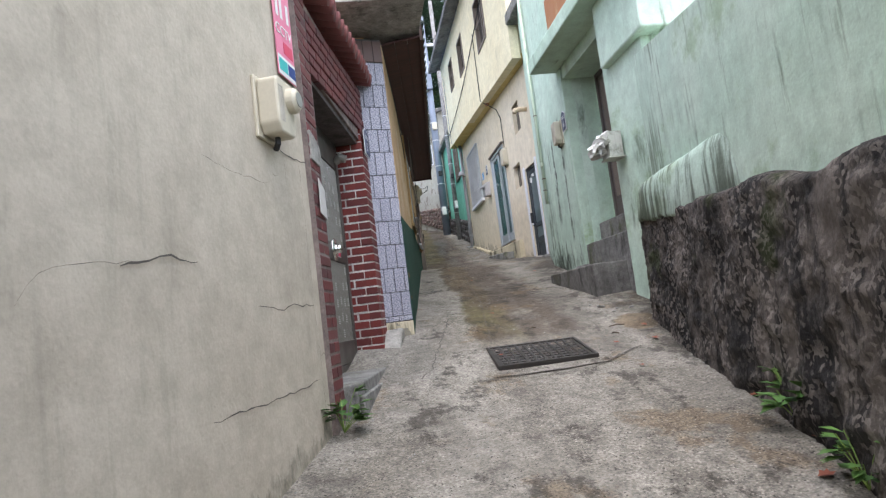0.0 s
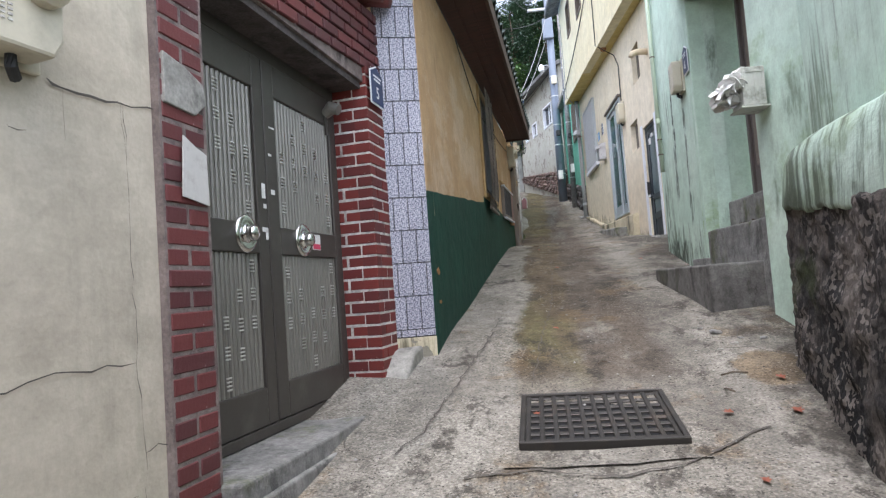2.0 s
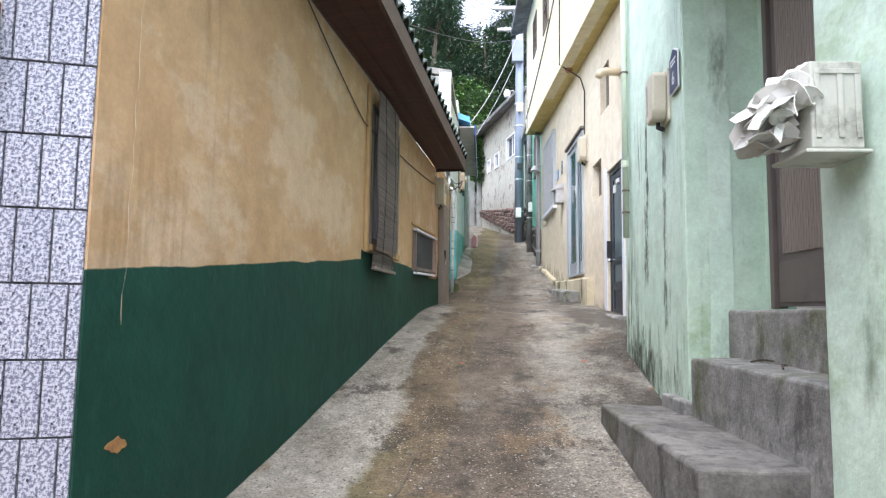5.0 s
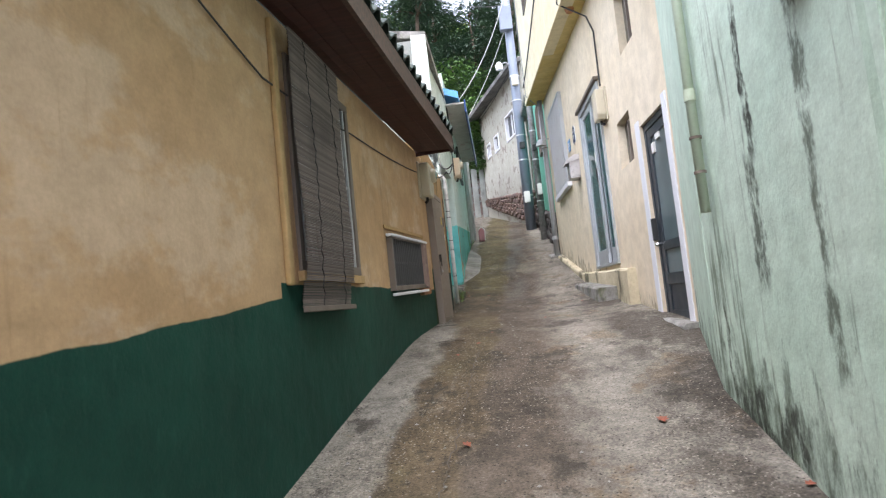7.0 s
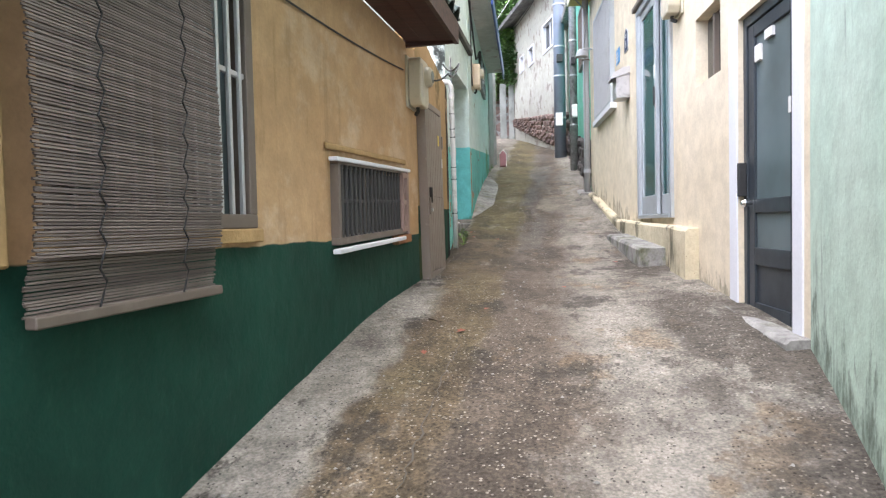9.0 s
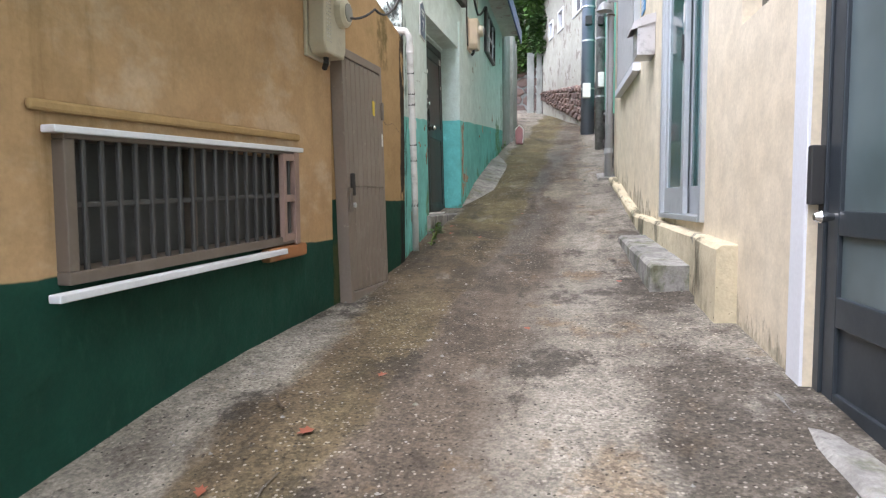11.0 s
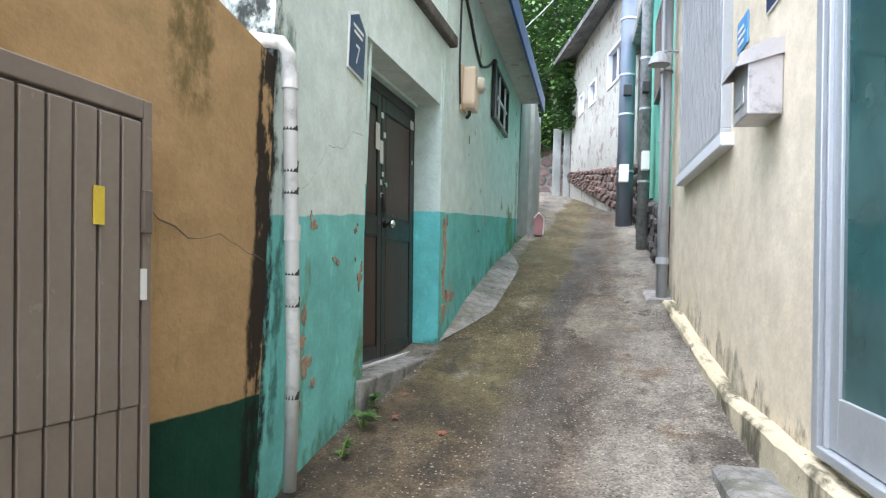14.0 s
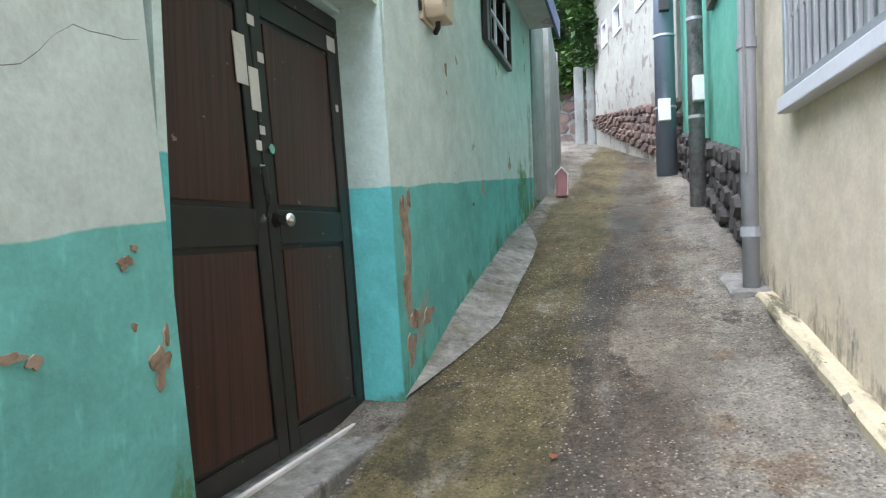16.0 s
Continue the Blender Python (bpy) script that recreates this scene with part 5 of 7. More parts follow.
def thing_part_rosette(leaf, x, z):
    """A round pressed plate with a domed knob."""
    prof = [(0.092, 0.0), (0.094, 0.006), (0.084, 0.014), (0.062, 0.016), (0.050, 0.010), (0.042, 0.012), (0.036, 0.032), (0.038, 0.052), (0.026, 0.064), (0.0005, 0.067)]
    bm = bmesh.new()
    n = 28
    rings = [[bm.verts.new((r * math.cos(math.tau * i / n), -d - 0.028, r * math.sin(math.tau * i / n))) for i in range(n)] for r, d in prof]
    for a, b in zip(rings, rings[1:]):
        for i in range(n):
            bm.faces.new((a[i], a[(i + 1) % n], b[(i + 1) % n], b[i]))
    bmesh.ops.recalc_face_normals(bm, faces=bm.faces[:])
    return part("handle", bm, M_chrome, leaf, "round chrome handle with a domed knob", pose(x, 0, z), True)


metal_gate()


def number_sign(m, number, label, w=0.19, h=0.26, bars=2):
    """A house number plate: navy with a white rim, a pointed head and a numeral; the street name stays bars."""
    s = thing("house_number_sign", m, label, "sign", "house number signs")
    out = [(-w / 2, -h / 2), (w / 2, -h / 2), (w / 2, h * 0.32), (0, h / 2), (-w / 2, h * 0.32)]
    part("plate", prism(out, -0.008, 0, 0.002), M_sign_edge, s, "white plate rim")
    part("face", prism([(x * 0.9, z * 0.92) for x, z in out], -0.011, -0.0085), M_sign, s, "navy sign face")
    text("numeral", number, h * 0.42, M_sign_edge, s, pose(0.0 if bars else 0.0, -0.0115, -h * 0.2, 90))
    for k, (bw, bz) in enumerate(((0.62, 0.19), (0.5, 0.10))):
        part("lettering_bar", box(-w * bw / 2, w * bw / 2, -0.0125, -0.0112, h * bz, h * bz + h * 0.045), M_sign_edge, s)
    return s


number_sign(LG.at(6.03, 3.10, -0.035), "5", "navy house number plate with the numeral 5 on the brick pier", 0.23, 0.27)


# ---- speckled tile pilaster ----
PL = Line((0.178, 6.207), (0.458, 6.281))
pil = tagged(part("wall_tiled_pilaster", box(0.0, 0.288, 0.006, 0.22, 1.1, 4.2), M_grout, None, "", PL.m()), "pilaster clad in speckled grey tiles", "wall", "", "structure")
part("plinth", box(-0.005, 0.290, -0.004, 0.1, 1.05, 1.415, 0.004), M_cream_block, pil, "cream-painted plinth below the tiles")
TILES = {}


def put_tile(s0, s1, z0, z1, material=None):
    w, h = round(s1 - s0 - 0.006, 3), round(z1 - z0 - 0.006, 3)
    if (w, h, material) not in TILES:
        TILES[w, h, material] = mesh_of("tile", box(-w / 2, w / 2, 0, 0.014, 0, h, 0.002, None, 1))
        TILES[w, h, material].materials.append(material or M_tile)
    ob = new("tile", TILES[w, h, material])
    ob.parent, ob.matrix_basis = pil, pose((s0 + s1) / 2, -0.006, z0 + 0.003)


zrow = 1.42
put_tile(0, 0.05, zrow, zrow + 0.05), put_tile(0.05, 0.15, zrow, zrow + 0.05), put_tile(0.15, 0.288, zrow, zrow + 0.05)
for j in range(11):
    z = 1.47 + j * 0.226
    cuts = (0, 0.05, 0.15, 0.25, 0.288) if j % 2 else (0, 0.095, 0.195, 0.288)
    for a, b in zip(cuts, cuts[1:]):
        put_tile(a, b, z, z + 0.226)
for a, b in ((0, 0.095), (0.095, 0.195), (0.195, 0.288)):
    put_tile(a, b, 3.962, 4.18, M_brown_tile)

# ---- slab and parapet of the house above the gate ----
slab = bmesh.new()
box(-2.6, 0.86, 5.62, 6.6, 4.27, 4.36, 0.01, slab)
tagged(part("roof_slab", slab, M_conc_pale), "concrete balcony slab with a bare underside", "slab", "", "structure")
par = bmesh.new()
box(-2.6, 0.87, 5.60, 5.72, 4.363, 5.3, 0.01, par)
box(0.75, 0.868, 5.722, 6.6, 4.363, 5.3, 0.01, par)
tagged(part("wall_parapet", par, M_slab_white), "flaking white parapet above the gate", "wall", "", "structure")
wall("wall_over_gate", Line((-2.6, 6.36), (0.3, 6.36)), 0.5, 4.27, 0.15, (), M_tan_wall, "plain house wall behind the gate")


# ---- eave of the tan house ----
def tan_eave():
    e = tagged(part("roof_tan_house", box(0, 0.01, 0, 0.01, 4.6, 4.61), M_wood_soffit), "dark tiled roof with a red-brown boarded eave", "roof", "", "structure")
    a0, a1 = Vector((0.47, 6.32, 4.15)), Vector((1.26, 13.03, 4.24))
    o0, o1 = Vector((0.86, 6.32, 4.22)), Vector((1.63, 13.03, 4.235))
    n = 3
    for k in range(n):
        b = bmesh.new()
        p = [a0.lerp(o0, k / n + 0.004), a1.lerp(o1, k / n + 0.004), a1.lerp(o1, (k + 1) / n - 0.004), a0.lerp(o0, (k + 1) / n - 0.004)]
        lo = [b.verts.new(q) for q in p]
        hi = [b.verts.new(q + Vector((0, 0, 0.02))) for q in p]
        b.faces.new(lo)
        b.faces.new(hi[::-1])
        for i in range(4):
            b.faces.new((lo[i], hi[i], hi[(i + 1) % 4], lo[(i + 1) % 4]))
        bmesh.ops.recalc_face_normals(b, faces=b.faces[:])
        part("soffit_board", b, M_wood_soffit, e)
    d = (o1 - o0).normalized()
    side = Vector((d.y, -d.x, 0))
    b = bmesh.new()
    for q0, q1, w, h0, h1 in ((o0, o1, 0.03, -0.03, 0.13),):
        vs = [b.verts.new(q + side * s + Vector((0, 0, h))) for q in (q0, q1) for s in (0, w) for h in (h0, h1)]
        for f in ((0, 1, 3, 2), (4, 6, 7, 5), (0, 4, 5, 1), (2, 3, 7, 6), (0, 2, 6, 4), (1, 5, 7, 3)):
            b.faces.new([vs[i] for i in f])
    bmesh.ops.recalc_face_normals(b, faces=b.faces[:])
    part("fascia_board", b, M_fascia, e)
    endb = prism([(0, -0.04), (0.42, -0.02), (0.42, 0.14), (0, 0.14)], 0, 0.03)
    part("end_board", endb, M_wood_soffit, e, "", pose(1.23, 13.03, 4.24, 0, 0, 0))
    # deck under the tiles
    back0, back1 = a0 + Vector((-2.6, 0.3, 1.3)), a1 + Vector((-2.6, 0.3, 1.3))
    bd = bmesh.new()
    q = [o0 + Vector((0, 0, 0.135)), o1 + Vector((0, 0, 0.135)), back1, back0]
    lo = [bd.verts.new(v) for v in q]
    hi = [bd.verts.new(v + Vector((0, 0, 0.03))) for v in q]
    bd.faces.new(lo)
    bd.faces.new(hi[::-1])
    for i in range(4):
        bd.faces.new((lo[i], hi[i], hi[(i + 1) % 4], lo[(i + 1) % 4]))
    bmesh.ops.recalc_face_normals(bd, faces=bd.faces[:])
    part("roof_deck", bd, M_roof_green, e)
    # pantiles: lowest course as single tiles
    up = (back0 - o0).normalized()
    tl = bmesh.new()
    prof = [(-0.10, 0.0), (-0.07, 0.035), (-0.03, 0.05), (0.01, 0.035), (0.04, 0.005), (0.08, -0.005), (0.11, 0.0)]
    v0 = [tl.verts.new((x, -0.07, z)) for x, z in prof]
    v1 = [tl.verts.new((x, 0.30, z + 0.012)) for x, z in prof]
    v2 = [tl.verts.new((x, -0.07, z - 0.02)) for x, z in prof]
    for i in range(len(prof) - 1):
        tl.faces.new((v0[i], v0[i + 1], v1[i + 1], v1[i]))
        tl.faces.new((v2[i + 1], v2[i], v1[i], v1[i + 1]))
        tl.faces.new((v2[i], v2[i + 1], v0[i + 1], v0[i]))
    tile = mesh_of("roof_tile", tl)
    tile.materials.append(M_roof_green)
    L = (o1 - o0).length
    tilt = math.degrees(math.atan2(1.3, 2.6))
    yaw = math.degrees(math.atan2(d.y, d.x))
    rr = random.Random(3)
    k = 0
    for row in range(4):
        s = 0.1
        while s < L:
            p = o0.lerp(o1, s / L) + up * (0.28 * row + 0.02) + Vector((0, 0, 0.175 + rr.uniform(-0.008, 0.008)))
            ob = new("roof_tile", tile)
            ob.parent = e
            ob.matrix_basis = pose(p.x, p.y, p.z, 0, 0, yaw) @ pose(0, 0, 0, tilt, rr.uniform(-2, 2), rr.uniform(-1.5, 1.5))
            s += 0.205
    return e


tan_eave()


M_grille_dark = paint("dull_grey_grille", (0.062, 0.060, 0.058), 0.6, 0.1)


# ---- windows, doors and fittings of the tan house ----
def reed_blind():
    w, h = 0.77, 1.49
    b = thing("reed_blind", LT.at(9.475, 2.625, -0.075), "long grey reed blind hanging over a barred window", "blind")
    bm = bmesh.new()
    rr = random.Random(8)
    n = 175
    for i in range(n):
        z = 0.03 + (h - 0.03) * i / n
        sway = -0.022 * math.sin(i / n * 3.0) - 0.012 * math.sin(i / 23) + (0.02 if i < 16 else 0)
        x0, x1 = rr.uniform(-0.008, 0.006), w + rr.uniform(-0.006, 0.01)
        sag = rr.uniform(-0.002, 0.002)
        tube([(x0, sway, z + sag), (w * 0.5, sway - 0.004 * math.sin(i / 9), z), (x1, sway + 0.006, z - sag)], 0.0038, 5, bm, False)
    part("reeds", bm, M_reed, b, "thin grey reeds")
    for x in (0.2, 0.55):
        pts = []
        for k in range(46):
            z = 0.03 + (h - 0.05) * k / 45
            pts.append((x + 0.012 * ((k * 7) % 3 - 1), -0.022 * math.sin(z / h * 3) - 0.018, z))
        part("stitching", tube(pts, 0.003, 5), M_wire, b, "dark binding thread")
    part("bottom_batten", box(0, w, -0.012, 0.022, 0.0, 0.03, 0.005), M_bar_brown, b, "wooden bottom batten")
    return b


reed_blind()


def barred_window(name, line, y0, y1, z0, z1, frame_w, bars, mats, label, proud=0.03, pane=None, cross=1, diameter=0.018):
    """A frame with a pane behind and a grille of upright bars before it."""
    a, b = min(line.s(y0), line.s(y1)), max(line.s(y0), line.s(y1))
    w, h = b - a, z1 - z0
    t = tagged(new(name), label, "window", "", "structure")
    t.matrix_basis = line.m(a, z0, 0)
    fr = bmesh.new()
    box(-0.004, w + 0.004, -proud, 0.10, -0.004, frame_w, 0.004, fr)
    box(-0.004, w + 0.004, -proud, 0.10, h - frame_w, h + 0.004, 0.004, fr)
    box(-0.004, frame_w, -proud, 0.10, frame_w, h - frame_w, 0.004, fr)
    box(w - frame_w, w + 0.004, -proud, 0.10, frame_w, h - frame_w, 0.004, fr)
    box(w / 2 - frame_w / 2, w / 2 + frame_w / 2, 0.04, 0.09, frame_w, h - frame_w, 0.003, fr)
    part("window_frame", fr, mats[0], t)
    part("pane", box(frame_w, w - frame_w, 0.075, 0.085, frame_w, h - frame_w), pane or M_pane_dark, t)
    for k in range(bars):
        x = frame_w + (w - 2 * frame_w) * (k + 0.5) / bars
        part("bar", box(x - diameter / 2, x + diameter / 2, -proud + 0.004, -proud + 0.004 + diameter, frame_w * 0.6, h - frame_w * 0.6, 0.003, None, 1), mats[1], t)
    for c in range(cross):
        z = h * (c + 1) / (cross + 1)
        part("cross_bar", box(frame_w * 0.6, w - frame_w * 0.6, -proud + 0.006 + diameter * 0.4, -proud + 0.006 + diameter * 1.4, z - diameter * 0.6, z + diameter * 0.6, 0.003, None, 1), mats[1], t)
    return t


bw = barred_window("window_barred_tall", LT, 9.60, 10.62, 2.85, 4.02, 0.05, 12, (M_bar_brown, M_bar), "tall window with pale vertical bars and a brown frame", 0.02, M_pane_grey)
part("window_sill", box(-0.02, 1.05, -0.035, 0.05, -0.06, -0.006, 0.006), M_tan_plain, bw)
part("surround_strip", box(-0.19, -0.13, -0.03, 0.0, -0.085, 1.29, 0.008), M_tan_plain, bw, "tan moulded strip beside the window")
M_pink_wood = paint("pinkish_wood", (0.30, 0.20, 0.165), 0.6, 0, (0.14, 0.10, 0.085), 0.5, 0.48, 6)


def shutter_bars():
    """Two stiles and three rails of a narrow wooden sash at the end of the grille."""
    bm = box(1.225, 1.252, -0.058, -0.03, 0.01, 0.43, 0.003)
    box(1.335, 1.378, -0.058, -0.02, -0.01, 0.436, 0.003, bm)
    for z in (0.012, 0.20, 0.395):
        box(1.252, 1.335, -0.055, -0.032, z, z + 0.034, 0.003, bm)
    return bm


lw = barred_window("window_low", LT, 11.45, 12.82, 2.79, 3.25, 0.035, 18, (M_bar_brown, M_grille_dark), "low wide window with a brown grille and white strips", 0.045, M_screen, 1, 0.016)
part("white_strip", box(-0.05, 1.42, -0.062, -0.01, 0.440, 0.462, 0.004), M_white_frame, lw, "white painted strip over the window")
part("white_strip", box(-0.07, 1.22, -0.075, -0.03, -0.045, -0.020, 0.004), M_white_frame, lw, "white painted strip under the window")
part("shutter_edge", shutter_bars(), M_pink_wood, lw, "pinkish wooden edge of a half-open shutter")
part("render_surround", box(-0.09, 1.47, -0.02, -0.002, 0.50, 0.535, 0.01), M_tan_plain, lw, "tan render ridge over the window")
part("window_sill", box(1.10, 1.46, -0.05, 0.0, -0.075, -0.012, 0.01), M_rust, lw, "rust-stained sill end")
for piece in lw.children:
    for v in piece.data.vertices:
        v.co.z += 0.032 * (v.co.x - 0.95) - 0.010


def board_door():
    w, h = 0.62, 1.44
    d = tagged(new("door_brown"), "narrow brown ribbed metal door in the ochre wall", "door", "", "structure")
    d.matrix_basis = LY.at(13.335, 2.37, -0.062)
    fr = box(0.0, 0.045, -0.015, 0.06, 0.0, h + 0.05, 0.004)
    box(w - 0.02, w + 0.012, -0.01, 0.06, 0, h + 0.05, 0.004, fr)
    box(0.045, w - 0.02, -0.01, 0.06, h, h + 0.05, 0.004, fr)
    part("door_frame", fr, M_door_brown, d)
    part("backing", box(0.045, w - 0.02, 0.006, 0.03, 0.02, h), M_door_brown_dark, d)
    x, k = 0.05, 0
    while x < w - 0.03:
        x1 = min(x + 0.068, w - 0.022)
        part("board", box(x + 0.004, x1 - 0.004, -0.010, 0.006, 0.09, 0.7118, 0.003, None, 1), M_door_brown, d)
        part("board", box(x + 0.004, x1 - 0.004, -0.013, 0.006, 0.7125, h - 0.01, 0.003, None, 1), M_door_brown, d)
        x = x1
    part("kick_rail", box(0.045, w - 0.02, -0.016, 0.004, 0.02, 0.085, 0.004), M_door_brown, d)
    part("latch_plate", box(0.012, 0.05, -0.03, -0.015, 0.56, 0.70, 0.004), M_bar_brown, d, "worn latch plate")
    part("door_handle", box(0.052, 0.074, -0.040, -0.012, 0.655, 0.785, 0.008), M_iron, d, "tarnished pull handle")
    part("lock_knob", tube([(0.06, -0.012, 0.60), (0.06, -0.04, 0.60)], [0.012, 0.016], 10), M_bar, d)
    part("yellow_tag", box(0.44, 0.47, -0.019, -0.0155, 1.16, 1.25), M_yellow, d, "small yellow sticker")
    part("hinge", box(w - 0.03, w, -0.024, -0.011, 1.15, 1.26, 0.003), M_bar_brown, d)
    part("paper_scrap", box(w - 0.03, w - 0.008, -0.0135, -0.0105, 0.98, 1.06), M_paper, d)
    return skew(d, -0.065, 0.0, 0.75)


board_door()


def meter_box(m, label, material, w=0.2, h=0.32, dp=0.14, dial=True):
    """A household electricity meter: a body with a rounded cover, a window and a cable gland."""
    t = thing("electricity_meter", m, label, "meter", "electricity meters")
    part("back_plate", box(-w / 2 - 0.01, w / 2 + 0.01, -0.02, 0.0, -0.015, h + 0.015, 0.006), material, t)
    body = prism([(-w / 2, 0.05), (-w / 2 + 0.03, 0.0), (w / 2 - 0.03, 0.0), (w / 2, 0.05), (w / 2, h - 0.02), (w / 2 - 0.02, h), (-w / 2 + 0.02, h), (-w / 2, h - 0.02)], -dp, -0.021, 0.012)
    cover = part("cover", body, material, t)
    vents = bmesh.new()
    for i in range(14):
        for j in range(3):
            box(-w / 2 + 0.018 + j * 0.02, -w / 2 + 0.031 + j * 0.02, -dp - 0.0025, -dp + 0.001, 0.06 + i * (h - 0.1) / 14, 0.066 + i * (h - 0.1) / 14, 0, vents)
    part("vent", vents, M_mortar, cover)
    if dial:
        part("dial_cover", tube([(w * 0.2, -dp + 0.005, h * 0.66), (w * 0.2, -dp - 0.035, h * 0.66), (w * 0.2, -dp - 0.05, h * 0.66)], [w * 0.3, w * 0.29, w * 0.22], 20), M_box, t, "clear domed dial cover")
        part("dial_glass", tube([(w * 0.2, -dp - 0.0505, h * 0.66), (w * 0.2, -dp - 0.055, h * 0.66)], w * 0.18, 20), M_glassy, t)
    part("cable_gland", tube([(0, -dp * 0.5, 0.01), (0, -dp * 0.5, -0.03), (0.03, -dp * 0.3, -0.05)], 0.016, 8), M_wire, t)
    return t


meter_box(LC.at(3.44, 2.42), "pale yellowed electricity meter on the cream wall", M_box, 0.22, 0.29, 0.13)
meter_box(LY.m(-0.17, 3.76), "dirty beige electricity meter on the tan wall", M_box, 0.26, 0.36, 0.12)
meter_box(RH.at(8.33, 3.50), "pale meter box on the green house wall", M_box, 0.2, 0.30, 0.11, False)
meter_box(T2.at(17.85, 4.86), "pinkish beige meter box on the mint wall", M_box_pink, 0.24, 0.36, 0.13)
meter_box(RC.at(13.42, 4.45), "cream meter box above the sliding door", M_box, 0.24, 0.34, 0.12, False)


# ---- poster on the corner of the cream wall ----
ban = thing("vertical_banner", LC.at(3.79, 2.86, -0.012), "pink and red printed banner strip on the cream wall", "banner")
part("sheet", prism([(-0.13, 0), (0.12, 0), (0.12, 0.9), (-0.13, 0.9)], -0.004, 0.0), M_pink, ban)
part("foot_print", box(-0.125, 0.115, -0.006, -0.0045, 0.005, 0.12), M_paper, ban, "white printed foot")
part("print_block", box(-0.125, 0.02, -0.006, -0.0045, 0.50, 0.72), M_red, ban, "red printed block")
part("print_block", box(-0.03, 0.10, -0.006, -0.0045, 0.15, 0.22), M_red, ban)
text("lettering", "CCTV", 0.085, M_paper, ban, pose(-0.01, -0.0065, 0.28, 90))
part("print_bar", box(-0.115, 0.0, -0.0075, -0.0062, 0.03, 0.10), M_teal_print, ban, "teal printed bar")
part("print_bar", box(0.01, 0.11, -0.0075, -0.0062, 0.03, 0.10), M_navy_print, ban, "navy printed bar")
for x in (-0.10, -0.04, 0.05):
    part("print_bar", box(x, x + 0.035, -0.0075, -0.0062, 0.36, 0.48), M_paper, ban)


# ---- pipes ----
def pipe(name, pts, r, material, label, collars=(), brackets=(), tape=()):
    t = thing(name, pose(*pts[0]), label, "pipe")
    o = Vector(pts[0])
    rel = [Vector(p) - o for p in pts]
    part("tube", tube(rel, r, 14), material, t, "", None, True)
    for a in collars:
        part("collar", tube([Vector(a) - o, Vector(a) - o + Vector((0, 0, 0.06))], r * 1.18, 14), material, t)
    for a in brackets:
        part("bracket", tube([Vector(a) - o, Vector(a) - o + Vector((0, 0, 0.014))], r * 1.25, 12), M_bar_brown, t)
    for a, hh in tape:
        part("tape_scrap", tube([Vector(a) - o, Vector(a) - o + Vector((0, 0, hh))], r * 1.03, 12), M_tape, t, "black scrap of torn tape")
    return t


pipe("downpipe", [(1.475, 14.77, 2.60), (1.475, 14.745, 3.1), (1.475, 14.60, 4.14), (1.475, 14.585, 4.22), (1.45, 14.57, 4.26), (1.30, 14.56, 4.28)], 0.026, M_pvc, "white plastic downpipe with scraps of torn tape",
     [(1.475, 14.606, 4.10), (1.475, 14.684, 3.55)], [], [((1.475, 14.717, 3.30), 0.04), ((1.475, 14.70, 3.42), 0.025), ((1.475, 14.753, 2.95), 0.03), ((1.475, 14.658, 3.72), 0.03), ((1.475, 14.647, 3.80), 0.045), ((1.475, 14.626, 3.95), 0.02)])
gp = RH.at(9.6, 2.92, -0.045).translation
pipe("painted_downpipe", [(gp.x, gp.y, gp.z), (gp.x, gp.y, 4.6), (gp.x, gp.y, 6.3)], 0.025, M_pipe_green, "flaking green-painted downpipe on the green house", [(gp.x, gp.y, 3.5)], [(gp.x, gp.y, 3.12), (gp.x, gp.y, 3.3), (gp.x, gp.y, 4.3)])
pipe("corner_drainpipe", [(3.33, 18.62, 3.27), (3.33, 18.62, 4.6), (3.33, 18.62, 6.35)], 0.05, M_pipe_grey, "weathered grey drainpipe at the house corner", [(3.33, 18.62, 3.62), (3.33, 18.62, 4.75)], [(3.33, 18.62, 5.4)])
pipe("vent_pipe", [(3.40, 11.45, 5.02), (3.22, 11.43, 5.02), (3.15, 11.42, 5.00), (3.13, 11.42, 4.95)], 0.045, M_box_pink, "stubby bent vent pipe in the cream wall")


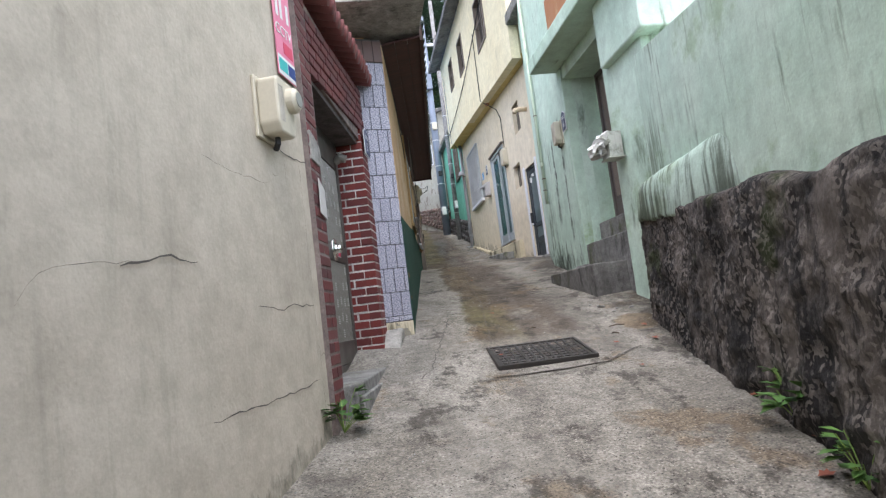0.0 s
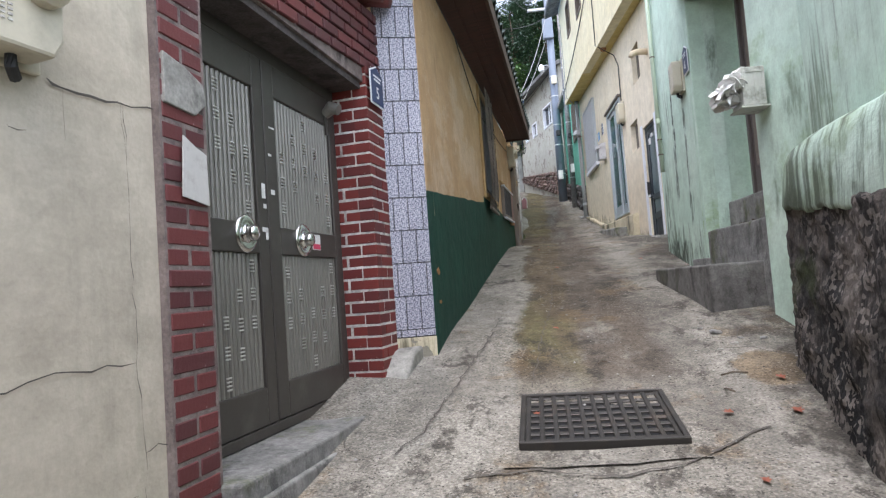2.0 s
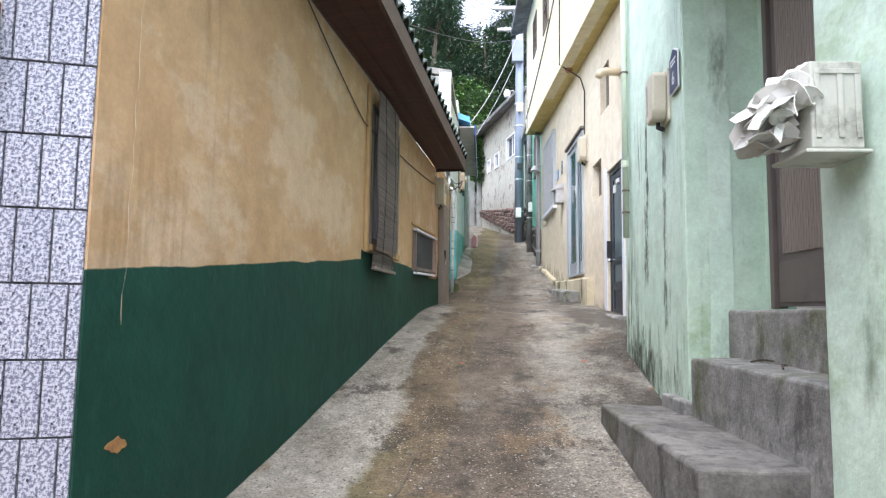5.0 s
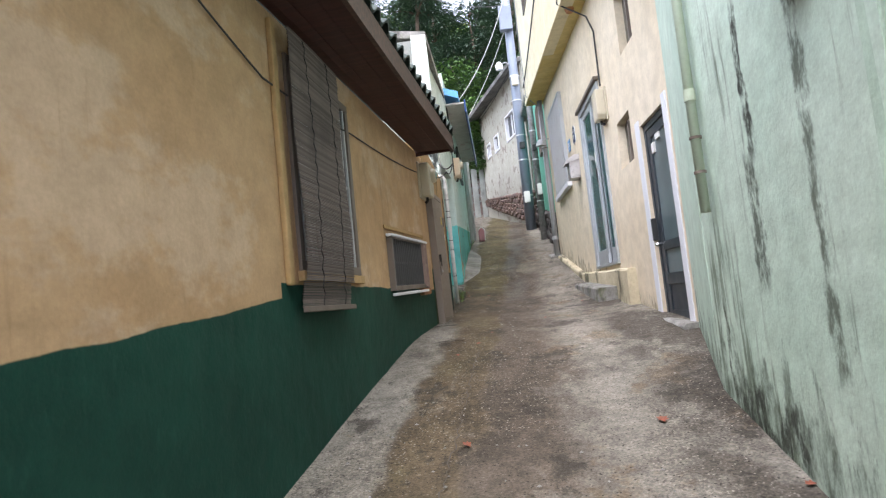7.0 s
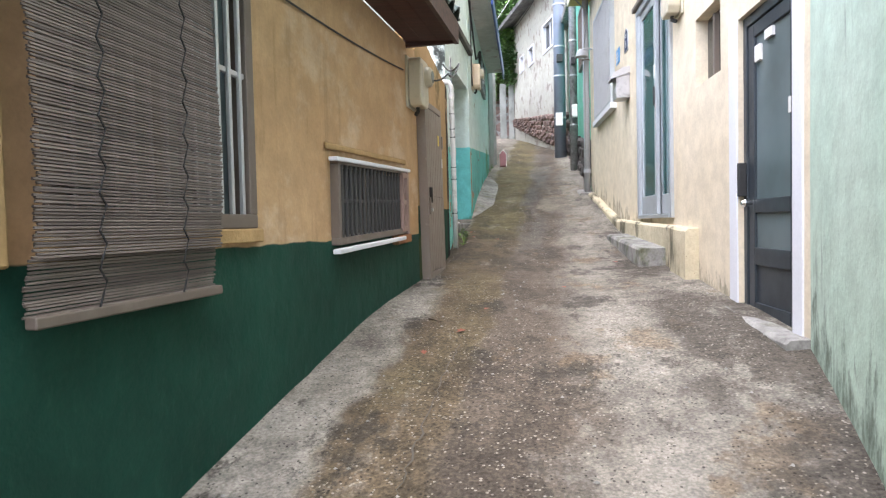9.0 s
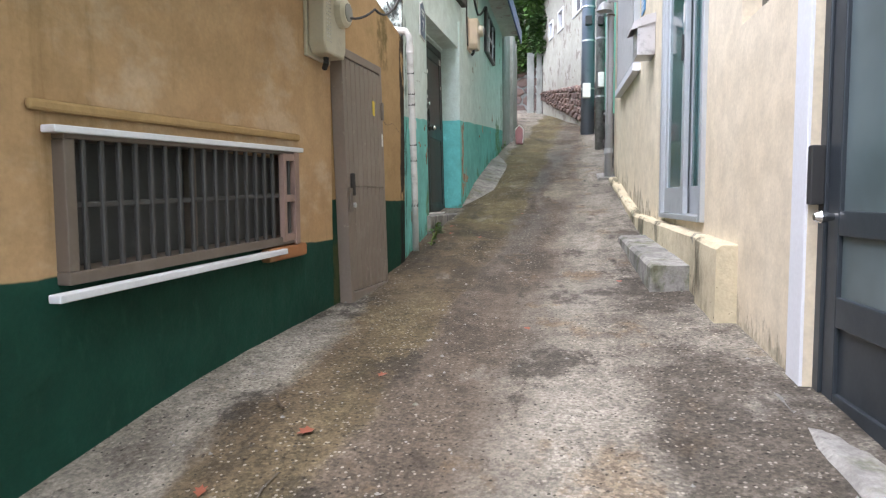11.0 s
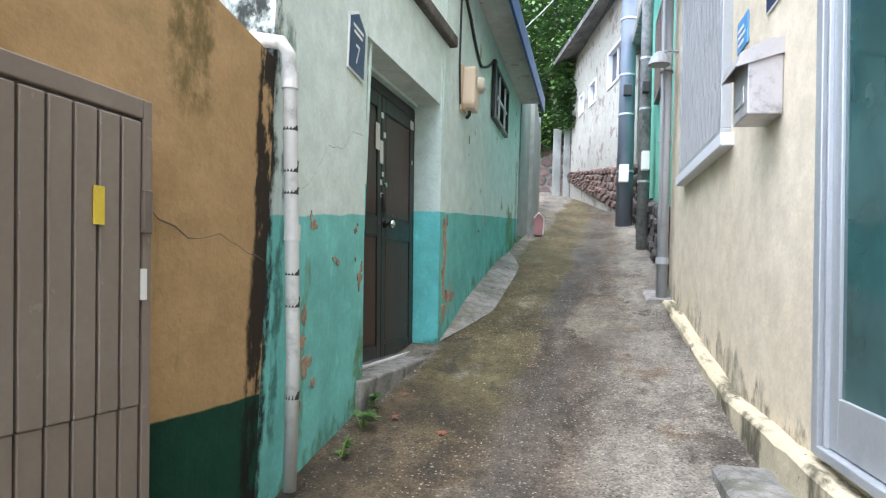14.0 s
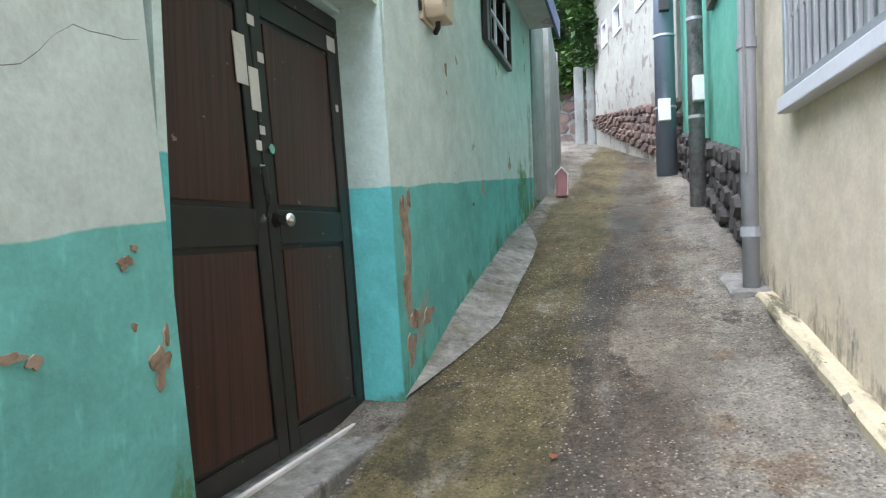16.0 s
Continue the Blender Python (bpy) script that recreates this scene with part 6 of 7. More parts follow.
# ---- recessed double door of the mint house ----
def double_door():
    w, h = 1.375, 1.80
    d = tagged(new("door_double_dark"), "closed dark brown double door with stickers in a mint wall", "door", "", "structure")
    d.matrix_basis = TD.at(15.865, 2.86, 0.02)
    for bm in (box(0, 0.04, 0, 0.07, 0, h - 0.052, 0.004), box(w - 0.04, w, 0, 0.07, 0, h - 0.052, 0.004)):
        part("jamb", bm, M_teal_door, d)
    part("frame_head", box(0, w, 0.0, 0.07, h - 0.05, h + 0.02, 0.004), M_teal_door, d)
    mid = 0.682
    for a, b in ((0.045, mid - 0.004), (mid + 0.004, w - 0.045)):
        leaf = part("door_leaf", box(a, b, 0.012, 0.05, 0.015, h - 0.055, 0.004), M_teal_door, d)
        for z0, z1 in ((0.12, 0.80), (0.97, h - 0.17)):
            part("veneer_panel", box(a + 0.085, b - 0.085, 0.004, 0.013, z0, z1, 0.003), M_veneer, leaf, "ribbed dark brown panel")
        rails = bmesh.new()
        for x0, x1, z0, z1 in ((a, a + 0.07, 0.015, h - 0.055), (b - 0.07, b, 0.015, h - 0.055), (a + 0.07, b - 0.07, 0.015, 0.10), (a + 0.07, b - 0.07, 0.82, 0.95), (a + 0.07, b - 0.07, h - 0.15, h - 0.055)):
            box(x0, x1, 0.0, 0.0115, z0, z1, 0.004, rails)
        part("leaf_frame", rails, M_teal_door, leaf)
    part("door_knob", tube([(mid + 0.05, 0.0, 0.91), (mid + 0.05, -0.03, 0.91), (mid + 0.05, -0.045, 0.91), (mid + 0.05, -0.07, 0.91), (mid + 0.05, -0.078, 0.91)], [0.03, 0.014, 0.026, 0.026, 0.008], 18), M_chrome, d, "round steel door knob", None, True)
    part("latch_bar", tube([(mid - 0.03, -0.022, 0.92), (mid - 0.03, -0.028, 1.0), (mid - 0.03, -0.022, 1.10)], 0.012, 8), M_teal_door, d)
    part("lock_cylinder", tube([(mid + 0.04, 0.0, 1.17), (mid + 0.04, -0.02, 1.17)], 0.018, 12), M_chrome, d)
    for x, z, ww, hh in ((mid - 0.11, 1.38, 0.065, 0.17), (mid - 0.035, 1.30, 0.055, 0.15), (mid + 0.0, 1.22, 0.03, 0.03), (mid - 0.03, 1.16, 0.03, 0.035), (mid - 0.015, 1.60, 0.04, 0.035), (mid + 0.03, 1.48, 0.035, 0.035), (w - 0.12, 1.66, 0.07, 0.06), (mid - 0.02, 1.08, 0.03, 0.03), (w - 0.085, 1.40, 0.02, 0.03)):
        part("sticker", box(x, x + ww, -0.004, -0.0005, z, z + hh), M_paper, d, "torn white sticker")
    part("side_handle", box(0.03, 0.055, -0.02, -0.002, 1.36, 1.60, 0.004), M_bar, d)
    return skew(d, -0.10, 0.0, 0.75)


double_door()
thr = bmesh.new()
box(-0.04, 1.48, -0.04, 0.25, 2.3, 2.855, 0.012, thr)
tagged(part("threshold_mint", thr, M_conc, None, "", TL.m()), "worn concrete door step with a white edge", "threshold", "", "structure")
part("white_edge", box(0.1, 1.40, 0.0, 0.02, 2.856, 2.875, 0.004), M_slab_white, bpy.data.objects["threshold_mint"], "white painted edge")
bpy.data.objects["white_edge"].matrix_basis = pose(0, 0.13, 0)
shelf = tagged(part("wall_lintel_ledge", box(-0.05, 1.52, -0.06, 0.16, 5.22, 5.31, 0.014), M_dark_render, None, "", TL.m()), "mouldy concrete ledge above the door", "ledge", "", "structure")
number_sign(T1.at(15.50, 4.60, -0.004), "7", "navy house number plate with the numeral 7 on the mint wall", 0.27, 0.33)
mw = barred_window("window_mint", T2, 19.45, 20.45, 5.2, 5.78, 0.04, 2, (M_teal_door, M_white_frame), "small dark window with a dark frame and pale bars in the mint wall", 0.05, M_pane_dark, 1, 0.022)
part("shutter", box(-0.13, -0.03, -0.05, -0.01, -0.02, 0.62, 0.006), M_teal_door, mw, "dark strip beside the window")
bf = bmesh.new()
box(0.0, 4.75, -0.36, -0.33, 5.93, 6.15, 0.006, bf)
tagged(part("trim_blue_fascia", bf, M_blue_roof, None, "", T2.m(0.1)), "deep blue painted fascia board under the roof", "fascia", "", "structure")
sfm = box(0.0, 4.75, -0.33, 0.0, 6.08, 6.11, 0.0)
tagged(part("trim_mint_soffit", sfm, M_slab_white, None, "", T2.m(0.1)), "pale soffit under the blue fascia", "soffit", "", "structure")


def cable(name, pts, r, label, sag=0.0, material=None):
    """A hanging or clipped cable through points."""
    out = []
    for a, b in zip(pts, pts[1:]):
        a, b = Vector(a), Vector(b)
        for k in range(9):
            t = k / 9
            out.append(a.lerp(b, t) - Vector((0, 0, sag * 4 * t * (1 - t))))
    out.append(Vector(pts[-1]))
    o = out[0].copy()
    ob = part(name, tube([p - o for p in out], r, 6), material or M_wire, None, label, pose(*o))
    return tagged(ob, label, "cable")


def on(line, y, z, into=-0.015):
    return tuple(line.at(y, z, into).translation)


cable("wall_cable", [on(T2, 17.4, 6.05), on(T2, 18.0, 5.75), on(T2, 18.6, 5.5), on(T2, 19.3, 5.78), on(T2, 19.5, 5.80)], 0.014, "black cable pinned along the mint wall", 0.03)
cable("wall_cable", [on(T2, 17.60, 6.1), on(T2, 17.62, 5.2), on(T2, 17.7, 4.88)], 0.009, "thin black cable dropping to the meter", 0)
cable("wall_cable", [on(LT, 7.9, 4.17), on(LT, 9.3, 3.78), on(LT, 10.7, 3.85), on(LT, 12.9, 4.0)], 0.005, "thin dark cable sagging along the tan wall", 0.02)
cable("meter_wire", [on(LY, 13.1, 4.02, -0.1), (1.55, 13.3, 4.05), (1.62, 13.6, 4.2), (1.45, 14.0, 4.3)], 0.007, "black meter wire looping from the eave", 0.06)


# ---- recessed green gate ----
def green_door():
    d = tagged(new("door_green_gate"), "tall brown ribbed metal door set back from the lane", "door", "", "structure")
    d.matrix_basis = Line((3.28, 7.85), (3.28, 6.66)).m(0.0, 2.345, -0.012)
    w, h = 1.19, 1.90
    fr = box(0, 0.045, -0.01, 0.06, 0, h, 0.004)
    box(w - 0.045, w, -0.01, 0.06, 0, h, 0.004, fr)
    box(0.045, w - 0.045, -0.01, 0.06, h - 0.05, h, 0.004, fr)
    part("door_frame", fr, M_door_brown_dark, d)
    for a, b in ((0.05, 0.60), (0.605, w - 0.05)):
        leaf = part("door_leaf", box(a, b, 0.012, 0.045, 0.01, h - 0.055, 0.004), M_door_brown_dark, d)
        rib = bmesh.new()
        x = a + 0.07
        while x < b - 0.08:
            box(x, x + 0.014, 0.0, 0.0115, 0.28, h - 0.12, 0.003, rib, 1)
            x += 0.024
        part("ribbed_panel", rib, M_door_brown, leaf)
        part("bottom_rail", box(a + 0.02, b - 0.02, 0.004, 0.0115, 0.03, 0.24, 0.003), M_door_brown_dark, leaf)
    return d


green_door()
for nm, x0, x1, y0, y1, z0, z1, lab in (("step_low", 2.44, 2.86, 6.70, 8.28, 1.1, 1.77, "low rough concrete door step"), ("step_high", 2.83, 3.30, 6.505, 7.87, 1.3, 2.08, "upper concrete door step with dry litter"), ("step_sill", 3.06, 3.32, 6.505, 7.93, 1.5, 2.335, "concrete sill below the door")):
    bm = box(x0, x1, y0, y1, z0, z1, 0.018, None, 3)
    bmesh.ops.subdivide_edges(bm, edges=[e for e in bm.edges if e.calc_length() > 0.25], cuts=6, use_grid_fill=True)
    for v in bm.verts:
        v.co += Vector((noise.noise(v.co * 5), noise.noise(v.co * 5 + Vector((9, 0, 0))), noise.noise(v.co * 5 + Vector((0, 9, 0))))) * 0.008
    # the low step takes a darker concrete than the upper two
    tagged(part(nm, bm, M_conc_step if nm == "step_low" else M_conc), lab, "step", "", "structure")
tagged(part("step_stub", box(2.80, 2.98, 7.9, 8.28, 1.6, 1.84, 0.012), M_conc), "small concrete stub beside the step", "step", "", "structure")
number_sign(RH.at(8.06, 3.74, -0.012), "6", "navy house number plate with the numeral 6 on the green wall", 0.2, 0.27)


def stuffed_mailbox():
    m = pose(2.775, 6.30, 2.79, 0, 0, -90)
    t = thing("stuffed_mailbox", m, "rusty white tin mailbox overflowing with old newspapers", "mailbox")
    w, h, dp = 0.20, 0.26, 0.17
    part("tin_body", box(-w / 2, w / 2, -dp, -0.02, 0, h, 0.006), M_mail, t)
    part("base_board", box(-w / 2 - 0.005, w / 2 + 0.005, -dp - 0.02, 0.0, -0.013, -0.001, 0.004), M_mail, t)
    rim = box(w / 2 + 0.001, w / 2 + 0.006, -dp + 0.01, -0.03, h - 0.04, h - 0.025, 0.002)
    for yy in (-dp + 0.01, -0.095, -0.045):
        box(w / 2 + 0.001, w / 2 + 0.006, yy, yy + 0.016, 0.03, h - 0.04, 0.002, rim)
    part("embossed_rib", rim, M_mail, t)
    rr = random.Random(2)
    for k in range(11):
        a = bmesh.new()
        n = 9
        ln, wd = rr.uniform(0.09, 0.17), rr.uniform(0.07, 0.13)
        droop = rr.uniform(-0.3, 2.6) if k < 8 else rr.uniform(2.6, 4.0)
        rows = []
        for i in range(n):
            u = i / (n - 1)
            rows.append([a.verts.new(((v - 0.5) * wd + 0.018 * math.sin(6 * u + k), -u * ln - 0.012 * math.sin(8 * v + k), 0.035 * math.sin(u * 5.2 + k * 1.3 + 3 * v) - droop * 0.05 * u * u)) for v in (0, 0.25, 0.5, 0.75, 1)])
        for r0, r1 in zip(rows, rows[1:]):
            for j in range(4):
                a.faces.new((r0[j], r0[j + 1], r1[j + 1], r1[j]))
        ob = part("newspaper", a, M_paper if k % 4 else M_paper_print, t, "crumpled old newspaper", pose(rr.uniform(-0.05, 0.05), -dp + 0.02 + rr.uniform(-0.01, 0.02), 0.07 + 0.018 * k, rr.uniform(-25, 25), rr.uniform(-30, 30), rr.uniform(-30, 30)))
        ob.modifiers.new("solid", "SOLIDIFY").thickness = 0.003
    return t


stuffed_mailbox()
tagged(part("roof_rust_sheet", box(2.75, 2.80, 6.2, 7.9, 4.6, 5.3, 0.004), M_rust), "rusty sheet panel above the canopy", "panel", "", "structure")


# ---- fittings of the cream house ----
def blue_door():
    d = tagged(new("door_blue_grey"), "narrow dark blue-grey glazed metal door with a white surround", "door", "", "structure")
    a = RC.s(12.15)
    d.matrix_basis = RC.m(a, 2.27, 0)
    w, h = 0.75, 1.75
    tr = box(-0.13, -0.002, -0.012, 0.06, -0.02, h + 0.06, 0.004)
    box(w + 0.002, w + 0.11, -0.012, 0.06, -0.05, h + 0.06, 0.004, tr)
    part("surround", tr, M_white_frame, d, "white painted surround")
    fr = box(0.0, 0.05, 0.03, 0.10, 0, h, 0.004)
    box(w - 0.05, w, 0.03, 0.10, 0, h, 0.004, fr)
    box(0.05, w - 0.05, 0.03, 0.10, h - 0.06, h, 0.004, fr)
    part("door_frame", fr, M_alu_dark, d)
    leaf = part("door_leaf", box(0.055, 0.14, 0.04, 0.08, 0.01, h - 0.065, 0.004), M_alu_dark, d)
    lv = box(w - 0.14, w - 0.055, 0.04, 0.08, 0.01, h - 0.065, 0.004)
    for z0, z1 in ((0.01, 0.08), (0.30, 0.40), (0.60, 0.68), (h - 0.14, h - 0.065)):
        box(0.14, w - 0.14, 0.04, 0.08, z0, z1, 0.004, lv)
    part("leaf_frame", lv, M_alu_dark, leaf)
    part("kick_panel", box(0.14, w - 0.14, 0.055, 0.065, 0.08, 0.30), M_alu_dark, leaf)
    part("pane", box(0.14, w - 0.14, 0.055, 0.062, 0.40, 0.60), M_pane_grey, leaf)
    part("pane", box(0.14, w - 0.14, 0.055, 0.062, 0.68, h - 0.14), M_pane_grey, leaf)
    part("lock_case", box(0.015, 0.05, -0.015, 0.03, 0.70, 0.90, 0.005), M_tape, d, "black lock case")
    part("door_knob", tube([(0.10, 0.04, 0.66), (0.10, 0.0, 0.66), (0.10, -0.02, 0.66)], [0.012, 0.022, 0.012], 12), M_chrome, d)
    for x, z, ww, hh in ((0.16, 1.46, 0.07, 0.09), (0.30, 1.55, 0.10, 0.05), (0.60, 1.10, 0.03, 0.08)):
        part("sticker", box(x, x + ww, 0.036, 0.039 if z < 1.3 else 0.0545, z, z + hh), M_paper, d, "torn sticker")
    return d


blue_door()


def sliding_door():
    d = tagged(new("door_sliding"), "blue-grey aluminium sliding door with green-tinted glass", "door", "", "structure")
    a = RC.s(15.0)
    d.matrix_basis = RC.m(a, 2.86, 0)
    w, h = 1.37, 2.12
    part("jamb", box(0.0, 0.06, -0.03, 0.12, 0, h, 0.004), M_alu, d)
    part("jamb", box(w - 0.05, w, -0.03, 0.12, 0, h, 0.004), M_alu, d)
    part("frame_head", box(0.06, w - 0.05, -0.03, 0.12, h - 0.06, h, 0.004), M_alu, d)
    part("frame_sill", box(0.06, w - 0.05, -0.035, 0.12, 0, 0.035, 0.004), M_alu, d)
    part("guide_rail", box(0.085, 0.10, -0.02, 0.10, 0.035, h - 0.06, 0.003), M_alu, d)
    for k, (x0, x1, y0) in enumerate(((0.10, 0.76, -0.005), (0.66, w - 0.055, 0.045))):
        leaf = part("sash", box(x0, x0 + 0.075, y0, y0 + 0.035, 0.04, h - 0.065, 0.004), M_alu, d)
        lv = box(x1 - 0.075, x1, y0, y0 + 0.035, 0.04, h - 0.065, 0.004)
        box(x0 + 0.075, x1 - 0.075, y0, y0 + 0.035, 0.04, 0.22, 0.004, lv)
        box(x0 + 0.075, x1 - 0.075, y0, y0 + 0.035, h - 0.14, h - 0.065, 0.004, lv)
        part("sash_rail", lv, M_alu, leaf)
        part("pane", box(x0 + 0.07, x1 - 0.07, y0 + 0.012, y0 + 0.02, 0.21, h - 0.13), M_pane, leaf)
    part("door_handle", box(0.70, 0.725, -0.02, -0.006, 1.05, 1.22, 0.004), M_tape, d, "black pull")
    part("sticker", box(0.69, 0.73, -0.008, -0.0055, 1.30, 1.42), M_paper, d)
    part("head_cover", box(-0.04, w + 0.04, -0.06, 0.0, h + 0.005, h + 0.05, 0.006), M_bar_brown, d, "dark strip over the door")
    return d


sliding_door()
rb = barred_window("window_grille", RC, 16.45, 17.95, 4.34, 5.80, 0.035, 15, (M_alu, M_bar), "large window behind a pale metal grille with a white sill", 0.06, M_pane_grey, 3, 0.02)
part("window_sill", box(-0.08, 1.58, -0.075, 0.02, -0.085, -0.008, 0.006), M_white_frame, rb)
for y0, y1, z0, z1 in ((12.46, 13.0, 3.80, 4.28), (12.0, 12.5, 4.83, 5.40)):
    w = barred_window("window_small", RC, y0, y1, z0, z1, 0.035, 0, (M_bar_brown, M_bar_brown), "small dark window deep in the cream wall", -0.09, M_pane_dark, 0)
for y0, y1, z0, z1 in ((12.6, 13.5, 7.0, 8.1), (15.2, 15.9, 7.4, 8.3), (16.9, 17.5, 7.6, 8.4)):
    barred_window("window_upper", RU, y0, y1, z0, z1, 0.05, 0, (M_bar_brown, M_bar_brown), "dark upper-storey window with a brown frame", 0.02, M_pane_dark, 1, 0.02)
for y0, y1, z0, z1 in ((25.4, 26.4, 7.5, 8.3), (27.35, 27.95, 7.55, 8.1), (28.5, 28.95, 7.6, 8.1)):
    barred_window("window_far", FH, y0, y1, z0, z1, 0.05, 0, (M_white_frame, M_bar), "window with a pale frame in the white house", 0.03, M_pane_dark, 0)
barred_window("window_sea_green", RF, 20.4, 21.2, 5.8, 6.9, 0.05, 4, (M_bar_brown, M_bar_brown), "brown-framed window in the sea-green wall", 0.06, M_pane_dark, 1)


def cream_mailbox():
    t = thing("wall_mailbox", RC.at(15.60, 4.21), "scratched tin mailbox with a sloping lid on the cream wall", "mailbox")
    w, h, dp = 0.26, 0.34, 0.15
    part("tin_body", prism([(-w / 2, 0.0), (w / 2, 0.0), (w / 2, h * 0.8), (-w / 2, h * 0.8)], -dp, -0.002, 0.006), M_mail_steel, t)
    lid = bmesh.new()
    pts = [(-dp - 0.05, h * 0.62), (-dp - 0.03, h * 0.80), (-dp * 0.5, h * 0.97), (0.0, h)]
    v0 = [lid.verts.new((-w / 2 - 0.015, y, z)) for y, z in pts]
    v1 = [lid.verts.new((w / 2 + 0.015, y, z)) for y, z in pts]
    c0, c1 = lid.verts.new((-w / 2 - 0.015, 0, h * 0.8)), lid.verts.new((w / 2 + 0.015, 0, h * 0.8))
    for i in range(3):
        lid.faces.new((v0[i], v0[i + 1], v1[i + 1], v1[i]))
    lid.faces.new(v0 + [c0])
    lid.faces.new((v1 + [c1])[::-1])
    lid_ob = part("lid", lid, M_mail_steel, t)
    lid_ob.modifiers.new("solid", "SOLIDIFY").thickness = 0.006
    part("slot_plate", box(-w * 0.3, w * 0.3, -dp - 0.006, -dp - 0.001, h * 0.18, h * 0.42, 0.002), M_bar, t)
    return t


cream_mailbox()
bl = thing("address_plate", RC.at(16.18, 4.80, -0.003), "small bright blue address plate on the cream wall", "sign")
part("plate", box(-0.11, 0.11, -0.008, 0, -0.05, 0.13, 0.002), M_sky_roof, bl)
for k, z in enumerate((0.06, 0.02, -0.02)):
    part("lettering_bar", box(-0.085, 0.04 + 0.03 * (k % 2), -0.0105, -0.0085, z, z + 0.02), M_sign_edge, bl)
number_sign(RC.at(15.62, 4.88, -0.004), "8", "navy house number plate with the numeral 8 on the cream wall", 0.2, 0.26)

# steps, block and kerb at the foot of the cream house


def rough_box(x0, x1, y0, y1, za, zb, z0, material, name, label, cat, amp=0.010):
    """A cast block whose top climbs from za at y0 to zb at y1."""
    bm = bmesh.new()
    n = max(2, int((y1 - y0) / 0.12))
    rings = []
    for i in range(n + 1):
        y = y0 + (y1 - y0) * i / n
        zt = za + (zb - za) * i / n
        r = 0.02
        rings.append([bm.verts.new(Vector(p) + Vector((noise.noise(Vector(p) * 6), 0, noise.noise(Vector(p) * 6 + Vector((5, 5, 5))))) * amp) for p in ((x0, y, z0), (x0, y, zt - 0.12), (x0, y, zt - r), (x0 + r, y, zt), ((x0 + x1) / 2, y, zt), (x1, y, zt), (x1, y, z0))])
    for a, b in zip(rings, rings[1:]):
        for k in range(6):
            bm.faces.new((a[k], a[k + 1], b[k + 1], b[k]))
    bm.faces.new(rings[0][::-1])
    bm.faces.new(rings[-1])
    bmesh.ops.recalc_face_normals(bm, faces=bm.faces[:])
    return tagged(part(name, bm, material), label, cat, "", "structure")


rough_box(3.10, 3.36, 13.66, 15.32, 2.61, 2.70, 2.0, M_conc, "step_sliding_door", "long low concrete step below the sliding door", "step")
rough_box(3.29, 3.40, 12.96, 13.40, 2.775, 2.79, 2.0, M_cream_block, "block_cream", "chipped cream-painted block at the wall foot", "block")
rough_box(3.32, 3.42, 13.41, 16.1, 2.79, 2.86, 2.0, M_cream_block, "kerb_cream_near", "cream-painted plinth below the sliding door", "kerb")
rough_box(3.32, 3.43, 16.1, 18.5, 2.86, 3.30, 2.3, M_cream_block, "kerb_cream", "flaking cream kerb along the wall foot", "kerb", 0.014)
rough_box(3.20, 3.55, 18.5, 19.0, 3.30, 3.38, 2.6, M_conc, "kerb_corner", "broken concrete at the house corner", "kerb", 0.02)
rough_box(3.25, 3.37, 11.2, 12.3, 2.27, 2.33, 1.8, M_conc, "threshold_blue_door", "rough concrete threshold of the blue-grey door", "threshold", 0.012)

# lamp and wires on the overhang
lamp = thing("soffit_bracket", pose(3.22, 13.9, 6.0), "small rusty fitting under the overhang", "fitting")
part("base", tube([(0, 0, 0.03), (0, 0, -0.01), (0, 0, -0.05)], [0.05, 0.06, 0.04], 12), M_rust, lamp)
cable("wall_cable", [(3.07, 13.8, 7.6), (3.07, 13.85, 6.05), (3.34, 13.6, 5.75), (3.37, 13.45, 5.5), (3.36, 13.42, 4.85)], 0.010, "black cable from the upper storey to the meter", 0)
cable("wall_cable", [(3.07, 18.8, 6.7), (3.07, 15.5, 7.1), (3.07, 11.0, 8.3)], 0.012, "black cable slung along the upper storey", 0.05)
cable("wall_cable", [(3.06, 18.5, 8.4), (3.06, 18.4, 6.4), (3.30, 18.55, 6.2), (3.30, 18.56, 4.0)], 0.010, "grey cable at the house corner", 0, M_wire_grey)
cone = thing("corner_lamp", pose(3.24, 18.45, 5.42), "small dark cone-shaped outdoor lamp at the house corner", "lamp")
part("shade", tube([(0, 0, 0.12), (0, 0, 0.08), (0, 0, 0.0)], [0.03, 0.07, 0.10], 14), M_pipe_grey, cone)
part("arm", tube([(0, 0, 0.1), (0.08, 0.02, 0.14), (0.17, 0.02, 0.12)], 0.012, 8), M_pipe_grey, cone)


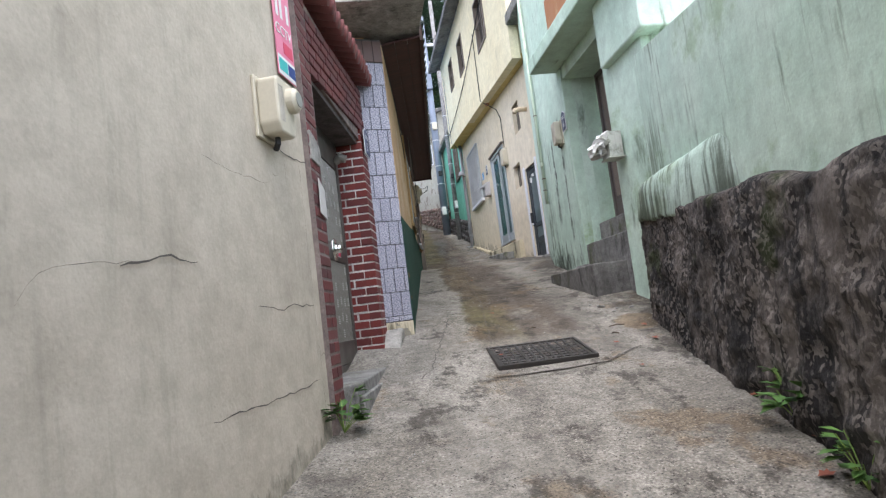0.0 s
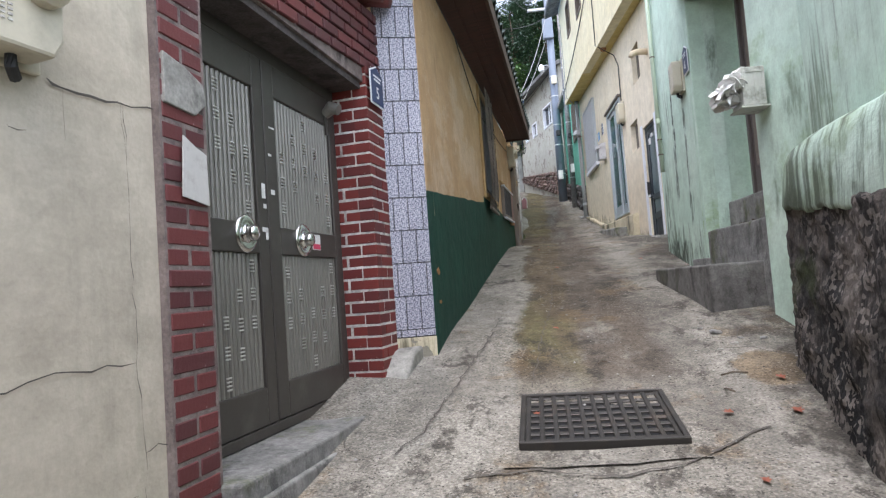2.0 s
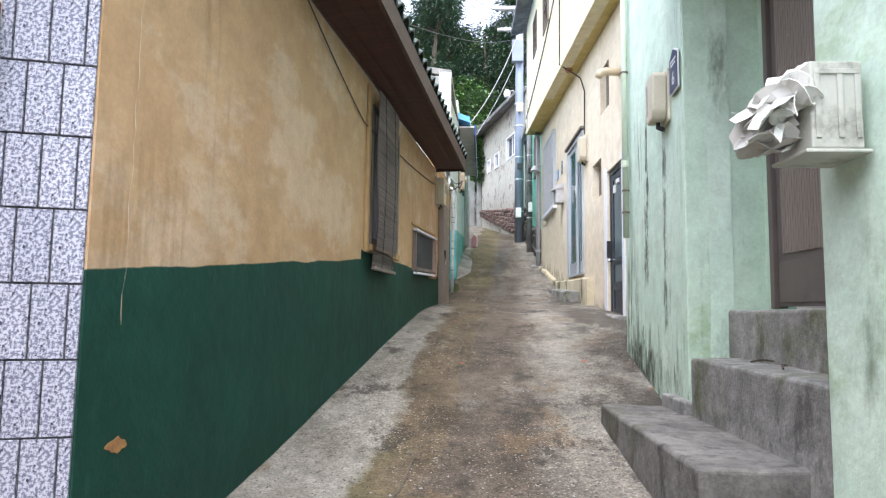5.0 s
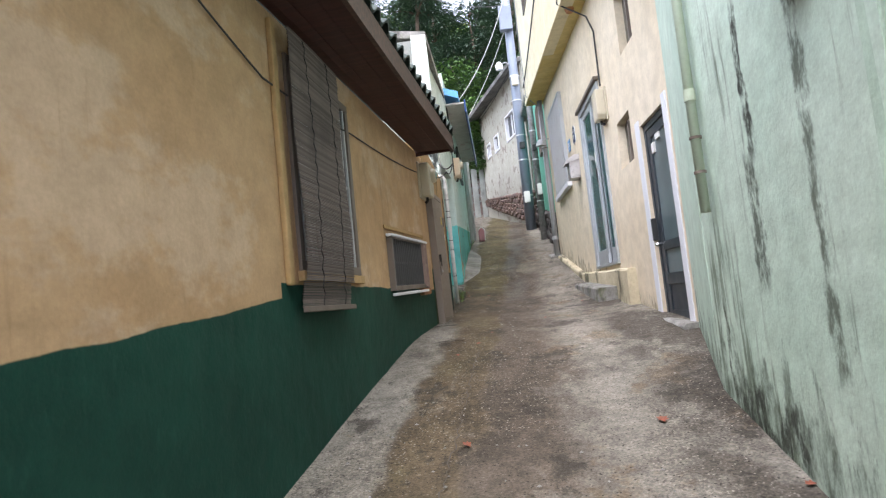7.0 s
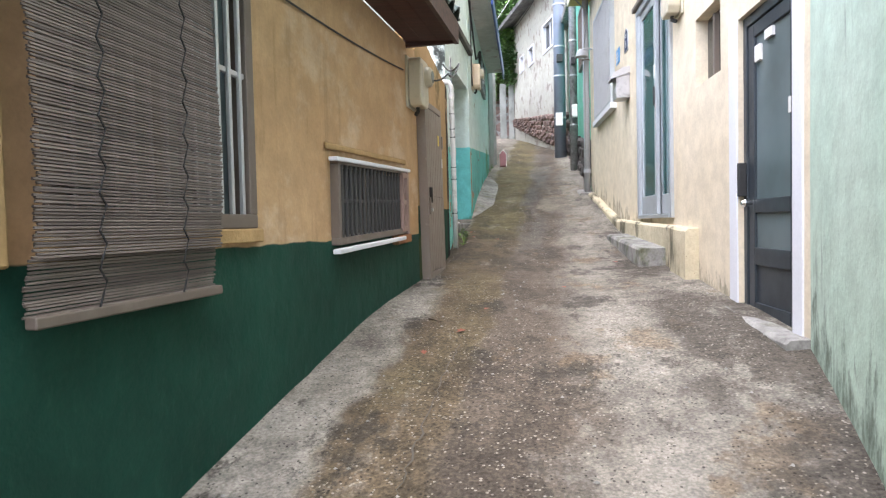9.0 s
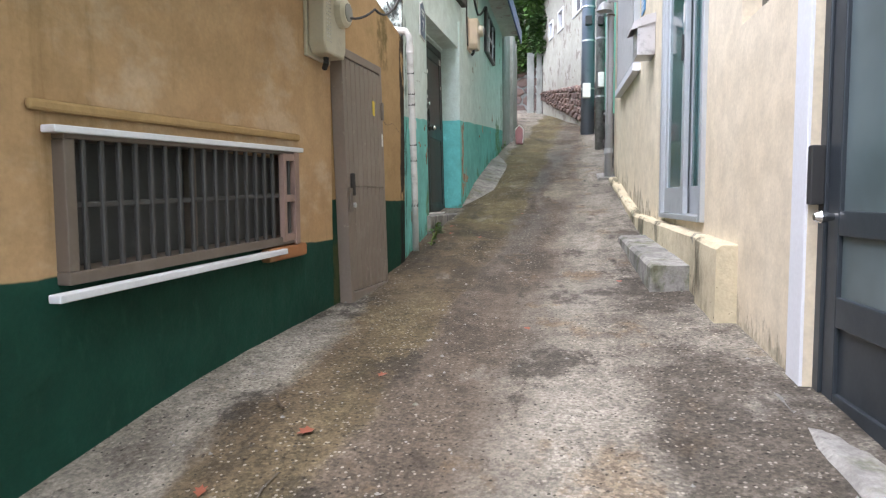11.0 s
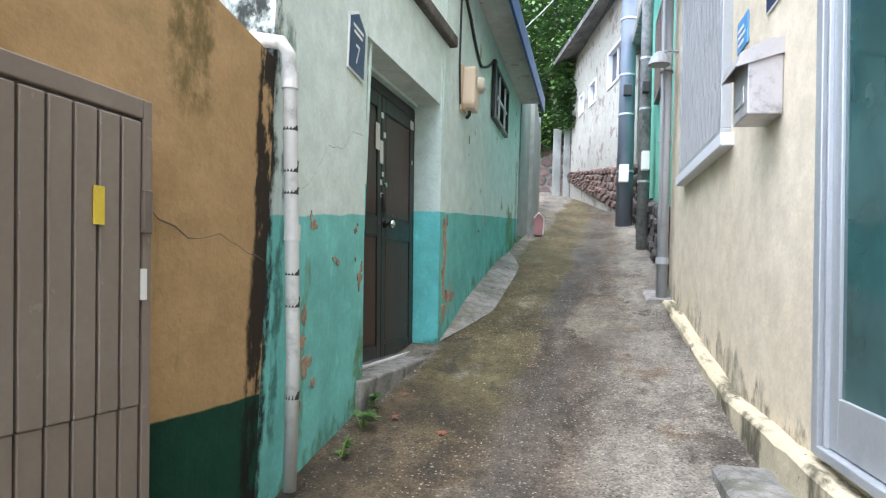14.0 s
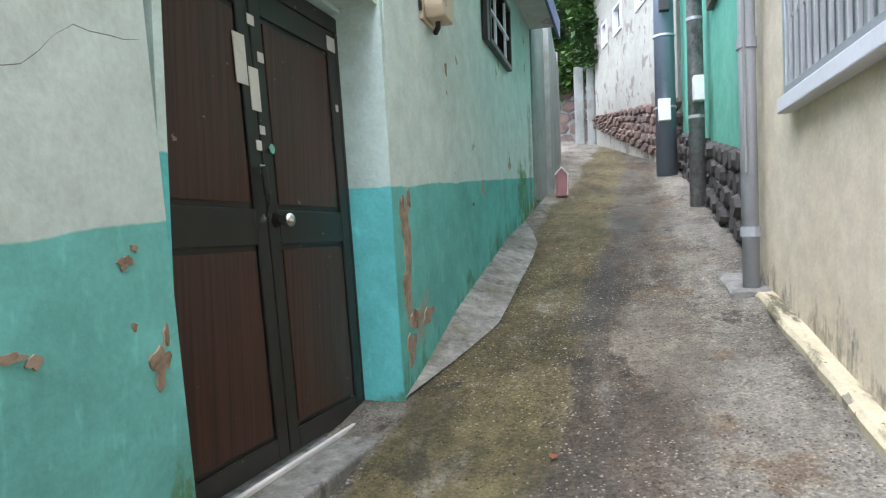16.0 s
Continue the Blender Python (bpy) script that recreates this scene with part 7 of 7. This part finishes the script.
# ---- drain grate in the lane ----
def drain_grate():
    cx, cy = 1.337, 5.17
    z = ground_z(cx, cy) + 0.023
    t = thing("drain_grate", pose(cx, cy, z - 0.003, math.degrees(math.atan(0.155)), 0, -4), "dark cast-iron drain grate set in the lane", "drain grate")
    w, l = 0.755, 0.68
    nx, ny = 11, 8
    fr = bmesh.new()
    for x0, x1, y0, y1 in ((-w / 2, w / 2, -l / 2, -l / 2 + 0.028), (-w / 2, w / 2, l / 2 - 0.028, l / 2), (-w / 2, -w / 2 + 0.028, -l / 2 + 0.028, l / 2 - 0.028), (w / 2 - 0.028, w / 2, -l / 2 + 0.028, l / 2 - 0.028)):
        box(x0, x1, y0, y1, -0.06, 0.012, 0.005, fr)
    part("rim", fr, M_iron, t)
    for i in range(nx):
        x = -w / 2 + 0.04 + (w - 0.08) * i / (nx - 1)
        part("bar", box(x - 0.0125, x + 0.0125, -l / 2 + 0.02, l / 2 - 0.02, -0.03, 0.004, 0.004, None, 1), M_iron, t)
    for j in range(ny):
        y = -l / 2 + 0.05 + (l - 0.10) * j / (ny - 1)
        part("cross_bar", box(-w / 2 + 0.02, w / 2 - 0.02, y - 0.017, y + 0.017, -0.028, 0.001, 0.004, None, 1), M_iron, t)
    # no pit is modelled: a near-black sheet over the ground paints its shade
    part("pit_shadow_box", box(-w / 2 + 0.004, w / 2 - 0.004, -l / 2 + 0.004, l / 2 - 0.004, -0.016, -0.010), M_pit_shade, t, "black sheet that stands in for the shade of the pit under the grate")
    return t


drain_grate()
rim = bmesh.new()
for x0, x1, y0, y1 in ((0.86, 1.74, 4.68, 4.82),):
    n = 8
    for i in range(n):
        xa, xb = x0 + (x1 - x0) * i / n, x0 + (x1 - x0) * (i + 1) / n
        wv = lambda v: 0.03 * noise.noise(Vector((v * 4, 2, 1)))  # noqa: E731
        vs = [rim.verts.new((x, y, ground_z(x, y) + 0.012)) for x, y in ((xa, y0 + wv(xa)), (xb, y0 + wv(xb)), (xb, y1), (xa, y1))]
        rim.faces.new(vs)
tagged(part("pavement_grate_rim", rim, M_lane), "smooth cement surround of the drain grate", "pavement", "", "structure")

for pts, w in (([(0.70, 4.62), (1.0, 4.66), (1.3, 4.57), (1.6, 4.63), (1.85, 4.80), (2.1, 4.95)], 0.013), ([(1.05, 5.6), (1.2, 6.6), (1.36, 7.6), (1.46, 8.6), (1.56, 9.6), (1.72, 11.5)], 0.006),
               ([(0.09, 5.02), (0.14, 4.88), (0.24, 4.83), (0.36, 4.86), (0.47, 5.08), (0.53, 5.4), (0.61, 5.70), (0.80, 6.48), (0.92, 7.3)], 0.009), ([(2.26, 5.95), (2.4, 5.9), (2.5, 5.75), (2.62, 5.85)], 0.008), ([(2.0, 6.0), (2.15, 6.15), (2.35, 6.1), (2.5, 6.3)], 0.009), ([(1.95, 17.0), (2.15, 18.2), (2.25, 19.4)], 0.006), ([(2.55, 17.9), (2.9, 18.0), (3.2, 17.9)], 0.008)):
    crack_ground(pts, w)


# a pale fillet of cement along the foot of the mint wall
def fillet(name, line, y0, y1, width, rise, material, label):
    bm = bmesh.new()
    prev = None
    n = 40
    for i in range(n + 1):
        y = y0 + (y1 - y0) * i / n
        ease = min(1.0, 4 * min(i, n - i) / n + 0.02)
        p = line.at(y, 0, 0.02).translation
        q = line.at(y, 0, -width * ease - 0.02 * noise.noise(Vector((y * 1.5, 0, 0)))).translation
        r = line.at(y, 0, -width * 0.45 * ease).translation
        a = bm.verts.new((p.x, p.y, ground_z(p.x, p.y) + rise * ease))
        b = bm.verts.new((r.x, r.y, ground_z(r.x, r.y) + rise * 0.45 * ease + 0.006))
        c = bm.verts.new((q.x, q.y, ground_z(q.x, q.y) + 0.008))
        if prev:
            bm.faces.new((prev[0], prev[1], b, a))
            bm.faces.new((prev[1], prev[2], c, b))
        prev = (a, b, c)
    bmesh.ops.recalc_face_normals(bm, faces=bm.faces[:])
    return tagged(part(name, bm, material, None, "", None, True), label, "kerb", "", "structure")


fillet("kerb_mint_fillet", T2, 17.3, 21.3, 0.27, 0.09, M_conc_fillet, "sloping grey cement fillet along the mint wall")


# ---- poles and overhead wires ----
def power_pole(base, height, r0, r1, material, label, lamp_z=None, boxes=()):
    t = thing("utility_pole", pose(*base), label, "utility pole", "utility poles")
    part("shaft", tube([(0, 0, -0.3), (0, 0, height * 0.5), (0, 0, height)], [r0, (r0 + r1) / 2, r1], 18), material, t, "", None, True)
    for z in (0.9, 1.9, 2.6, 3.6, 4.3):
        part("band", tube([(0, 0, z), (0, 0, z + 0.03)], r0 * 1.04, 18), M_bar, t, "steel strap")
    if lamp_z:
        arm = part("lamp_arm", tube([(0, 0, lamp_z), (-0.2, -0.1, lamp_z + 0.12), (-0.38, -0.2, lamp_z + 0.05)], 0.02, 8), M_pipe_grey, t)
        part("lamp_head", tube([(-0.40, -0.22, lamp_z + 0.10), (-0.40, -0.22, lamp_z), (-0.40, -0.22, lamp_z - 0.12)], [0.05, 0.11, 0.09], 14), M_sign_edge, t, "white street lamp head")
    for x, y, z, w, h, mt in boxes:
        part("pole_box", box(x, x + w, y - 0.12, y, z, z + h, 0.008), mt, t)
    return t


power_pole((3.45, 21.5, 3.9), 8.5, 0.082, 0.066, M_pole, "weathered concrete utility pole beside the lane", None, ((-0.05, -0.10, 1.05, 0.10, 0.25, M_paper), (-0.06, -0.1, 2.1, 0.09, 0.14, M_tape)))
power_pole((3.40, 24.0, 4.45), 8.6, 0.145, 0.11, M_pole_steel, "thick grey-blue steel utility pole with a street lamp", 4.6, ((-0.12, -0.17, 0.7, 0.16, 0.30, M_paper), (-0.1, -0.17, 4.0, 0.18, 0.25, M_box), (-0.08, -0.17, 2.2, 0.14, 0.18, M_tape)))
part_arm = part("crossarm", box(-0.9, 0.6, -0.05, 0.05, 7.4, 7.5, 0.006), M_bar, bpy.data.objects["utility_pole.001"])
part("crossarm", box(-0.7, 0.5, -0.05, 0.05, 6.7, 6.78, 0.006), M_bar, bpy.data.objects["utility_pole.001"])
part("insulator_block", box(-0.25, 0.1, -0.28, -0.08, 5.6, 6.3, 0.02), M_pole_steel, bpy.data.objects["utility_pole.001"], "grey equipment box")
rw = random.Random(11)
for k, (a, b, sg) in enumerate((((3.3, 24.0, 11.9), (1.2, 13.0, 7.2), 0.35), ((3.0, 24.0, 11.9), (0.6, 8.0, 7.6), 0.5), ((2.7, 24.0, 11.2), (-0.2, 6.0, 6.3), 0.5), ((3.4, 24.0, 11.2), (1.7, 17.8, 6.2), 0.3), ((3.3, 24.0, 10.2), (1.65, 20.0, 6.2), 0.2), ((3.4, 21.5, 11.0), (3.1, 11.0, 9.0), 0.3), ((3.4, 21.5, 9.5), (3.05, 18.8, 7.8), 0.1), ((3.0, 24.0, 11.9), (2.0, 34.0, 13.0), 0.3), ((3.3, 24.0, 10.9), (0.5, 12.0, 6.0), 0.25), ((3.3, 24.0, 9.0), (2.4, 29.8, 9.2), 0.1))):
    cable("overhead_wire", [a, b], 0.011 if k % 2 else 0.008, "thin overhead wire strung across the lane", sg, M_wire_grey if k in (3, 4) else M_wire)


# ---- plants ----
def leaf_quad(bm, p, d, up, l, w):
    side = d.cross(up)
    if side.length < 1e-4:
        side = Vector((1, 0, 0))
    side.normalize()
    tip = p + d * l - Vector((0, 0, l * 0.15))
    mid = p + d * l * 0.5
    v = [bm.verts.new(q) for q in (p, mid - side * w, tip, mid + side * w)]
    bm.faces.new(v)


def weed(x, y, n, size, label, z=None):
    rr = random.Random(int(x * 100 + y * 17))
    zz = ground_z(x, y) if z is None else z
    t = thing("weed", pose(x, y, zz + 0.008), label, "weed", "weeds")
    bm = bmesh.new()
    st = bmesh.new()
    for k in range(n):
        a = rr.uniform(0, math.tau)
        h = size * rr.uniform(0.25, 1.0)
        tip = Vector((math.cos(a) * size * 0.35, math.sin(a) * size * 0.35, h))
        tube([(0, 0, 0), tip * 0.5 + Vector((0, 0, h * 0.1)), tip], 0.0025, 5, st, False)
        for q in range(5):
            b = a + rr.uniform(-1.5, 1.5)
            leaf_quad(bm, tip * rr.uniform(0.6, 1.0), Vector((math.cos(b), math.sin(b), rr.uniform(-0.1, 0.6))).normalized(), Vector((0, 0, 1)), size * rr.uniform(0.28, 0.5), size * rr.uniform(0.08, 0.14))
    tagged(part("stems", st, M_leaf_light, t), kind="stuff")
    tagged(part("leaves", bm, M_leaf, t), kind="stuff")
    return t


for x, y, n, s, lab in ((-0.17, 3.93, 9, 0.26, "leafy green weed at the foot of the cream wall"), (1.98, 3.05, 12, 0.30, "leafy green weed at the foot of the black wall"), (1.80, 2.45, 8, 0.22, "small weed at the foot of the black wall"), (1.50, 15.55, 8, 0.14, "small weed by the mint wall"), (1.45, 15.85, 7, 0.12, "small weed by the door step"), (1.52, 15.2, 6, 0.09, "tiny weed in a joint of the lane"), (1.72, 21.9, 6, 0.16, "weed at the end of the mint wall")):
    weed(x, y, n, s, lab)
weed(2.36, 3.95, 6, 0.16, "small fern growing from the black wall", 1.55)


def dry_leaf(x, y, s, a, lean):
    bm = bmesh.new()
    pts = [(0, -1), (0.35, -0.6), (0.75, -0.35), (0.5, 0.05), (0.7, 0.5), (0.25, 0.45), (0, 1), (-0.25, 0.5), (-0.72, 0.42), (-0.45, 0.0), (-0.7, -0.4), (-0.3, -0.6)]
    c = bm.verts.new((0, 0, 0.0))
    vs = [bm.verts.new((px * s, py * s, s * (0.35 * px * px + 0.2 * py * py * py * lean))) for px, py in pts]
    for i in range(len(vs)):
        bm.faces.new((c, vs[i], vs[(i + 1) % len(vs)]))
    slope = math.degrees(math.atan((ground_z(x, y + 0.1) - ground_z(x, y - 0.1)) / 0.2))
    ob = part("fallen_leaf", bm, M_leaf_dry, None, "", pose(x, y, ground_z(x, y) + 0.016, slope, 0, 0) @ pose(0, 0, 0, 0, 0, a))
    return tagged(ob, "curled red-brown fallen leaf on the lane", "leaf", "fallen leaves")


rl = random.Random(21)
for x, y in ((1.05, 5.25), (1.95, 5.1), (2.25, 5.05), (1.85, 4.45), (2.35, 5.45), (2.05, 3.5), (1.75, 2.6), (1.95, 2.9), (1.62, 9.6), (1.30, 6.7), (1.85, 12.2), (1.72, 11.7), (1.55, 11.35), (2.9, 8.8), (2.75, 8.3), (1.9, 15.6), (2.25, 16.8), (1.62, 15.75), (1.58, 16.1), (2.95, 13.9), (2.4, 12.9), (2.6, 9.6)):
    dry_leaf(x, y, rl.uniform(0.022, 0.04), rl.uniform(0, 360), rl.uniform(-1, 1))


def litter():
    """Small grit, twigs and crumbs lying about."""
    bm = bmesh.new()
    rr = random.Random(5)
    for _ in range(900):
        y = rr.uniform(1.5, 22)
        lx, rx = lerp_knots(LEFT_X, y), lerp_knots(RIGHT_X, y)
        u = rr.random()
        u = u * u * 0.5 if rr.random() < 0.35 else u
        x = lx + 0.06 + (rx - lx - 0.12) * u
        s = rr.uniform(0.003, 0.011)
        z = ground_z(x, y) + 0.010
        ring = [bm.verts.new((x + math.cos(a) * s * rr.uniform(0.5, 1.4), y + math.sin(a) * s * rr.uniform(0.5, 1.4), z)) for a in (0, 1.6, 3.1, 4.7)]
        top = bm.verts.new((x, y, z + s * 0.8))
        for i in range(4):
            bm.faces.new((ring[i], ring[(i + 1) % 4], top))
    return tagged(part("grit", bm, M_conc), "loose grit and crumbs scattered on the lane", "grit", "", "stuff")


litter()
for x, y, l, a in ((2.15, 5.55, 0.16, 15), (2.05, 5.35, 0.10, 100), (1.5, 5.9, 0.08, 40), (1.55, 11.9, 0.16, 120), (2.95, 7.1, 0.2, 60), (3.0, 7.4, 0.14, 20), (1.35, 9.0, 0.1, 70)):
    z = 2.08 if x > 2.9 and y < 8 else ground_z(x, y)
    st = part("twig", tube([(-l / 2, 0, 0.012), (0, 0.012, 0.02), (l / 2, 0, 0.012)], 0.005, 6), M_bark, None, "", pose(x, y, z + 0.004, 0, 0, a))
    tagged(st, "thin dry twig lying on the concrete", "twig", "twigs")


# ---- trees on the hill ----
def leaf_cloud(bm, rr, centre, radius, count, l, w, flat=0.7):
    for _ in range(count):
        d = Vector((rr.gauss(0, 1), rr.gauss(0, 1), rr.gauss(0, 1)))
        d.normalize()
        p = Vector(centre) + Vector((d.x, d.y, d.z * flat)) * radius * (rr.random() ** 0.4)
        g = Vector((d.x + rr.uniform(-0.8, 0.8), d.y + rr.uniform(-0.8, 0.8), rr.uniform(-0.6, 0.5))).normalized()
        leaf_quad(bm, p, g, Vector((rr.uniform(-0.5, 0.5), rr.uniform(-0.5, 0.5), 1)), l * rr.uniform(0.6, 1.4), w * rr.uniform(0.6, 1.4))


def tree(seed, height, spread, kind, material, name, label):
    rr = random.Random(seed)
    t = thing(name, pose(0, 0, 0), label, "tree", "trees on the hill")
    wood_bm, crown = bmesh.new(), bmesh.new()
    lean = Vector((rr.uniform(-0.06, 0.06), rr.uniform(-0.06, 0.06), 0)) * height
    tube([(0, 0, -0.5), lean * 0.3 + Vector((0, 0, height * 0.35)), lean * 0.7 + Vector((0, 0, height * 0.7)), lean + Vector((0, 0, height * 0.95))], [height * 0.022, height * 0.017, height * 0.010, 0.02], 8, wood_bm)
    limbs = 16 if kind == "pine" else 13
    for k in range(limbs):
        f = rr.uniform(0.35, 0.97)
        a = k * 2.4 + rr.uniform(-0.4, 0.4)
        reach = spread * (1.25 - f if kind == "pine" else math.sin(math.pi * min(1, f * 0.85 + 0.05)) + 0.15) * rr.uniform(0.7, 1.15)
        root = lean * f + Vector((0, 0, height * f))
        tip = root + Vector((math.cos(a) * reach, math.sin(a) * reach, reach * rr.uniform(-0.05, 0.5)))
        tube([root, root.lerp(tip, 0.5) + Vector((0, 0, 0.15)), tip], [height * 0.006, height * 0.004, 0.012], 5, wood_bm)
        for c in range(3):
            cc = root.lerp(tip, 0.45 + 0.28 * c) + Vector((rr.uniform(-0.3, 0.3), rr.uniform(-0.3, 0.3), rr.uniform(-0.1, 0.4)))
            leaf_cloud(crown, rr, cc, spread * rr.uniform(0.22, 0.38), 150, 0.24 if kind != "pine" else 0.30, 0.075 if kind != "pine" else 0.035, 0.6)
    part("trunk", wood_bm, M_bark, t)
    part("crown", crown, material, t, "dark needled crown" if kind == "pine" else "leafy green crown")
    return t


kinds = [tree(1, 9.0, 2.6, "pine", M_needle, "pine_tree", "dark green pine on the wooded hillside"), tree(2, 7.5, 2.8, "broad", M_leaf, "broadleaf_tree", "leafy green tree on the wooded hillside"),
         tree(3, 6.5, 2.6, "broad", M_leaf_light, "pale_broadleaf_tree", "yellow-green leafy tree on the wooded hillside"), tree(4, 11.0, 2.7, "pine", M_needle, "tall_pine_tree", "tall dark pine on the wooded hillside")]
rt = random.Random(9)
spots = []
for row, y in enumerate((35.5, 39, 43.5, 48.5, 54, 60)):
    for i in range(7):
        x = -13 + i * 4.0 + (row % 2) * 2 + rt.uniform(-1.0, 1.0)
        spots.append((x, y + rt.uniform(-1.2, 1.2)))
for k, (x, y) in enumerate(spots):
    src = kinds[(k * 7 + k // 5) % 4]
    s = rt.uniform(0.8, 1.15)
    if k < 4:
        kinds[k].matrix_basis = pose(x, y, ground_z(x, y), 0, 0, rt.uniform(0, 360))
    else:
        copy_thing(src, pose(x, y, ground_z(x, y), 0, 0, rt.uniform(0, 360)) @ Matrix.Scale(s, 4))


def creeper(name, spots_, label, seed):
    """A leafy mass that spills over a wall."""
    rr = random.Random(seed)
    t = thing(name, pose(*spots_[0][0]), label, "creeper")
    o = Vector(spots_[0][0])
    vines, leaves = bmesh.new(), bmesh.new()
    for c, r, n in spots_:
        c = Vector(c) - o
        leaf_cloud(leaves, rr, c, r, n, 0.17, 0.06, 0.9)
        tube([c + Vector((0, 0.3, -r)), c * 0.98 + Vector((0.1, 0.2, 0)), c + Vector((-0.2, 0.1, r * 0.7))], 0.018, 5, vines)
    part("vines", vines, M_bark, t)
    part("leaves", leaves, M_leaf, t)
    return t


creeper("creeper_on_retaining_wall", [((0.9, 31.9, 8.6), 0.9, 900), ((1.9, 31.6, 8.9), 1.0, 1100), ((1.4, 32.2, 10.2), 1.2, 1200), ((2.4, 31.2, 9.8), 1.0, 1000), ((0.4, 32.4, 9.8), 1.1, 900), ((2.1, 31.0, 7.9), 0.7, 700), ((1.5, 31.4, 7.6), 0.5, 450), ((1.8, 32.3, 11.6), 1.3, 1100), ((2.5, 30.6, 8.8), 0.6, 600), ((0.2, 33, 11.3), 1.3, 900)], "dense leafy creeper spilling over the retaining wall", 6)
creeper("creeper_by_white_house", [((2.35, 29.75, 8.4), 0.45, 420), ((2.3, 29.9, 9.1), 0.5, 420), ((2.38, 29.7, 7.7), 0.3, 220)], "leafy creeper at the corner of the white house", 7)
M_crate = paint("faded_pink_plastic", (0.42, 0.20, 0.21), 0.6)
crate = thing("plastic_crate", pose(1.98, 22.75, ground_z(1.98, 22.75)), "faded pink plastic crate leaning at the wall foot", "crate")
part("crate_body", prism([(-0.05, 0), (0.09, 0), (0.10, 0.28), (0.02, 0.36), (-0.06, 0.28)], -0.12, 0.12, 0.02), M_crate, crate)
part("crate_rim", tube([(-0.06, -0.13, 0.28), (0.02, -0.13, 0.37), (0.10, -0.13, 0.28), (0.09, -0.13, 0.02)], 0.012, 6), M_paper, crate)


def stone_chip(x, y, s, a, seed):
    """A broken lump of concrete lying on the lane."""
    r = random.Random(seed)
    bm = bmesh.new()
    bmesh.ops.create_icosphere(bm, subdivisions=2, radius=1.0)
    for v in bm.verts:
        k = 1 + 0.35 * noise.noise(v.co * 1.4 + Vector((seed * 3.1, 0, 0)))
        v.co = Vector((v.co.x * s * k, v.co.y * s * 0.7 * k, max(-0.35, min(0.5, v.co.z)) * s * 0.6 * k))
    ob = part("stone_chip", bm, M_conc_pale if seed % 2 else M_conc, None, "", pose(x, y, ground_z(x, y) + s * 0.16, r.uniform(-8, 8), r.uniform(-8, 8), a))
    return tagged(ob, "small broken lump of grey concrete on the lane", "rubble", "broken concrete lumps")


for k, (x, y, s, a) in enumerate(((2.30, 6.25, 0.045, 20), (2.24, 6.38, 0.028, 70), (2.40, 6.1, 0.022, 10), (2.33, 6.02, 0.026, 130), (2.52, 6.05, 0.03, 40), (2.22, 5.95, 0.018, 0), (3.02, 18.6, 0.03, 50))):
    stone_chip(x, y, s, a, k)
